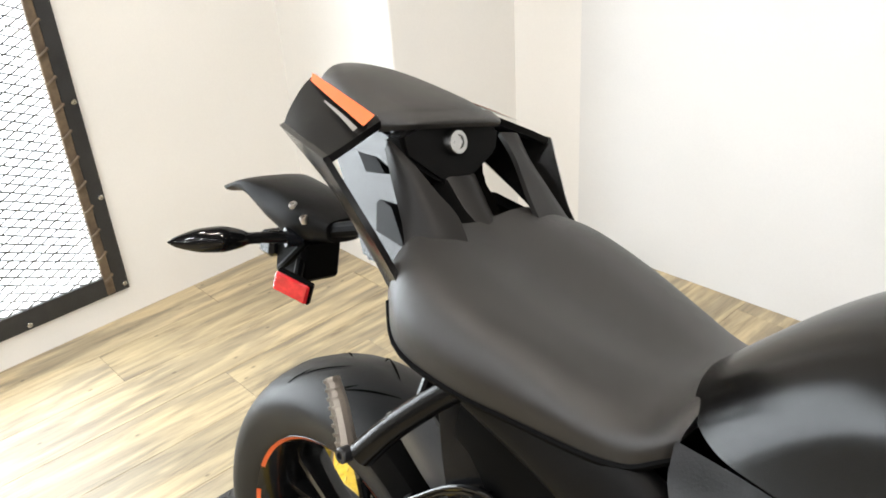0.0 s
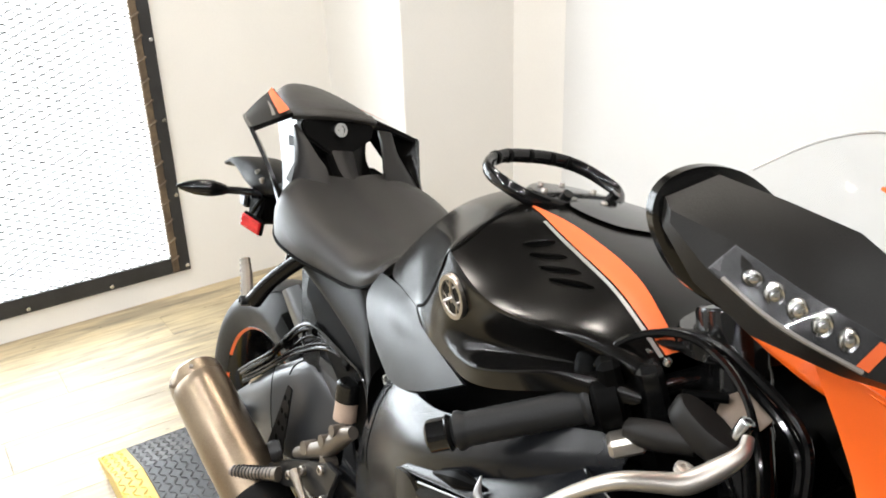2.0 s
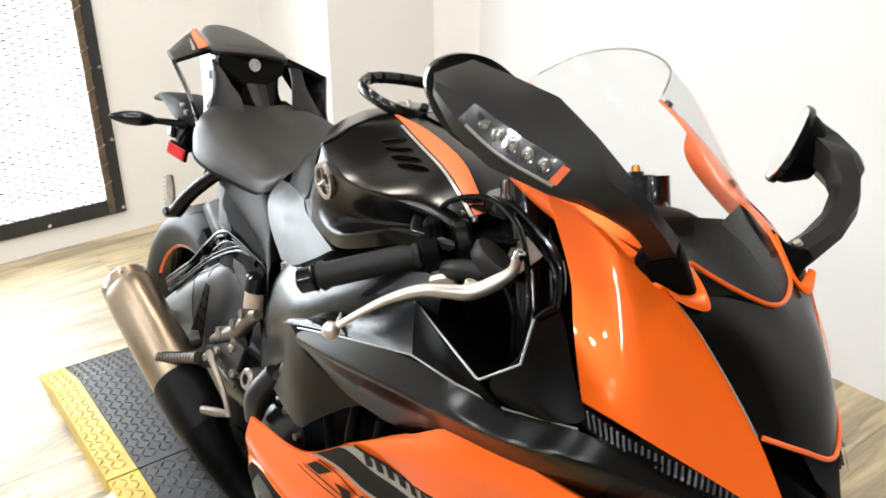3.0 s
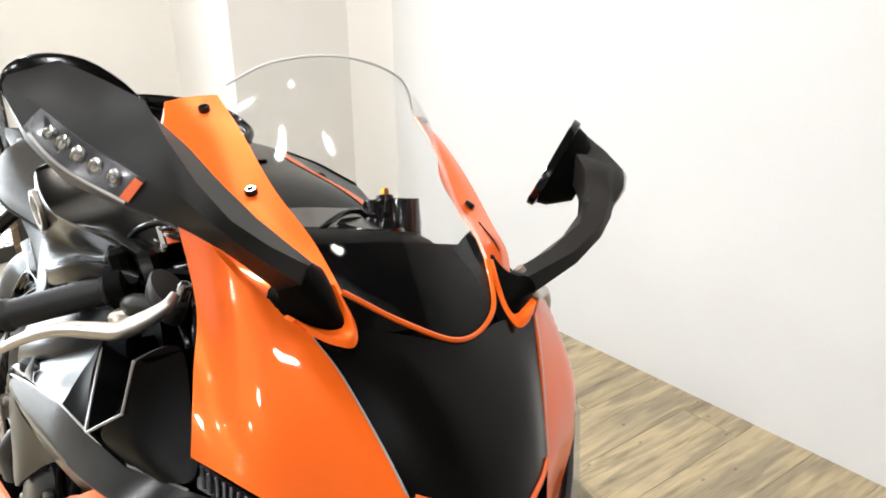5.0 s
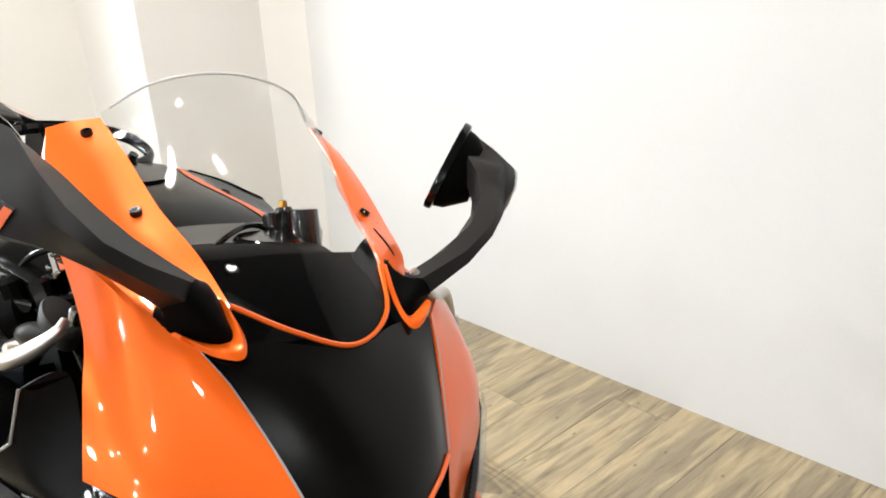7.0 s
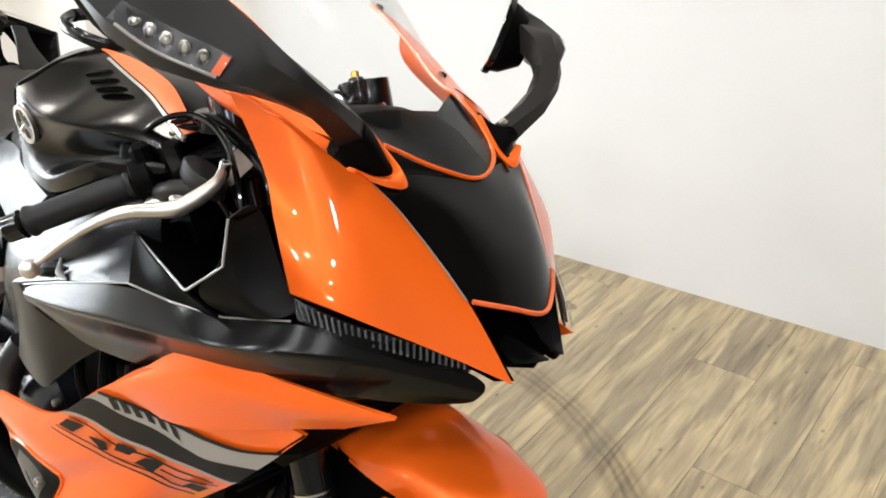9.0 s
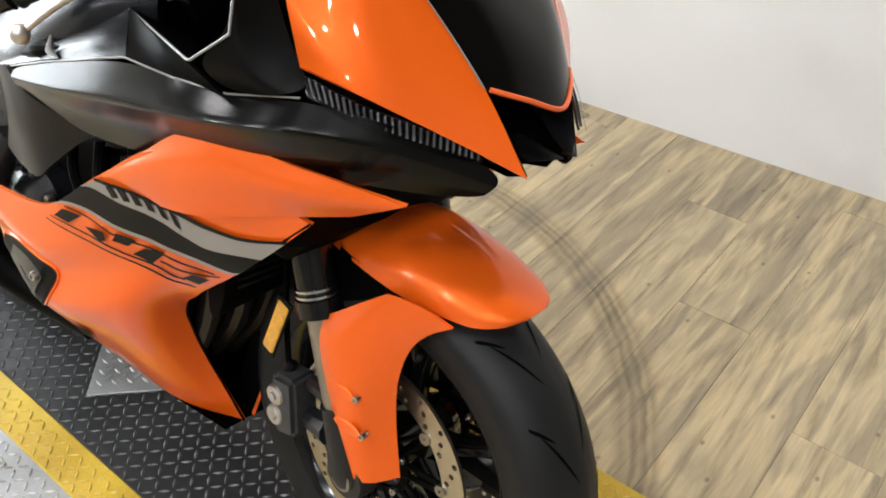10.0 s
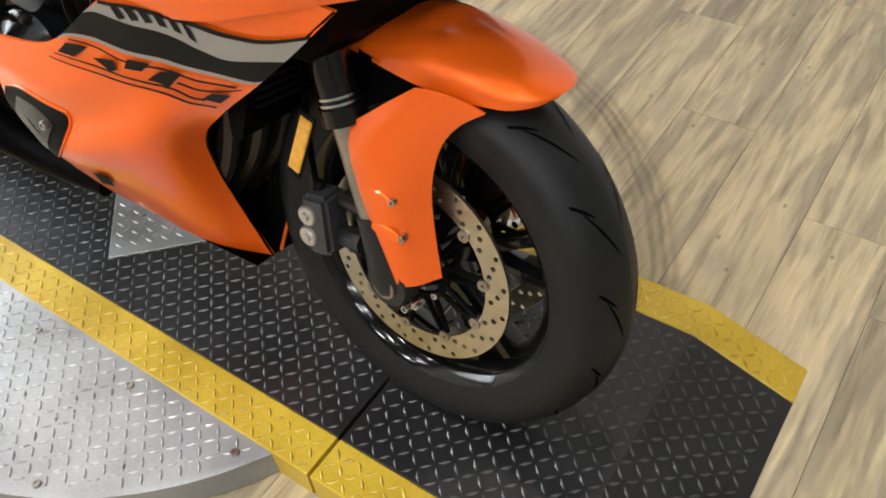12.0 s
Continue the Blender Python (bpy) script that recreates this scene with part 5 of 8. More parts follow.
for s in (-1, 1):
    own = tube(side([(-0.118, -0.045, 0.803), (-0.130, -0.075, 0.803), (-0.138, -0.098, 0.802), (-0.142, -0.108, 0.802), (-0.150, -0.132, 0.802), (-0.160, -0.162, 0.801), (-0.168, -0.188, 0.800), (-0.172, -0.200, 0.800)], s), [0.009, 0.0085, 0.008, 0.0125, 0.0185, 0.0165, 0.008, 0.001], 14, 28)
    ind = bpart("rear_indicator", own, "gloss_black", carrier, "smoked black indicator")
    bpart("indicator_base", tube(side([(-0.112, -0.030, 0.803), (-0.120, -0.052, 0.803)], s), 0.014, 12), "frame", ind)

# pillion footrests
for s in (-1, 1):
    own = tube(side([(0.345, -0.125, 0.845), (0.300, -0.150, 0.805), (0.255, -0.176, 0.752), (0.222, -0.188, 0.705)], s), [0.016, 0.014, 0.014, 0.016], 12, 12)
    tube(side([(0.288, -0.135, 0.865), (0.292, -0.150, 0.80)], s), 0.006, 8, 0, own)
    tube(side([(0.272, -0.135, 0.865), (0.268, -0.158, 0.785)], s), 0.006, 8, 0, own)
    arm = bpart("pillion_bracket", own, "satin", label="black pillion footrest bracket")
    arm.location = (0.004, -0.014 * s, 0.002)
    own = tube(side([(0.203, -0.190, 0.688), (0.190, -0.188, 0.712), (0.170, -0.184, 0.738), (0.152, -0.182, 0.760)], s), [0.013, 0.011, 0.0105, 0.0085], 10, 14)
    peg = bpart("pillion_footrest", own, "pedal", arm, "folded ribbed alloy footrest")
    for k in range(9):
        f = k / 8
        q0 = Vector(side([(0.198 - 0.044 * f, -0.1890 + 0.006 * f, 0.696 + 0.062 * f)], s)[0])
        d = Vector((-0.51, 0.0, 0.86))
        bpart("peg_rib", tube([q0 - d * 0.0016, q0 + d * 0.0016], 0.0132 - 0.003 * f, 10), "pedal", arm)
    bpart("pivot_bolt", bolt(side([(0.209, -0.203, 0.701)], s)[0], (0, s, 0), 0.009, 0.006), "grey_metal", arm)

# -- subframe, side panel, frame, engine --
for s in (-1, 1):
    cover = [
        side([(0.530, -0.116, 0.864), (0.600, -0.137, 0.874), (0.660, -0.157, 0.880), (0.716, -0.179, 0.884)], s),
        side([(0.551, -0.148, 0.836), (0.620, -0.163, 0.848), (0.690, -0.183, 0.862), (0.755, -0.195, 0.875)], s),
        side([(0.600, -0.166, 0.803), (0.670, -0.183, 0.822), (0.750, -0.200, 0.845), (0.822, -0.213, 0.870)], s),
        side([(0.700, -0.193, 0.778), (0.757, -0.206, 0.790), (0.830, -0.221, 0.826), (0.897, -0.232, 0.866)], s),
    ]
    cov = panel("side_cover", cover, M["carbon"], bike, 0.005, 20, 20, "black textured plastic side cover")
    bpart("cover_hole", lathe([(0.0005, 0), (0.006, 0), (0.0065, 0.001), (0.008, 0.001), (0.008, -0.003)], 16, "z"), "black", cov).data.transform(Matrix.Translation(side([(0.585, -0.146, 0.841)], s)[0]) @ Vector((0, s, 0.25)).to_track_quat("Z", "Y").to_matrix().to_4x4())
    rail = loft([side(p, s) for p in ([(0.27, -0.10, 0.835), (0.27, -0.125, 0.835), (0.27, -0.125, 0.80), (0.27, -0.10, 0.80)], [(0.42, -0.10, 0.825), (0.42, -0.128, 0.825), (0.43, -0.13, 0.765), (0.43, -0.10, 0.765)], [(0.53, -0.105, 0.815), (0.54, -0.142, 0.815), (0.56, -0.146, 0.735), (0.54, -0.105, 0.735)], [(0.60, -0.11, 0.745), (0.62, -0.165, 0.735), (0.64, -0.165, 0.66), (0.60, -0.11, 0.66)])], 20, 16)
    sub = bpart("subframe", rail, "matt", label="dark grey subframe rail")
    own = bmesh.new()
    for p, r in (((0.478, -0.122, 0.811), 0.0065), ((0.500, -0.124, 0.800), 0.0065), ((0.632, -0.140, 0.738), 0.0095)):
        bolt(side([p], s)[0], (0.2, s, 0.2), r, 0.008, own)
    bpart("subframe_bolt", own, "chrome", sub)
    own = prism([(-0.028, 0.012), (0.0, 0.016), (0.026, -0.010), (0.016, -0.02), (-0.02, -0.006)], 0.006, Matrix.Translation(side([(0.490, -0.116, 0.806)], s)[0]) @ Vector((0, s, 0.1)).to_track_quat("Z", "Y").to_matrix().to_4x4(), bevel=0.002)
    bpart("gusset", own, "alu", sub)
    spar = [
        side([(0.580, -0.118, 0.662), (0.640, -0.148, 0.742), (0.730, -0.190, 0.788), (0.86, -0.225, 0.815), (1.00, -0.228, 0.875), (1.10, -0.19, 0.905)], s),
        side([(0.570, -0.132, 0.606), (0.625, -0.160, 0.687), (0.722, -0.205, 0.739), (0.86, -0.245, 0.780), (1.00, -0.245, 0.835), (1.10, -0.20, 0.875)], s),
        side([(0.590, -0.138, 0.536), (0.630, -0.162, 0.607), (0.712, -0.205, 0.669), (0.85, -0.243, 0.730), (1.00, -0.24, 0.79), (1.10, -0.195, 0.84)], s),
        side([(0.640, -0.138, 0.478), (0.668, -0.158, 0.538), (0.728, -0.188, 0.604), (0.85, -0.225, 0.675), (1.00, -0.22, 0.75), (1.10, -0.18, 0.81)], s),
    ]
    fr = panel("main_frame", spar, M["frame"], bike, 0.02, 20, 34, "dark grey alloy frame spar with cover")
    bpart("frame_plug", lathe([(0.0005, 0), (0.008, 0), (0.010, 0.001), (0.0125, 0.001), (0.0125, -0.004)], 18, "z"), "black", fr).data.transform(Matrix.Translation(side([(0.643, -0.168, 0.631)], s)[0]) @ Matrix.Diagonal((0.8, 1, 1.4, 1)) @ Vector((-0.1, s, 0.1)).to_track_quat("Z", "Y").to_matrix().to_4x4())
    sk = Skin(spar)
    bpart("frame_seam", sk.line([(0.0, 0.34), (0.35, 0.33), (0.75, 0.33)], 0.0014, (0, s, 0.2), 0.0), "black", fr)
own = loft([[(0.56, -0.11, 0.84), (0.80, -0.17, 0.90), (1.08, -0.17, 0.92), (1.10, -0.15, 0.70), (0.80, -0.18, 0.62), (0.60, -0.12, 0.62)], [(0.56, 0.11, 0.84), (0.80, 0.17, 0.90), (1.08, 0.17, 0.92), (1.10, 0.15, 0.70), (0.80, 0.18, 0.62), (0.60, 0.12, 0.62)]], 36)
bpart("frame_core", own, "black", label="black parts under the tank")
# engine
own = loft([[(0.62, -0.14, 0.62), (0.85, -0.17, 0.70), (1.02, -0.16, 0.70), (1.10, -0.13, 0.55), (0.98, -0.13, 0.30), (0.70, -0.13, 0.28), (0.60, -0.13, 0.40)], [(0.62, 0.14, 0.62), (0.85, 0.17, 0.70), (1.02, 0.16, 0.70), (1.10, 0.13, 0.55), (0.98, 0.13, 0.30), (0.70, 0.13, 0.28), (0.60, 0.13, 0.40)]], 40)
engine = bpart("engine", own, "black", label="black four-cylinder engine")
own = lathe([(0.0005, 0.012), (0.045, 0.012), (0.062, 0.004), (0.078, -0.004), (0.082, -0.04)], 36, "z")
own.transform(Matrix.Translation((0.765, -0.185, 0.475)) @ Vector((0, -1, 0.05)).to_track_quat("Z", "Y").to_matrix().to_4x4())
clutch = bpart("clutch_cover", own, "frame", engine, "grey round clutch cover")
own = bmesh.new()
for k in range(9):
    a = 2 * math.pi * k / 9
    bolt((0.765 + 0.072 * math.cos(a), -0.188, 0.475 + 0.072 * math.sin(a)), (0, -1, 0), 0.006, 0.006, own)
bpart("cover_bolt", own, "steel", clutch)
own = lathe([(0.010, 0.006), (0.017, 0.006), (0.020, 0.002), (0.020, -0.02), (0.010, -0.02)], 20, "z", closed=True)
own.transform(Matrix.Translation((0.632, -0.184, 0.528)) @ Vector((0, -1, 0.1)).to_track_quat("Z", "Y").to_matrix().to_4x4())
bpart("pivot_nut", own, "steel", engine, "hollow steel swingarm pivot")
own = bmesh.new()
tube([(0.75, -0.20, 0.60), (0.73, -0.215, 0.55), (0.715, -0.21, 0.50)], [0.02, 0.024, 0.014], 12, 12, own)
bpart("water_pump", own, "grey_metal", engine, "dark cast pump housing")
own = loft([[(0.785, -0.176, 0.677), (0.749, -0.178, 0.643), (0.724, -0.178, 0.595), (0.717, -0.176, 0.550)], [(0.795, -0.190, 0.668), (0.764, -0.194, 0.636), (0.744, -0.194, 0.594), (0.732, -0.190, 0.555)], [(0.803, -0.178, 0.658), (0.784, -0.180, 0.628), (0.768, -0.180, 0.592), (0.748, -0.178, 0.560)]], 24, 12)
bpart("casing_rim", own, "alu", engine, "pale cast rim of the engine casing")
own = bmesh.new()
for k in range(6):
    y = -0.19 + 0.03 * (k % 2)
    tube([(0.90 + 0.03 * k, y, 0.66), (0.91 + 0.03 * k, y - 0.01, 0.60), (0.93 + 0.025 * k, y, 0.54)], 0.007, 8, 8, own)
bpart("coolant_hose", own, "matt", engine)
own = bmesh.new()
for y in (-0.09, -0.03, 0.03, 0.09):
    tube([(1.04, y, 0.60), (1.075, y, 0.52), (1.06, y, 0.38), (0.98, y, 0.26)], 0.019, 10, 14, own)
bpart("exhaust_header", own, "header", engine, "dark heat-stained exhaust header pipe")
radiator = bpart("radiator", loft([[(1.16, -0.15, 0.78), (1.19, -0.15, 0.78), (1.17, -0.15, 0.50), (1.14, -0.15, 0.50)], [(1.13, 0.15, 0.78), (1.16, 0.15, 0.78), (1.14, 0.15, 0.50), (1.11, 0.15, 0.50)]], 16), "black", label="black radiator behind the front wheel")
own = bmesh.new()
for k in range(22):
    z = 0.515 + 0.0115 * k
    box(1.172, 1.176, -0.13, 0.13, z, z + 0.004, 0, own)
bpart("radiator_fin", own, "grey_metal", radiator)

# rear suspension and drive
for s in (-1, 1):
    arm_rows = [side(p, s) for p in (
        [(0.60, -0.10, 0.47), (0.60, -0.135, 0.47), (0.60, -0.135, 0.37), (0.60, -0.10, 0.37)],
        [(0.40, -0.105, 0.52), (0.40, -0.150, 0.51), (0.40, -0.150, 0.37), (0.40, -0.105, 0.37)],
        [(0.22, -0.110, 0.47), (0.22, -0.150, 0.46), (0.22, -0.150, 0.33), (0.22, -0.110, 0.33)],
        [(0.08, -0.115, 0.365), (0.08, -0.148, 0.36), (0.08, -0.148, 0.285), (0.08, -0.115, 0.285)],
        [(-0.05, -0.115, 0.345), (-0.05, -0.145, 0.345), (-0.05, -0.145, 0.29), (-0.05, -0.115, 0.29)])]
    own = grid([[p for p in spline(r, 20, True)] for r in arm_rows], None, wrap=True, caps=True)
    own.transform(HANG)
    sw = bpart("swingarm", own, "frame", label="dark grey braced swingarm")
    bpart("axle_nut", lathe([(0.009, 0.004), (0.017, 0.004), (0.018, 0.0), (0.018, -0.012), (0.009, -0.012)], 6, "z", closed=True), "steel", sw).data.transform(HANG @ Matrix.Translation((0, 0.152 * s, 0.318)) @ Vector((0, s, 0)).to_track_quat("Z", "Y").to_matrix().to_4x4())
rows = []
for a in range(12, 74, 5):
    r, c, sn = 0.334, math.cos(radians(a)), math.sin(radians(a))
    rows.append([((r - d) * c, y, 0.318 + (r - d) * sn) for y, d in ((-0.100, 0.05), (-0.094, 0.014), (-0.055, 0.0), (0, -0.003), (0.055, 0.0), (0.094, 0.014), (0.100, 0.05))])
own = grid(rows)
bmesh.ops.solidify(own, geom=own.faces[:], thickness=0.003)
own.transform(HANG)
bpart("rear_hugger", own, "matt", label="dark grey rear tyre hugger")
# inner mudguard under the seat
own = loft([[(0.30, -0.085, 0.83), (0.30, 0.085, 0.83), (0.28, 0.085, 0.70), (0.28, -0.085, 0.70)], [(0.48, -0.09, 0.82), (0.48, 0.09, 0.82), (0.44, 0.09, 0.60), (0.44, -0.09, 0.60)], [(0.60, -0.09, 0.80), (0.60, 0.09, 0.80), (0.60, 0.09, 0.50), (0.60, -0.09, 0.50)]], 20)
bpart("inner_mudguard", own, "black", label="black inner mudguard under the seat")
own = grid([[(0.24, -0.098, 0.80), (0.30, -0.102, 0.815), (0.36, -0.10, 0.80)], [(0.27, -0.100, 0.70), (0.31, -0.104, 0.70), (0.35, -0.10, 0.69)], [(0.31, -0.102, 0.60), (0.34, -0.106, 0.60), (0.37, -0.10, 0.59)]])
bmesh.ops.solidify(own, geom=own.faces[:], thickness=0.006)
bpart("mudguard_edge", own, "frame")
own = box(0.36, 0.52, -0.102, -0.098, 0.632, 0.652, 0.001)
bpart("chassis_brace", own, "grey_metal", label="dark alloy cross brace")
# brake and breather hoses looped over the swingarm
LOOP = [(0.060, -0.105, 0.480), (0.097, -0.105, 0.508), (0.182, -0.105, 0.571), (0.242, -0.107, 0.627), (0.295, -0.107, 0.673), (0.341, -0.107, 0.692), (0.397, -0.107, 0.691), (0.468, -0.107, 0.684), (0.510, -0.107, 0.679), (0.534, -0.105, 0.655), (0.560, -0.105, 0.610)]
for dx, dy, dz, r in ((0.0, 0.0, 0.0, 0.0042), (0.004, -0.006, 0.010, 0.0034), (0.010, 0.004, -0.009, 0.0030)):
    bpart("hose", tube([(x + dx, y + dy, z + dz) for x, y, z in LOOP], r, 10, 60), "gloss_black", label="black rubber hose looped over the swingarm")
for r, dz in ((0.0040, 0.0), (0.0032, 0.009)):
    bpart("hose", tube([(x, -0.106, z + dz) for x, z in ((0.075, 0.470), (0.165, 0.534), (0.220, 0.577), (0.289, 0.627), (0.372, 0.671), (0.429, 0.684), (0.480, 0.678))], r, 10, 40), "gloss_black", label="black rubber hose looped over the swingarm")
for k in (3, 5, 7, 8):
    p, d = Vector(LOOP[k]), (Vector(LOOP[k + 1]) - Vector(LOOP[k - 1])).normalized()
    bpart("hose_clip", tube([p - d * 0.007, p + d * 0.007], 0.0105, 12), "black", label="black hose clip")

# -- exhaust --
A, B = Vector((0.082, -0.214, 0.500)), Vector((0.437, -0.174, 0.352))
ax = (B - A).normalized()
q = Matrix.Translation(A) @ ax.to_track_quat("Z", "Y").to_matrix().to_4x4() @ Matrix.Diagonal((1.0, 1.08, 1, 1))
L = (B - A).length
own = lathe([(0.050, 0.028), (0.0525, 0.032), (0.054, 0.06), (0.055, L * 0.5), (0.053, L * 0.8), (0.047, L)], 48, "z")
own.transform(q)
silencer = bpart("silencer", own, "titanium", label="bronze-tinted metal exhaust silencer")
own = lathe([(0.020, 0.012), (0.026, 0.010), (0.040, 0.0), (0.047, 0.0), (0.0515, 0.006), (0.0525, 0.031), (0.050, 0.033)], 48, "z")
own.transform(q)
bpart("end_cap", own, "titanium", silencer, "bronze end cap")
own = lathe([(0.0005, 0.05), (0.022, 0.05), (0.022, 0.012), (0.020, 0.012)], 24, "z")
own.transform(q)
bpart("outlet", own, "black", silencer)
own = bmesh.new()
for k in range(6):
    a = k * math.pi / 3
    p = q @ Vector((0.0525 * math.cos(a), 0.0525 * math.sin(a), 0.02))
    bolt(p, p - (A + ax * 0.02), 0.004, 0.003, own)
bpart("rivet", own, "steel", silencer)
own = lathe([(0.0555, L * 0.78), (0.0565, L * 0.80), (0.052, L * 1.02), (0.045, L * 1.12)], 32, "z")
own.transform(q)
bpart("guard", own, "matt", silencer, "black front guard")
bpart("link_pipe", tube([B, B + Vector((0.08, 0.01, -0.035)), (0.60, -0.12, 0.25), (0.75, -0.08, 0.22)], [0.047, 0.042, 0.034, 0.03], 16, 16), "black", silencer)

# -- rearsets, footrests, brake plumbing --
for s in (-1, 1):
    own = prism([(x, z) for x, z in ((0.353, 0.451), (0.390, 0.476), (0.430, 0.500), (0.470, 0.520), (0.545, 0.560), (0.580, 0.560), (0.560, 0.500), (0.500, 0.480), (0.471, 0.470), (0.413, 0.442), (0.366, 0.430))], 0.010, Matrix(((1, 0, 0, 0), (0, 0, s, 0.160 * s), (0, 1, 0, 0), (0, 0, 0, 1))), bevel=0.002)
    rearset = bpart("rearset", own, "grey_metal", label="dark cast alloy rearset bracket with footrest", sharp=30)
    own = tube(side([(0.412, -0.178, 0.464), (0.380, -0.198, 0.451), (0.345, -0.216, 0.437), (0.330, -0.224, 0.431)], s), [0.013, 0.0105, 0.0105, 0.010], 12, 16)
    peg = bpart("footrest", own, "pedal", rearset, "knurled alloy footrest")
    own = bmesh.new()
    for k in range(12):
        f = k / 11
        p = Vector(side([(0.404 - 0.068 * f, -0.183 - 0.037 * f, 0.461 - 0.027 * f)], s)[0])
        d = Vector(side([(-0.068, -0.037, -0.027)], s)[0]).normalized()
        tube([p - d * 0.0012, p + d * 0.0012], 0.0125, 12, 0, own)
    bpart("knurl", own, "grey_metal", peg)
    bpart("feeler", tube(side([(0.330, -0.224, 0.431), (0.312, -0.222, 0.408), (0.294, -0.218, 0.388)], s), 0.004, 8), "chrome", peg)
    own = tube(side([(0.469, -0.182, 0.503), (0.500, -0.185, 0.492), (0.528, -0.186, 0.478), (0.570, -0.187, 0.451), (0.588, -0.187, 0.430)], s), [0.009, 0.0065, 0.006, 0.0055, 0.006], 10, 20)
    tube(side([(0.584, -0.185, 0.434), (0.556, -0.196, 0.424), (0.520, -0.206, 0.412)], s), [0.006, 0.009, 0.008], 10, 10, own)
    bpart("foot_pedal", own, "pedal", rearset, "cast alloy foot pedal")
    own = tube(side([(0.376, -0.160, 0.489), (0.370, -0.178, 0.482)], s), 0.017, 18)
    tube(side([(0.374, -0.166, 0.486), (0.371, -0.175, 0.483)], s), 0.0195, 18, 0, own)
    bpart("pivot_boss", own, "grey_metal", rearset, "dark round pivot boss")
    own = tube(side([(0.421, -0.152, 0.505), (0.464, -0.154, 0.533), (0.514, -0.152, 0.566), (0.550, -0.150, 0.605), (0.572, -0.148, 0.622)], s), [0.010, 0.013, 0.016, 0.015, 0.010], 12, 24)
    for x, z, r in ((0.464, 0.540, 0.012), (0.514, 0.580, 0.010), (0.541, 0.612, 0.009), (0.530, 0.548, 0.011)):
        tube(side([(x, -0.145, z), (x, -0.168, z)], s), r, 10, 0, own)
    bpart("master_cylinder", own, "pedal", rearset, "rough cast alloy brake cylinder")
    own = bmesh.new()
    for p in ((0.535, -0.170, 0.541), (0.482, -0.172, 0.511), (0.440, -0.172, 0.478), (0.555, -0.172, 0.500), (0.400, -0.172, 0.462)):
        bolt(side([p], s)[0], (0, s, 0), 0.008, 0.006, own)
    tube(side([(0.476, -0.166, 0.484), (0.515, -0.168, 0.478), (0.555, -0.166, 0.472)], s), 0.0035, 8, 8, own)
    tube(side([(0.505, -0.160, 0.560), (0.540, -0.162, 0.525), (0.560, -0.160, 0.490)], s), 0.004, 8, 8, own)
    bpart("linkage", own, "steel", rearset)
own = loft([[(0.512 + 0.020 * a, -0.135 + 0.020 * b, z) for a, b in ((1, 0), (0.7, 0.7), (0, 1), (-0.7, 0.7), (-1, 0), (-0.7, -0.7), (0, -1), (0.7, -0.7))] for z in (0.602, 0.608, 0.634, 0.636)], 24)
tank2 = bpart("rear_brake_reservoir", own, "reservoir", label="milky rear brake fluid reservoir with black cap")
tank2.location = (-0.017, 0.018, 0)
own = loft([[(0.512 + r * a, -0.135 + r * b, z) for a, b in ((1, 0), (0.7, 0.7), (0, 1), (-0.7, 0.7), (-1, 0), (-0.7, -0.7), (0, -1), (0.7, -0.7))] for r, z in ((0.022, 0.636), (0.022, 0.664), (0.018, 0.668))], 24)
bpart("cap", own, "gloss_black", tank2)
bpart("reservoir_hose", tube([(0.512, -0.135, 0.602), (0.52, -0.14, 0.57), (0.55, -0.16, 0.545)], 0.006, 8, 10), "black", tank2)
own = loft([[(0.02, -0.10, 0.40), (0.10, -0.10, 0.43), (0.11, -0.10, 0.385), (0.04, -0.10, 0.36)], [(0.02, -0.145, 0.40), (0.10, -0.145, 0.43), (0.11, -0.145, 0.385), (0.04, -0.145, 0.36)]], 20)
rcal = bpart("rear_caliper", own, "grey_metal", label="dark rear brake caliper with bright fittings")
own = bmesh.new()
for p in ((0.03, -0.148, 0.405), (0.08, -0.150, 0.425), (0.06, -0.15, 0.39)):
    bolt(p, (0, -1, 0.3), 0.008, 0.012, own)
tube([(0.02, -0.14, 0.44), (0.0, -0.15, 0.43), (-0.01, -0.14, 0.405)], 0.006, 8, 8, own)
bpart("caliper_fitting", own, "chrome", rcal)
# heel guard with holes, each a dark disc painting the shade inside it
outline = [(-0.012, 0.085), (0.006, 0.085), (0.030, -0.040), (0.034, -0.085), (-0.036, -0.075), (-0.024, 0.0)]
own = prism(outline, 0.003, Matrix(((0.93, 0.20, 0, 0.345), (0, 0, -1, -0.158), (-0.1, 0.98, 0, 0.525), (0, 0, 0, 1))), bevel=0.001)
heel = bpart("heel_guard", own, "matt", label="black perforated heel guard")
heel.location = (-0.004, 0.012, -0.014)
own = bmesh.new()
for i in range(5):
    for j in range(2):
        c = Matrix(((0.93, 0.20, 0, 0.345), (0, 0, -1, -0.1618), (-0.1, 0.98, 0, 0.525), (0, 0, 0, 1))) @ Vector((-0.008 + 0.018 * j + (0.003 if i > 2 else 0), 0.06 - 0.028 * i, 0))
        merge(own, lathe([(0.0004, 0), (0.0052, 0)], 10, "y", c))
bpart("hole", own, "groove", heel)
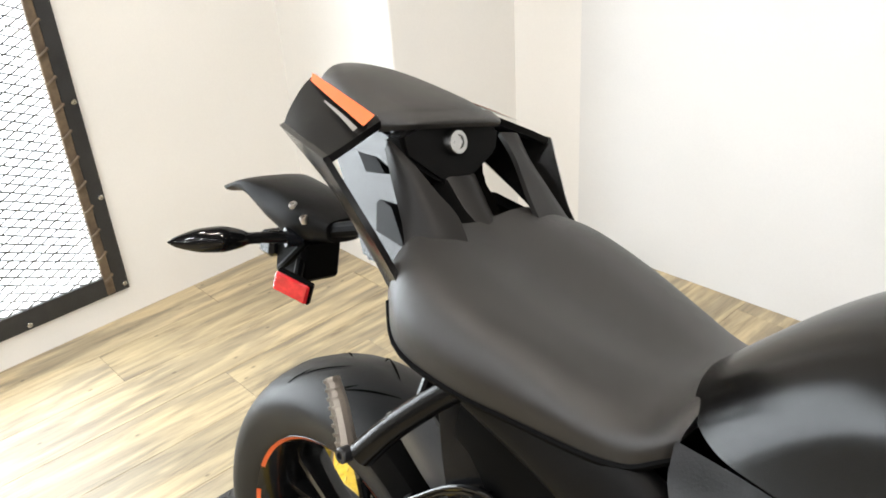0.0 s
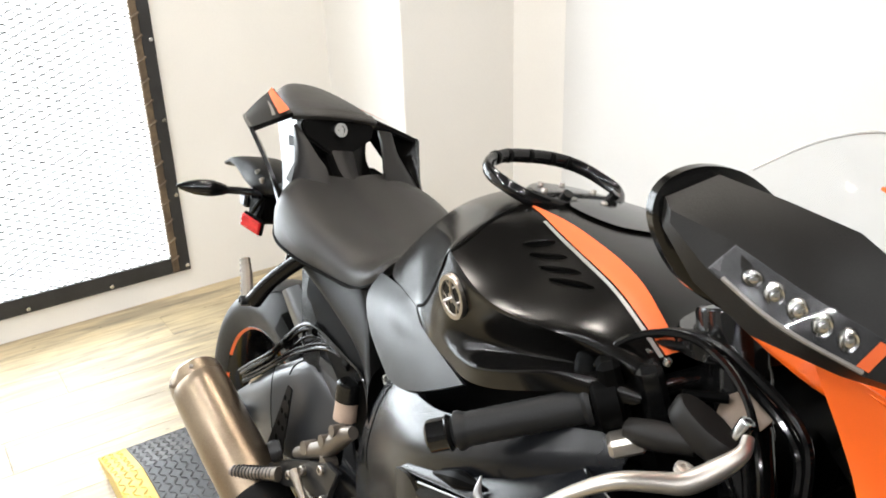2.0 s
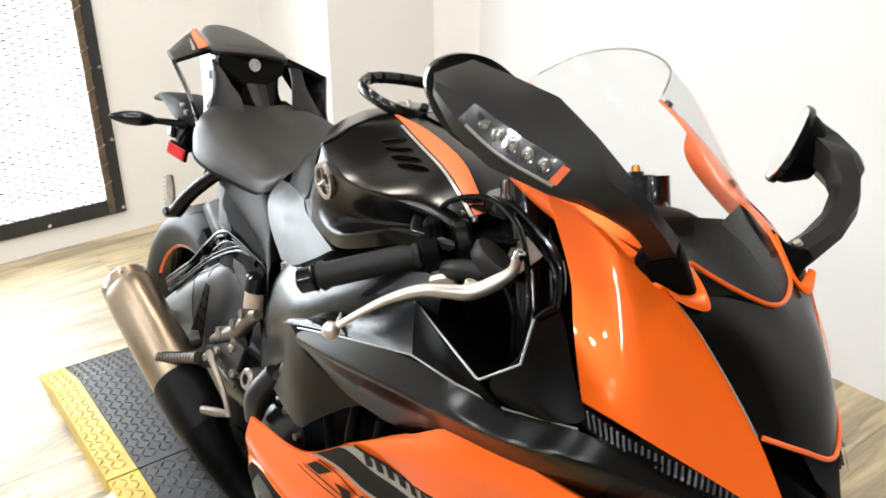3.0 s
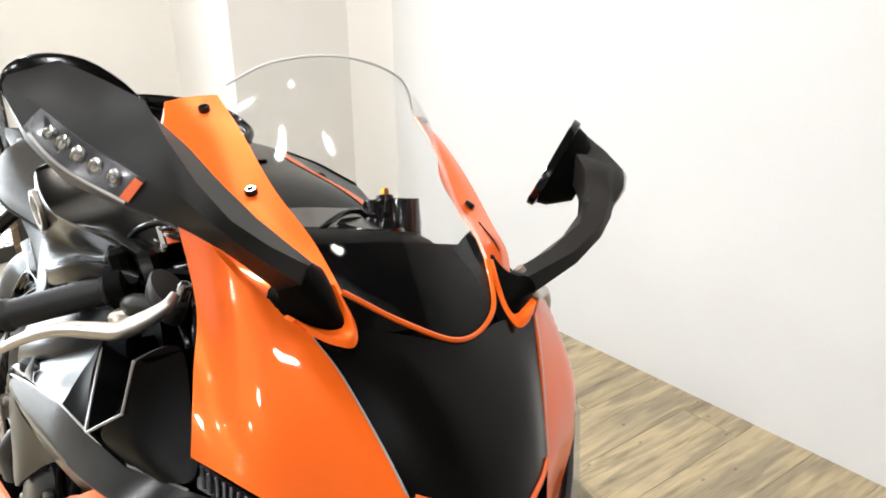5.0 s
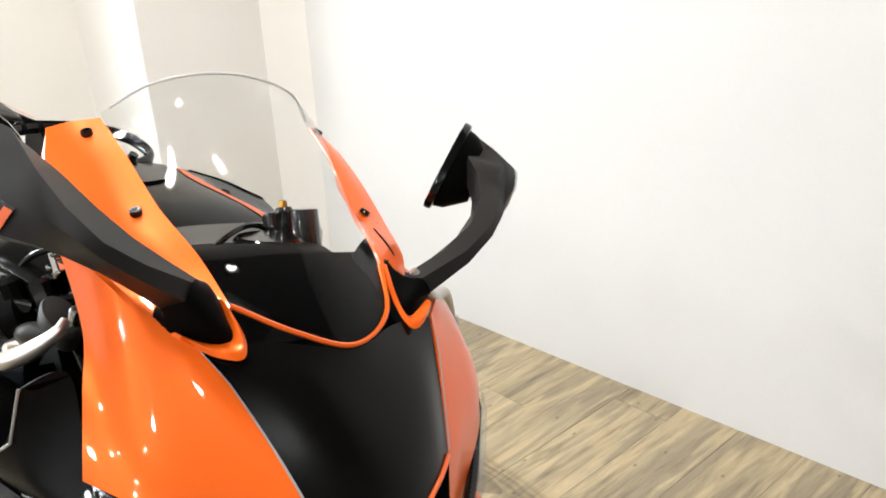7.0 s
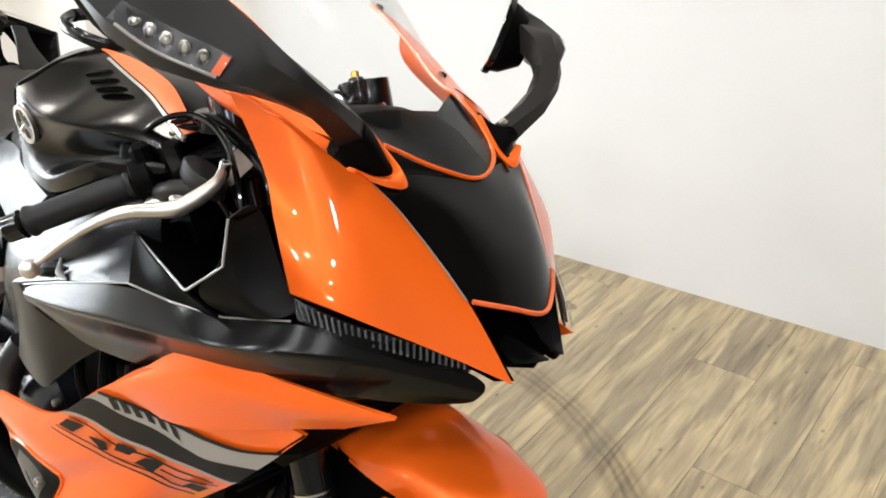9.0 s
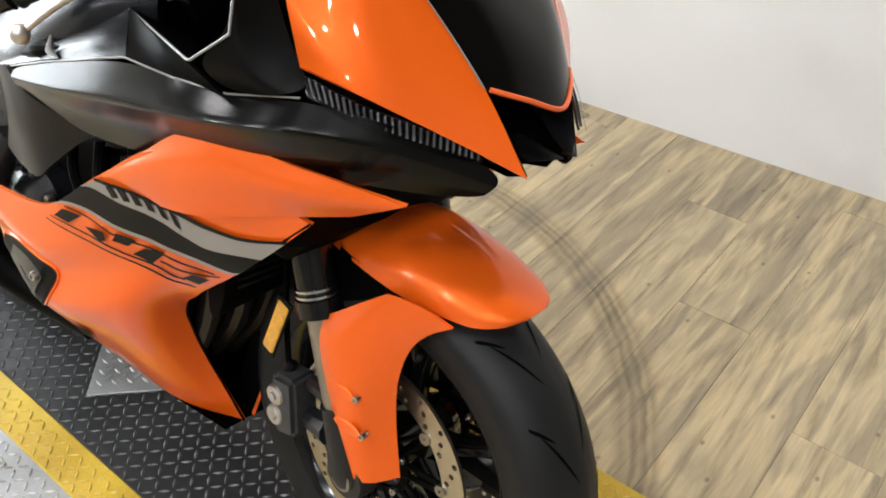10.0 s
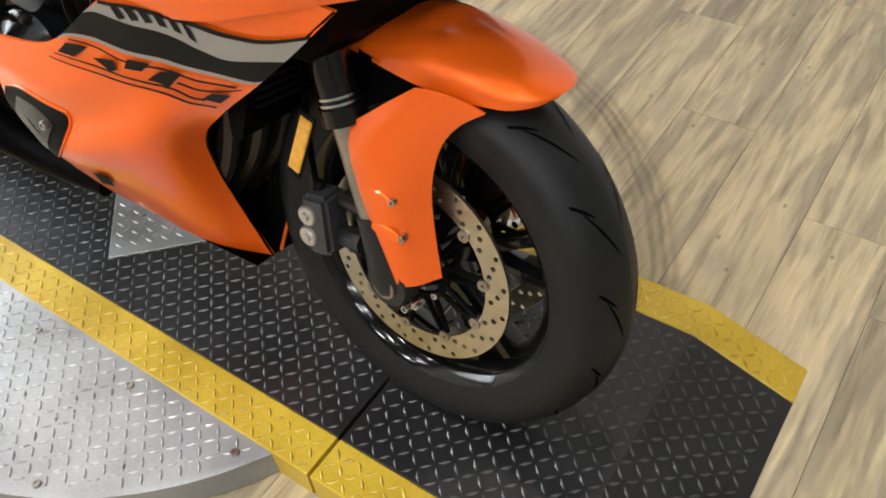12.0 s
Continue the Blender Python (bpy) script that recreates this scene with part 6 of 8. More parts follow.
COVER = [
    [(0.036, -0.098, 0.428), (0.070, -0.106, 0.415), (0.120, -0.112, 0.400), (0.160, -0.110, 0.380)],
    [(0.181, -0.098, 0.544), (0.190, -0.112, 0.520), (0.205, -0.118, 0.470), (0.225, -0.116, 0.410)],
    [(0.250, -0.096, 0.590), (0.258, -0.112, 0.570), (0.275, -0.120, 0.500), (0.300, -0.118, 0.430)],
    [(0.327, -0.094, 0.634), (0.333, -0.110, 0.612), (0.350, -0.116, 0.540), (0.370, -0.114, 0.450)],
    [(0.380, -0.090, 0.622), (0.386, -0.102, 0.600), (0.410, -0.104, 0.540), (0.440, -0.104, 0.480)],
    [(0.467, -0.080, 0.594), (0.474, -0.090, 0.575), (0.495, -0.092, 0.540), (0.530, -0.090, 0.490)],
]
cover = panel("swingarm_cover", COVER, M["cover"], bike, 0.005, 20, 40, "dark grey satin swingarm cover with a pale upper edge", sharp=35)
ck = Skin(COVER)
bpart("cover_seam", ck.line([(0.22, 0.0), (0.26, 0.3), (0.30, 0.65), (0.33, 1.0)], 0.0013, (0, -1, 0.2), 0.0), "black", cover)
bpart("cover_seam", ck.line([(0.62, 0.02), (0.50, 0.20), (0.46, 0.36)], 0.0016, (0, -1, 0.2), 0.0), "black", cover)
BRACE = [
    [(0.164, -0.090, 0.697), (0.248, -0.090, 0.645), (0.332, -0.090, 0.610), (0.424, -0.090, 0.575)],
    [(0.196, -0.098, 0.715), (0.290, -0.098, 0.665), (0.366, -0.098, 0.630), (0.446, -0.098, 0.592)],
    [(0.227, -0.090, 0.735), (0.326, -0.090, 0.683), (0.399, -0.090, 0.645), (0.469, -0.090, 0.611)],
]
panel("swingarm_brace", BRACE, M["cover"], bike, 0.006, 10, 24, "grey satin brace rising from the swingarm")

# -- fairing --
def tuck(points, s):
    """As side, but the hidden left flank lies closer in."""
    return points if s < 0 else [(x, -0.84 * y, z) for x, y, z in points]


LOWER_FRONT = [(1.360, -0.195, 0.705), (1.303, -0.197, 0.646), (1.243, -0.195, 0.589), (1.154, -0.175, 0.514), (1.082, -0.140, 0.439), (1.062, -0.080, 0.316), (1.070, -0.010, 0.167)]
for s in (-1, 1):
    FACE = [
        [(1.247, -0.223, 1.056), (1.296, -0.215, 0.985), (1.326, -0.224, 0.938), (1.370, -0.238, 0.882)],
        [(1.312, -0.205, 1.038), (1.350, -0.200, 0.972), (1.388, -0.198, 0.905), (1.416, -0.190, 0.857)],
        [(1.350, -0.174, 1.004), (1.384, -0.160, 0.962), (1.432, -0.142, 0.890), (1.474, -0.124, 0.823)],
        [(1.377, -0.146, 0.983), (1.410, -0.123, 0.948), (1.474, -0.090, 0.872), (1.530, -0.070, 0.793)],
    ] if s < 0 else [
        [(1.300, 0.200, 0.985), (1.305, 0.218, 0.965), (1.322, 0.233, 0.922), (1.356, 0.234, 0.882)],
        [(1.325, 0.180, 0.992), (1.350, 0.190, 0.960), (1.386, 0.200, 0.905), (1.412, 0.188, 0.856)],
        [(1.354, 0.150, 0.994), (1.382, 0.148, 0.958), (1.430, 0.138, 0.892), (1.466, 0.116, 0.818)],
        [(1.379, 0.121, 0.985), (1.408, 0.110, 0.952), (1.466, 0.084, 0.874), (1.512, 0.064, 0.784)],
    ]
    face = panel("front_cowl", FACE, M["orange"], bike, 0.004, 24, 24, "glossy orange front cowl", sharp=60)
    fk = Skin(FACE)
    out = (0.6, s, 0.3)
    bpart("pinstripe", fk.patch([(0.982, 0.0), (0.982, 0.33), (0.984, 0.66)], [(1.0, 0.0), (1.0, 0.33), (1.0, 0.67)], 0.0015, out, 16), "silver_line", face, "silver edge stripe")
    own = bmesh.new()
    # flank below the face, dark, running to the tail of the cowl
    FLANK = [
        tuck([(0.890, -0.262, 0.748), (0.990, -0.267, 0.782), (1.158, -0.279, 0.835), (1.225, -0.269, 0.832), (1.292, -0.256, 0.834), (1.372, -0.237, 0.852), (1.440, -0.164, 0.834), (1.505, -0.075, 0.792)], s),
        tuck([(0.893, -0.266, 0.736), (1.000, -0.278, 0.754), (1.120, -0.287, 0.783), (1.214, -0.287, 0.799), (1.306, -0.280, 0.813), (1.378, -0.247, 0.823), (1.445, -0.172, 0.812), (1.505, -0.085, 0.778)], s),
        tuck([(0.900, -0.262, 0.722), (1.000, -0.258, 0.726), (1.080, -0.258, 0.742), (1.181, -0.256, 0.762), (1.278, -0.254, 0.782), (1.362, -0.234, 0.795), (1.440, -0.174, 0.790), (1.500, -0.090, 0.770)], s),
        tuck([(0.930, -0.260, 0.712), (1.000, -0.252, 0.706), (1.042, -0.246, 0.704), (1.150, -0.238, 0.714), (1.260, -0.238, 0.752), (1.355, -0.214, 0.770), (1.432, -0.165, 0.764), (1.490, -0.090, 0.760)], s),
    ]
    flank = folded("side_cowl", FLANK, {1: 0.8, 2: 0.25}, M["satin"], bike, "satin black folded upper side cowl", 0.005)
    # highlight along the upper fold, drawn as a thin silver line
    bpart("flank_crease", tube(tuck([(0.890, -0.263, 0.749), (0.990, -0.268, 0.783), (1.158, -0.280, 0.836), (1.225, -0.270, 0.833), (1.292, -0.257, 0.835), (1.372, -0.238, 0.853)], s), 0.0011, 6), "silver_line", flank)
    TAILPIECE = [
        tuck([(0.826, -0.249, 0.728), (0.870, -0.261, 0.742), (0.930, -0.263, 0.722), (1.042, -0.246, 0.705)], s),
        tuck([(0.850, -0.253, 0.672), (0.890, -0.258, 0.668), (0.940, -0.257, 0.662), (1.005, -0.249, 0.680)], s),
        tuck([(0.800, -0.232, 0.605), (0.860, -0.247, 0.606), (0.925, -0.258, 0.611), (0.955, -0.256, 0.636)], s),
    ]
    panel("cowl_tailpiece", TAILPIECE, M["tailpiece"], bike, 0.004, 12, 12, "satin black pointed rear end of the side cowl")
    UPPER = [
        tuck([(0.850, -0.232, 0.752), (0.940, -0.222, 0.806), (1.020, -0.212, 0.845), (1.072, -0.214, 0.862)], s),
        tuck([(0.838, -0.248, 0.738), (0.970, -0.257, 0.791), (1.060, -0.259, 0.826), (1.118, -0.250, 0.848)], s),
        tuck([(0.826, -0.249, 0.729), (0.985, -0.266, 0.784), (1.100, -0.274, 0.817), (1.158, -0.278, 0.836)], s),
    ]
    upper = panel("cockpit_cowl", UPPER, M["frame"], bike, 0.004, 14, 20, "dark grey cockpit side cowl with a scoop")
    # the scoop's hollow is a solid black spindle, its shade given by colour
    bpart("scoop", tube(tuck([(0.905, -0.256, 0.768), (0.950, -0.258, 0.786), (0.995, -0.258, 0.800)], s), [0.002, 0.011, 0.002], 10, 16), "black", upper)
    bpart("scoop_blade", tube(tuck([(0.985, -0.262, 0.812), (0.992, -0.268, 0.796), (1.012, -0.270, 0.794)], s), [0.001, 0.005, 0.001], 8, 14), "silver_line", upper)
    # near-black sheets line the pocket; its deep shade is in their colour
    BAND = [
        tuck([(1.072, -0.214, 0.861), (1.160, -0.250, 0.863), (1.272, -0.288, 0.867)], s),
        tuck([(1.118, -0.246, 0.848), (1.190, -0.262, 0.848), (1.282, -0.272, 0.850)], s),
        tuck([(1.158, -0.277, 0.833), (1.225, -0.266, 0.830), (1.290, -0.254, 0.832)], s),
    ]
    inner = panel("pocket_band", BAND, M["black"], bike, 0.003, 8, 14, "near-black band holding the shade of the cowl pocket")
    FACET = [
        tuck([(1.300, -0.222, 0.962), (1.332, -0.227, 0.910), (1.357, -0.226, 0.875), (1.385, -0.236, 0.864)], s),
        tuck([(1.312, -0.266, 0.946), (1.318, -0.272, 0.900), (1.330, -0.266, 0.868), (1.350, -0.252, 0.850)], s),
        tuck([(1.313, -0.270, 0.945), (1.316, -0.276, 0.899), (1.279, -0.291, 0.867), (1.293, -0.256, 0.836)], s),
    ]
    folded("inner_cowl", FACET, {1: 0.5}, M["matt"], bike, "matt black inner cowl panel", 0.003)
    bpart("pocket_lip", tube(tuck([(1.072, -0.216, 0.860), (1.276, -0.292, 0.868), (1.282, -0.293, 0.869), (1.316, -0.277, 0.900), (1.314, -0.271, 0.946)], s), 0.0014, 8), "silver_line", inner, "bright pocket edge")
    # inner sheet of the pocket, black in place of shade
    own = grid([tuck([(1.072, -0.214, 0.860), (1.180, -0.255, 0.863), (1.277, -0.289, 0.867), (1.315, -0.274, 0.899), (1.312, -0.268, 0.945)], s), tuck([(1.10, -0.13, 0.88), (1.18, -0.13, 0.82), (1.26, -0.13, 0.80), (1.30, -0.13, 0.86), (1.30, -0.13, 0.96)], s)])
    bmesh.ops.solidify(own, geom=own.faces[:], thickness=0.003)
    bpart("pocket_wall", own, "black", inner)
    # headlamp slit below the face
    LAMP = [
        side([(1.362, -0.229, 0.872), (1.405, -0.186, 0.848), (1.450, -0.140, 0.832), (1.490, -0.095, 0.812)], s),
        side([(1.372, -0.230, 0.853), (1.412, -0.192, 0.832), (1.455, -0.148, 0.816), (1.492, -0.100, 0.803)], s),
    ]
    lamp = panel("headlamp", LAMP, M["gloss_black"], bike, 0.003, 5, 20, "slit headlamp with ribbed reflector")
    own = bmesh.new()
    lk = Skin(LAMP)
    for k in range(26):
        f = 0.03 + 0.93 * k / 25
        tube([lk.lift(0.12, f, 0.002, out), lk.lift(0.88, f + 0.012, 0.002, out)], 0.0016, 6, 0, own)
    bpart("reflector_rib", own, "rib", lamp)
    cover = panel("lens", [[tuple(Vector(p) + Vector((0.006, 0.006 * s, 0))) for p in r] for r in LAMP], M["lens"], lamp, 0.001, 5, 20)
    cover.visible_shadow = False

    # orange belly panel
    LOWER = [
        side([(0.783, -0.255, 0.548), (0.765, -0.248, 0.500), (0.735, -0.214, 0.420), (0.700, -0.165, 0.330)], s),
        side([(0.930, -0.252, 0.572), (0.900, -0.244, 0.490), (0.855, -0.224, 0.385), (0.800, -0.136, 0.262)], s),
        side([(1.060, -0.254, 0.662), (1.030, -0.236, 0.555), (0.975, -0.222, 0.418), (0.920, -0.112, 0.232)], s),
        side([(1.200, -0.254, 0.742), (1.150, -0.222, 0.610), (1.060, -0.206, 0.450), (1.000, -0.080, 0.200)], s),
        side(LOWER_FRONT, s),
    ]
    # a fold runs along the flank above the belly
    LOWER = [[p + Vector((0, s * (0, 0, 0.002, -0.008, 0.007, 0.004, 0)[k] * w, 0)) for k, p in enumerate(spline(r, 7))] for r, w in zip(LOWER, (0.3, 1, 1, 0.8, 0))]
    lower = panel("lower_cowl", LOWER, M["orange"], bike, 0.005, 34, 34, "glossy orange lower side cowl with silver and black bands", sharp=60)
    BEAK = [
        side([(1.060, -0.254, 0.662), (1.150, -0.256, 0.724), (1.240, -0.252, 0.778), (1.360, -0.222, 0.776), (1.466, -0.178, 0.764)], s),
        side([(1.100, -0.254, 0.672), (1.175, -0.258, 0.712), (1.260, -0.252, 0.745), (1.365, -0.222, 0.750), (1.450, -0.180, 0.755)], s),
        side([(1.140, -0.240, 0.655), (1.210, -0.238, 0.668), (1.280, -0.226, 0.690), (1.350, -0.202, 0.712), (1.405, -0.184, 0.730)], s),
    ]
    panel("cowl_beak", BEAK, M["orange"], lower, 0.005, 14, 34, "pointed orange upper edge of the lower cowl", sharp=60)
    lk = Skin(LOWER)
    flat = (0.1, s, 0)
    TOP_ = [(0.494, 0.0), (0.562, 0.069), (0.700, 0.185), (0.819, 0.212), (0.894, 0.190), (0.945, 0.155), (1.0, 0.085)]
    MID_ = [(0.430, 0.0), (0.481, 0.044), (0.606, 0.188), (0.756, 0.281), (0.844, 0.298), (0.906, 0.281), (1.0, 0.200)]
    LOW_ = [(0.312, 0.0), (0.365, 0.034), (0.562, 0.256), (0.706, 0.345), (0.806, 0.366), (0.963, 0.325), (1.0, 0.300)]
    down = lambda path, d, e=0.0: [(u + e, v + d) for u, v in path]
    bpart("silver_band", lk.patch(down(TOP_, 0.012), MID_, 0.0035, flat, 28, 5), "silver_band", lower, "silver band")
    bpart("black_band", lk.patch(MID_, LOW_, 0.0036, flat, 28, 5), "dark_band", lower, "black band")
    bpart("black_band", lk.patch(TOP_, down(TOP_, 0.016), 0.0038, flat, 28, 3), "dark_band", lower)
    bpart("silver_edge", lk.patch(LOW_, down(LOW_, 0.013, -0.002), 0.0038, flat, 28, 3), "silver_band", lower)
    # maker's mark kept as six plain upright bars; model mark as plain angular shapes
    for k in range(6):
        f = k / 5
        a, b = Vector((0.537 + 0.215 * f, 0.062 + 0.152 * f + 0.045 * f * (1 - f))), Vector((0.560 + 0.218 * f, 0.132 + 0.132 * f + 0.050 * f * (1 - f)))
        own = lk.patch([tuple(a), (a.x + 0.024, a.y + 0.016)], [tuple(b), (b.x + 0.024, b.y + 0.012)], 0.0046, flat, 4, 3)
        bpart("mark_bar", own, "dark_band", lower)
    for pts in (((0.344, 0.062), (0.431, 0.163), (0.306, 0.081), (0.375, 0.169)), ((0.450, 0.231), (0.525, 0.281), (0.512, 0.325), (0.537, 0.325)), ((0.575, 0.300), (0.656, 0.350), (0.562, 0.331), (0.625, 0.369)), ((0.694, 0.388), (0.775, 0.400), (0.650, 0.412), (0.744, 0.456)), ((0.906, 0.419), (0.963, 0.394), (0.887, 0.456), (0.956, 0.438))):
        bpart("mark_shape", lk.patch([pts[0], pts[1]], [pts[2], pts[3]], 0.0046, flat, 5, 3), "dark_band", lower)
    for path in ([(0.356, 0.050), (0.475, 0.200), (0.562, 0.298), (0.662, 0.360), (0.812, 0.402), (0.956, 0.358)], [(0.269, 0.087), (0.450, 0.294), (0.644, 0.438), (0.819, 0.487), (0.956, 0.456)], [(0.290, 0.075), (0.460, 0.272), (0.644, 0.416), (0.819, 0.464), (0.900, 0.452)], [(0.769, 0.430), (0.850, 0.430), (0.919, 0.400), (0.975, 0.356)]):
        bpart("mark_line", lk.patch(path, down(path, 0.008), 0.0044, flat, 28, 2), "dark_band", lower)
    # service openings: near-black sheets on the uncut cowl paint the shade inside
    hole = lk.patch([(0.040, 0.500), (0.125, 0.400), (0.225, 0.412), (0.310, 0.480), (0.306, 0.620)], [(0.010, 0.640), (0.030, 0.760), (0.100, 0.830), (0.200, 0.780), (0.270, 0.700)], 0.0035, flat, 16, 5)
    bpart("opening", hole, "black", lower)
    bpart("opening_lip", lk.line([(0.040, 0.500), (0.125, 0.395), (0.225, 0.406), (0.312, 0.475), (0.310, 0.620), (0.270, 0.705), (0.200, 0.785), (0.100, 0.835), (0.030, 0.765), (0.010, 0.640), (0.040, 0.500)], 0.0022, flat, 0.001, 40), "orange", lower)
    bpart("opening_cover", lk.patch([(0.090, 0.500), (0.170, 0.480), (0.250, 0.540)], [(0.060, 0.690), (0.130, 0.740), (0.230, 0.690)], 0.0042, flat, 8, 4), "grey_metal", lower)
    p = lk.at(0.22, 0.55)
    bpart("opening_bolt", bolt(p + Vector((0, 0.006 * s, 0)), (0, s, 0), 0.007, 0.006), "steel", lower)
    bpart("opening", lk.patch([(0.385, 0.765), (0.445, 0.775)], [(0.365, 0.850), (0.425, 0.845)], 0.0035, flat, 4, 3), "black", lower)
    # added black sheet behind the belly edge, in place of the shaded inside
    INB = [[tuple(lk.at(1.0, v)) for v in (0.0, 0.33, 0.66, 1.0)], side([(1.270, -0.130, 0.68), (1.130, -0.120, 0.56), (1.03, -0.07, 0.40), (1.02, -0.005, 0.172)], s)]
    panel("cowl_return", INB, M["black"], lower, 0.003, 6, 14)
    bpart("front_indicator", tube(side([(1.385, -0.195, 0.778), (1.420, -0.198, 0.786), (1.455, -0.190, 0.794)], s), [0.004, 0.012, 0.003], 10, 12), "lens", flank, "clear front indicator lens")

# belly floor joining both sides
own = grid([[(0.70, -0.165, 0.332), (0.80, -0.136, 0.264), (0.92, -0.112, 0.234), (1.0, -0.085, 0.202), (1.07, -0.05, 0.168)], [(0.70, 0, 0.31), (0.80, 0, 0.24), (0.92, 0, 0.21), (1.0, 0, 0.18), (1.06, 0, 0.16)], [(0.70, 0.165, 0.332), (0.80, 0.136, 0.264), (0.92, 0.112, 0.234), (1.0, 0.085, 0.202), (1.07, 0.05, 0.168)]])
bmesh.ops.solidify(own, geom=own.faces[:], thickness=0.003)
bpart("belly_pan", own, "black", label="black belly pan")

# nose
NOSE = [
    [(1.378, -0.142, 0.983), (1.388, -0.085, 0.986), (1.411, -0.005, 0.977), (1.392, 0.055, 0.986), (1.381, 0.117, 0.985)],
    [(1.406, -0.122, 0.951), (1.432, -0.066, 0.951), (1.448, -0.002, 0.940), (1.432, 0.060, 0.950), (1.406, 0.108, 0.954)],
    [(1.440, -0.106, 0.911), (1.468, -0.056, 0.908), (1.484, 0.0, 0.898), (1.468, 0.052, 0.908), (1.438, 0.096, 0.913)],
    [(1.474, -0.088, 0.872), (1.498, -0.046, 0.862), (1.512, 0.003, 0.850), (1.494, 0.046, 0.863), (1.468, 0.083, 0.873)],
]
nose = panel("nose_panel", NOSE, M["satin"], bike, 0.004, 18, 24, "satin black nose panel edged in orange", sharp=60)
nk = Skin(NOSE)
bpart("nose_edge", nk.line([(1.0, 0.02), (1.0, 0.25), (1.0, 0.5), (1.0, 0.75), (1.0, 0.98)], 0.0028, (1, 0, 0.4), 0.001), "orange_matt", nose, "orange edge line")
own = grid([[(1.468, -0.078, 0.868), (1.515, 0.0, 0.850), (1.468, 0.078, 0.868)], [(1.44, -0.05, 0.83), (1.44, 0.0, 0.83), (1.44, 0.05, 0.83)], [(1.485, -0.06, 0.800), (1.490, 0.0, 0.788), (1.485, 0.06, 0.798)], [(1.503, -0.05, 0.797), (1.512, 0.0, 0.784), (1.502, 0.05, 0.790)], [(1.43, -0.09, 0.775), (1.43, 0.0, 0.768), (1.43, 0.09, 0.772)]])
bmesh.ops.solidify(own, geom=own.faces[:], thickness=0.004)
intake = bpart("air_intake", own, "black", label="black ram-air intake")
bpart("intake_splitter", loft([[(1.50, -0.02, 0.79), (1.53, 0.0, 0.80), (1.50, 0.02, 0.79), (1.48, 0.0, 0.775)], [(1.45, -0.02, 0.80), (1.45, 0.0, 0.81), (1.45, 0.02, 0.80), (1.45, 0.0, 0.775)]], 12), "matt", intake)
for s in (-1, 1):
    own = grid([side([(1.470, -0.082, 0.872), (1.520, -0.052, 0.788), (1.500, -0.06, 0.782)], s), side([(1.45, -0.07, 0.868), (1.45, -0.05, 0.80), (1.45, -0.05, 0.78)], s)])
    bmesh.ops.solidify(own, geom=own.faces[:], thickness=0.003)
    bpart("intake_wall", own, "black" if s < 0 else "frame", intake)

# screen
SCREEN = [
    [(1.360, -0.111, 1.013), (1.388, -0.058, 0.991), (1.410, -0.005, 0.979), (1.390, 0.047, 0.997), (1.338, 0.078, 1.032)],
    [(1.300, -0.113, 1.040), (1.325, -0.062, 1.046), (1.335, -0.004, 1.048), (1.322, 0.055, 1.050), (1.290, 0.098, 1.054)],
    [(1.225, -0.124, 1.084), (1.252, -0.074, 1.112), (1.262, -0.002, 1.122), (1.250, 0.066, 1.112), (1.222, 0.118, 1.078)],
    [(1.150, -0.130, 1.124), (1.180, -0.086, 1.164), (1.192, 0.0, 1.178), (1.182, 0.080, 1.164), (1.152, 0.134, 1.116)],
    [(1.090, -0.126, 1.150), (1.126, -0.082, 1.190), (1.142, -0.005, 1.207), (1.138, 0.075, 1.192), (1.090, 0.140, 1.148)],
]
screen = panel("windscreen", SCREEN, M["screen"], bike, 0.0025, 24, 28, "clear curved acrylic windscreen", sharp=60)
screen.visible_shadow = False
sk = Skin(SCREEN)
bpart("screen_edge", tube([sk.at(1.0, 0.04 + 0.92 * k / 30) for k in range(31)], 0.0015, 6), "screen_rim", screen, "polished upper edge")
bpart("screen_border", sk.line([(0.0, 0.0), (0.0, 0.25), (0.0, 0.5), (0.0, 0.75), (0.0, 1.0)], 0.0026, (1, 0, 1), 0.0015, 48), "orange", screen, "orange lower border")
